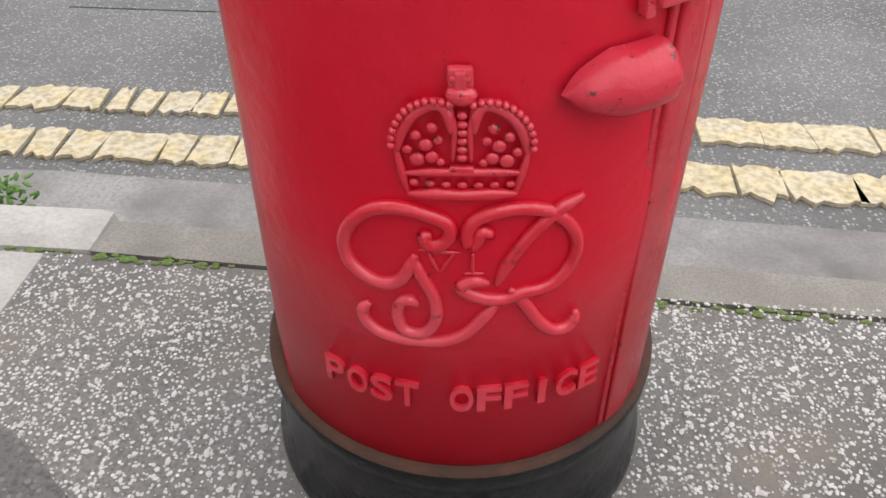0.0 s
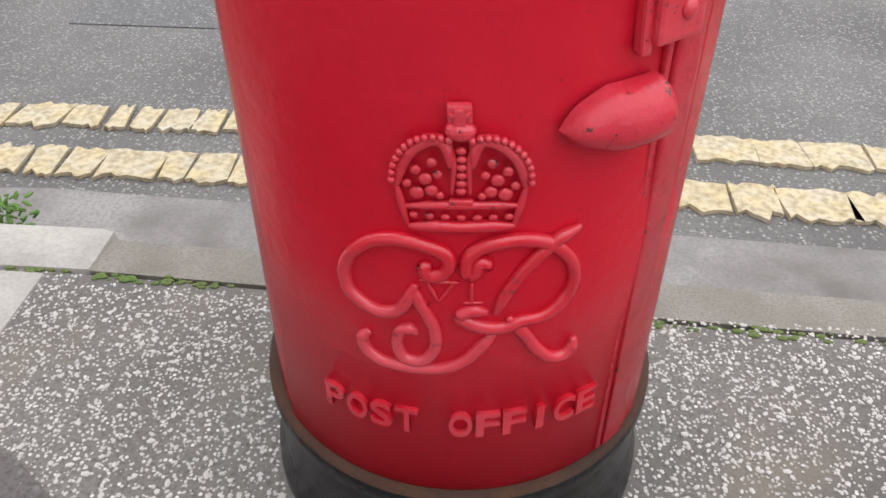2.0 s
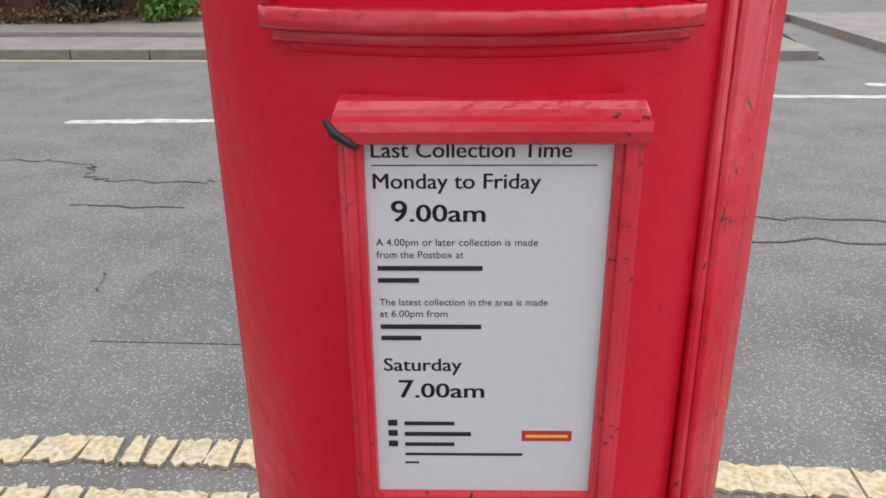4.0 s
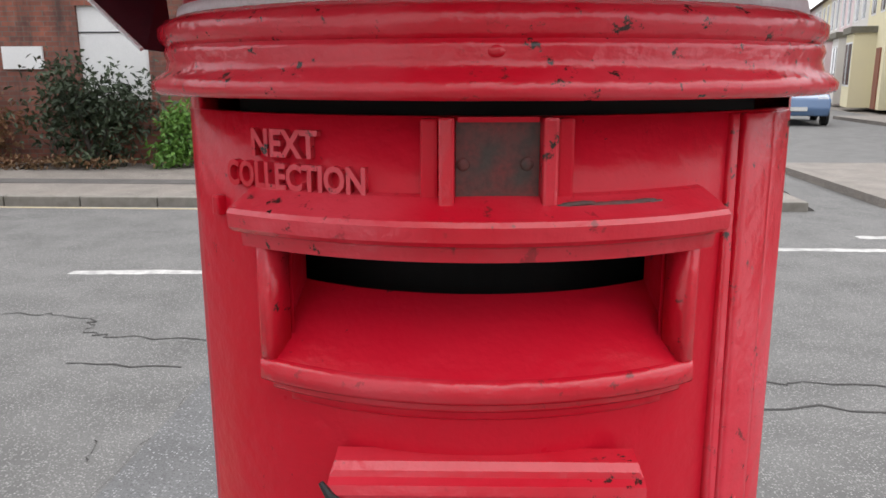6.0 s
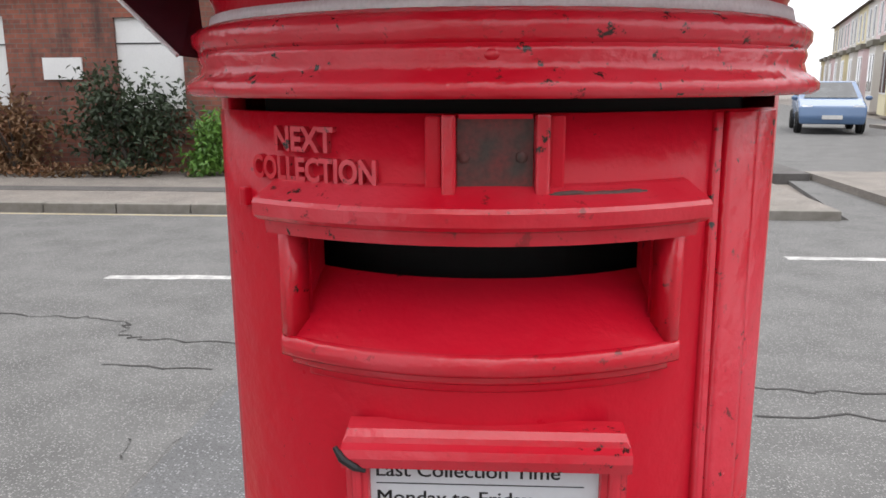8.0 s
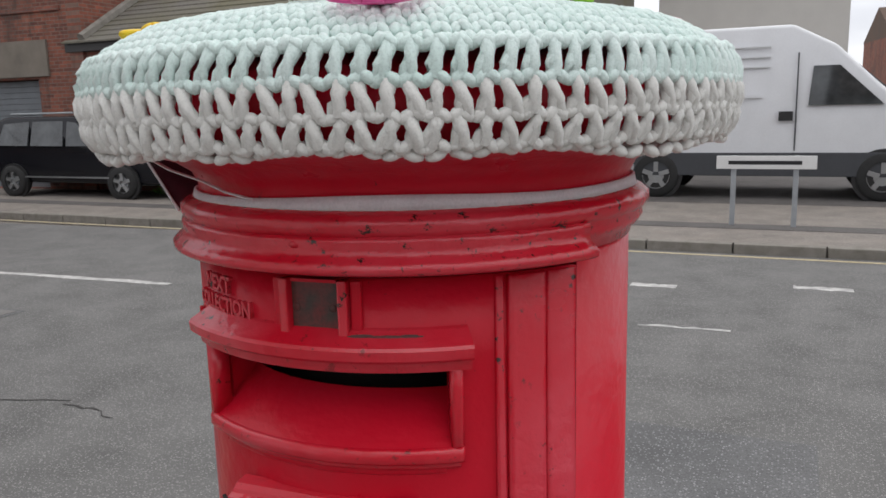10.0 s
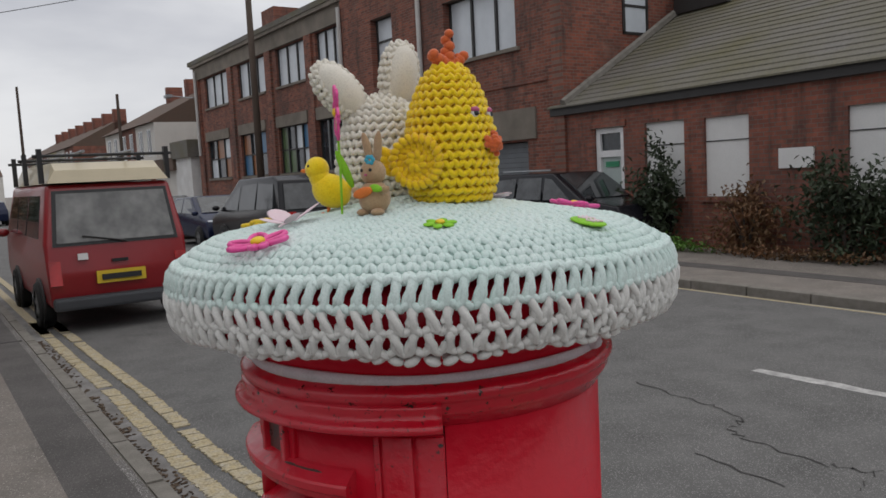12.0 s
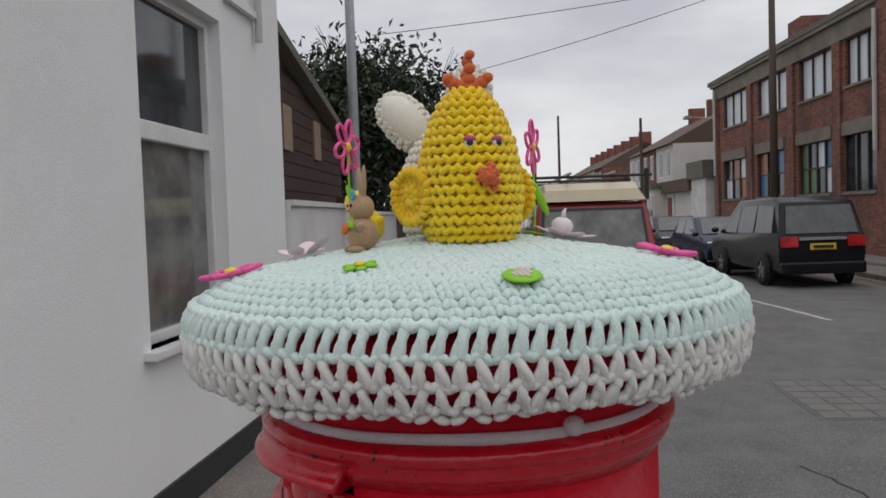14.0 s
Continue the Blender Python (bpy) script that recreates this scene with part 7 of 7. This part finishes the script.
def bush(name, x, y, radii, n, size, material, label, seed, stems=5):
    rg = random.Random(seed)
    f = empty(name, pose(x, y, 0))
    tagged(f, label, "bush", group="bushes")
    part("foliage", leafy(bmesh.new(), rg, (0, 0, radii[2] * 0.95), radii, n, size), material, f)["kind"] = "stuff"
    for _ in range(stems):
        a, t = rg.uniform(0, 6.28), rg.uniform(0.3, 0.8)
        part("stem", tube(bmesh.new(), [(0, 0, 0), (radii[0] * 0.2 * math.cos(a), radii[1] * 0.2 * math.sin(a), radii[2] * 0.6), (radii[0] * t * math.cos(a), radii[1] * t * math.sin(a), radii[2] * 1.4)], [0.03, 0.02, 0.008], 6), BARK, f)


bush("shrub", -10.1, 10.95, (0.62, 0.4, 1.02), 1500, 0.13, LEAF, "tall dark evergreen shrub against the boarded window", 1)
bush("shrub", -6.0, 10.9, (1.0, 0.45, 0.80), 2600, 0.11, LEAF, "dense dark evergreen shrub by the low building", 2)
bush("shrub", -7.9, 10.95, (0.8, 0.4, 0.62), 1500, 0.10, LEAFR, "russet and brown autumn shrub", 3)
bush("shrub", -4.7, 10.95, (0.45, 0.35, 0.48), 1100, 0.11, LEAFB, "bright green laurel shrub", 4)
bush("ground_weeds", -9.6, 10.7, (1.2, 0.3, 0.12), 700, 0.09, LEAFB, "low green weeds along the wall", 5, 2)
bush("ground_weeds", -7.0, 10.6, (1.8, 0.25, 0.10), 700, 0.08, LEAFR, "low brown weeds along the wall", 6, 2)
tr = empty("evergreen_tree", pose(-14.6, -3.3, 0))
tagged(tr, "dark evergreen tree leaning over the garden wall", "tree")
rg = random.Random(12)
part("trunk", tube(bmesh.new(), [(0, 0, 0), (0.05, 0.05, 1.2), (0.1, 0.1, 2.4), (0.1, 0.2, 3.6)], [0.16, 0.13, 0.10, 0.05], 10), BARK, tr, "", True)
for k in range(7):
    a = k * 0.9
    part("limb", tube(bmesh.new(), [(0.08, 0.08, 2.0 + 0.15 * k), (0.6 * math.cos(a), 0.6 * math.sin(a), 2.7 + 0.2 * k), (1.3 * math.cos(a), 1.2 * math.sin(a), 3.2 + 0.2 * k)], [0.06, 0.04, 0.015], 6), BARK, tr)
part("crown", leafy(bmesh.new(), rg, (0, 0.2, 3.55), (1.55, 1.5, 1.35), 17000, 0.16, 0.44), LEAF, tr, "glossy dark leaves")["kind"] = "stuff"


def bare_tree(x, y, h, seed, label):
    rg = random.Random(seed)
    f = empty("bare_tree", pose(x, y, 0))
    tagged(f, label, "tree", group="bare trees")
    b = bmesh.new()

    def grow(p, d, L, r, depth):
        q = p + d * L
        tube(b, [p, p.lerp(q, 0.5) + Vector((rg.gauss(0, 0.03), rg.gauss(0, 0.03), 0)) * L, q], [r, r * 0.8, r * 0.6], 5, ends=False)
        if depth:
            for _ in range(rg.choice((2, 3))):
                e = (d + Vector((rg.gauss(0, 0.42), rg.gauss(0, 0.42), rg.uniform(-0.05, 0.35)))).normalized()
                grow(p.lerp(q, rg.uniform(0.6, 1.0)), e, L * rg.uniform(0.6, 0.85), r * 0.58, depth - 1)
    grow(Vector((0, 0, 0)), Vector((0, 0, 1)), h * 0.3, h * 0.018, 5)
    tagged(part("branch_work", b, BARK, f), kind="stuff")


bare_tree(-19.0, -4.2, 7.6, 3, "tall bare winter tree behind the evergreen")
bare_tree(-22.0, -4.0, 6.6, 5, "bare winter tree with fine twigs over the wall")
bare_tree(-30.0, -3.6, 5.6, 6, "bare winter tree with fine twigs over the wall")
bare_tree(-38.0, -4.6, 6.0, 8, "bare winter tree far along the footway")
bush("garden_hedge", -20.0, -3.6, (2.4, 0.7, 0.95), 3000, 0.14, LEAF, "dark overgrown garden hedge", 14)
bush("garden_hedge", -27.0, -4.0, (3.0, 0.7, 0.9), 2500, 0.16, LEAFR, "brown overgrown garden hedge", 15)

bush("garden_hedge", -17.2, -3.5, (1.6, 0.7, 1.45), 3500, 0.15, LEAF, "dark overgrown garden hedge above the fence", 16)
bush("garden_hedge", -34.0, -4.6, (4.5, 0.8, 1.5), 4200, 0.2, LEAF, "dark tall garden hedge behind the brick wall", 17)
bush("garden_hedge", -50.0, -5.6, (7.0, 1.0, 1.7), 4200, 0.28, LEAFR, "brown tall hedge far along the footway", 18)

# unseen houses added across the side street and behind the walk, for the reflections
terrace(14.0, 12.6, 0, 6, [BRICK, HOUSEW, BRICKS], "unseen terraced house added beyond the junction to block low sky")
terrace(-1.0, -16.0, 180, 1, [HOUSEW], "unseen pale house added behind the corner")
terrace(16.0, -17.0, 176, 3, [HOUSEW, BRICK], "unseen terraced house added on the far side behind the corner")
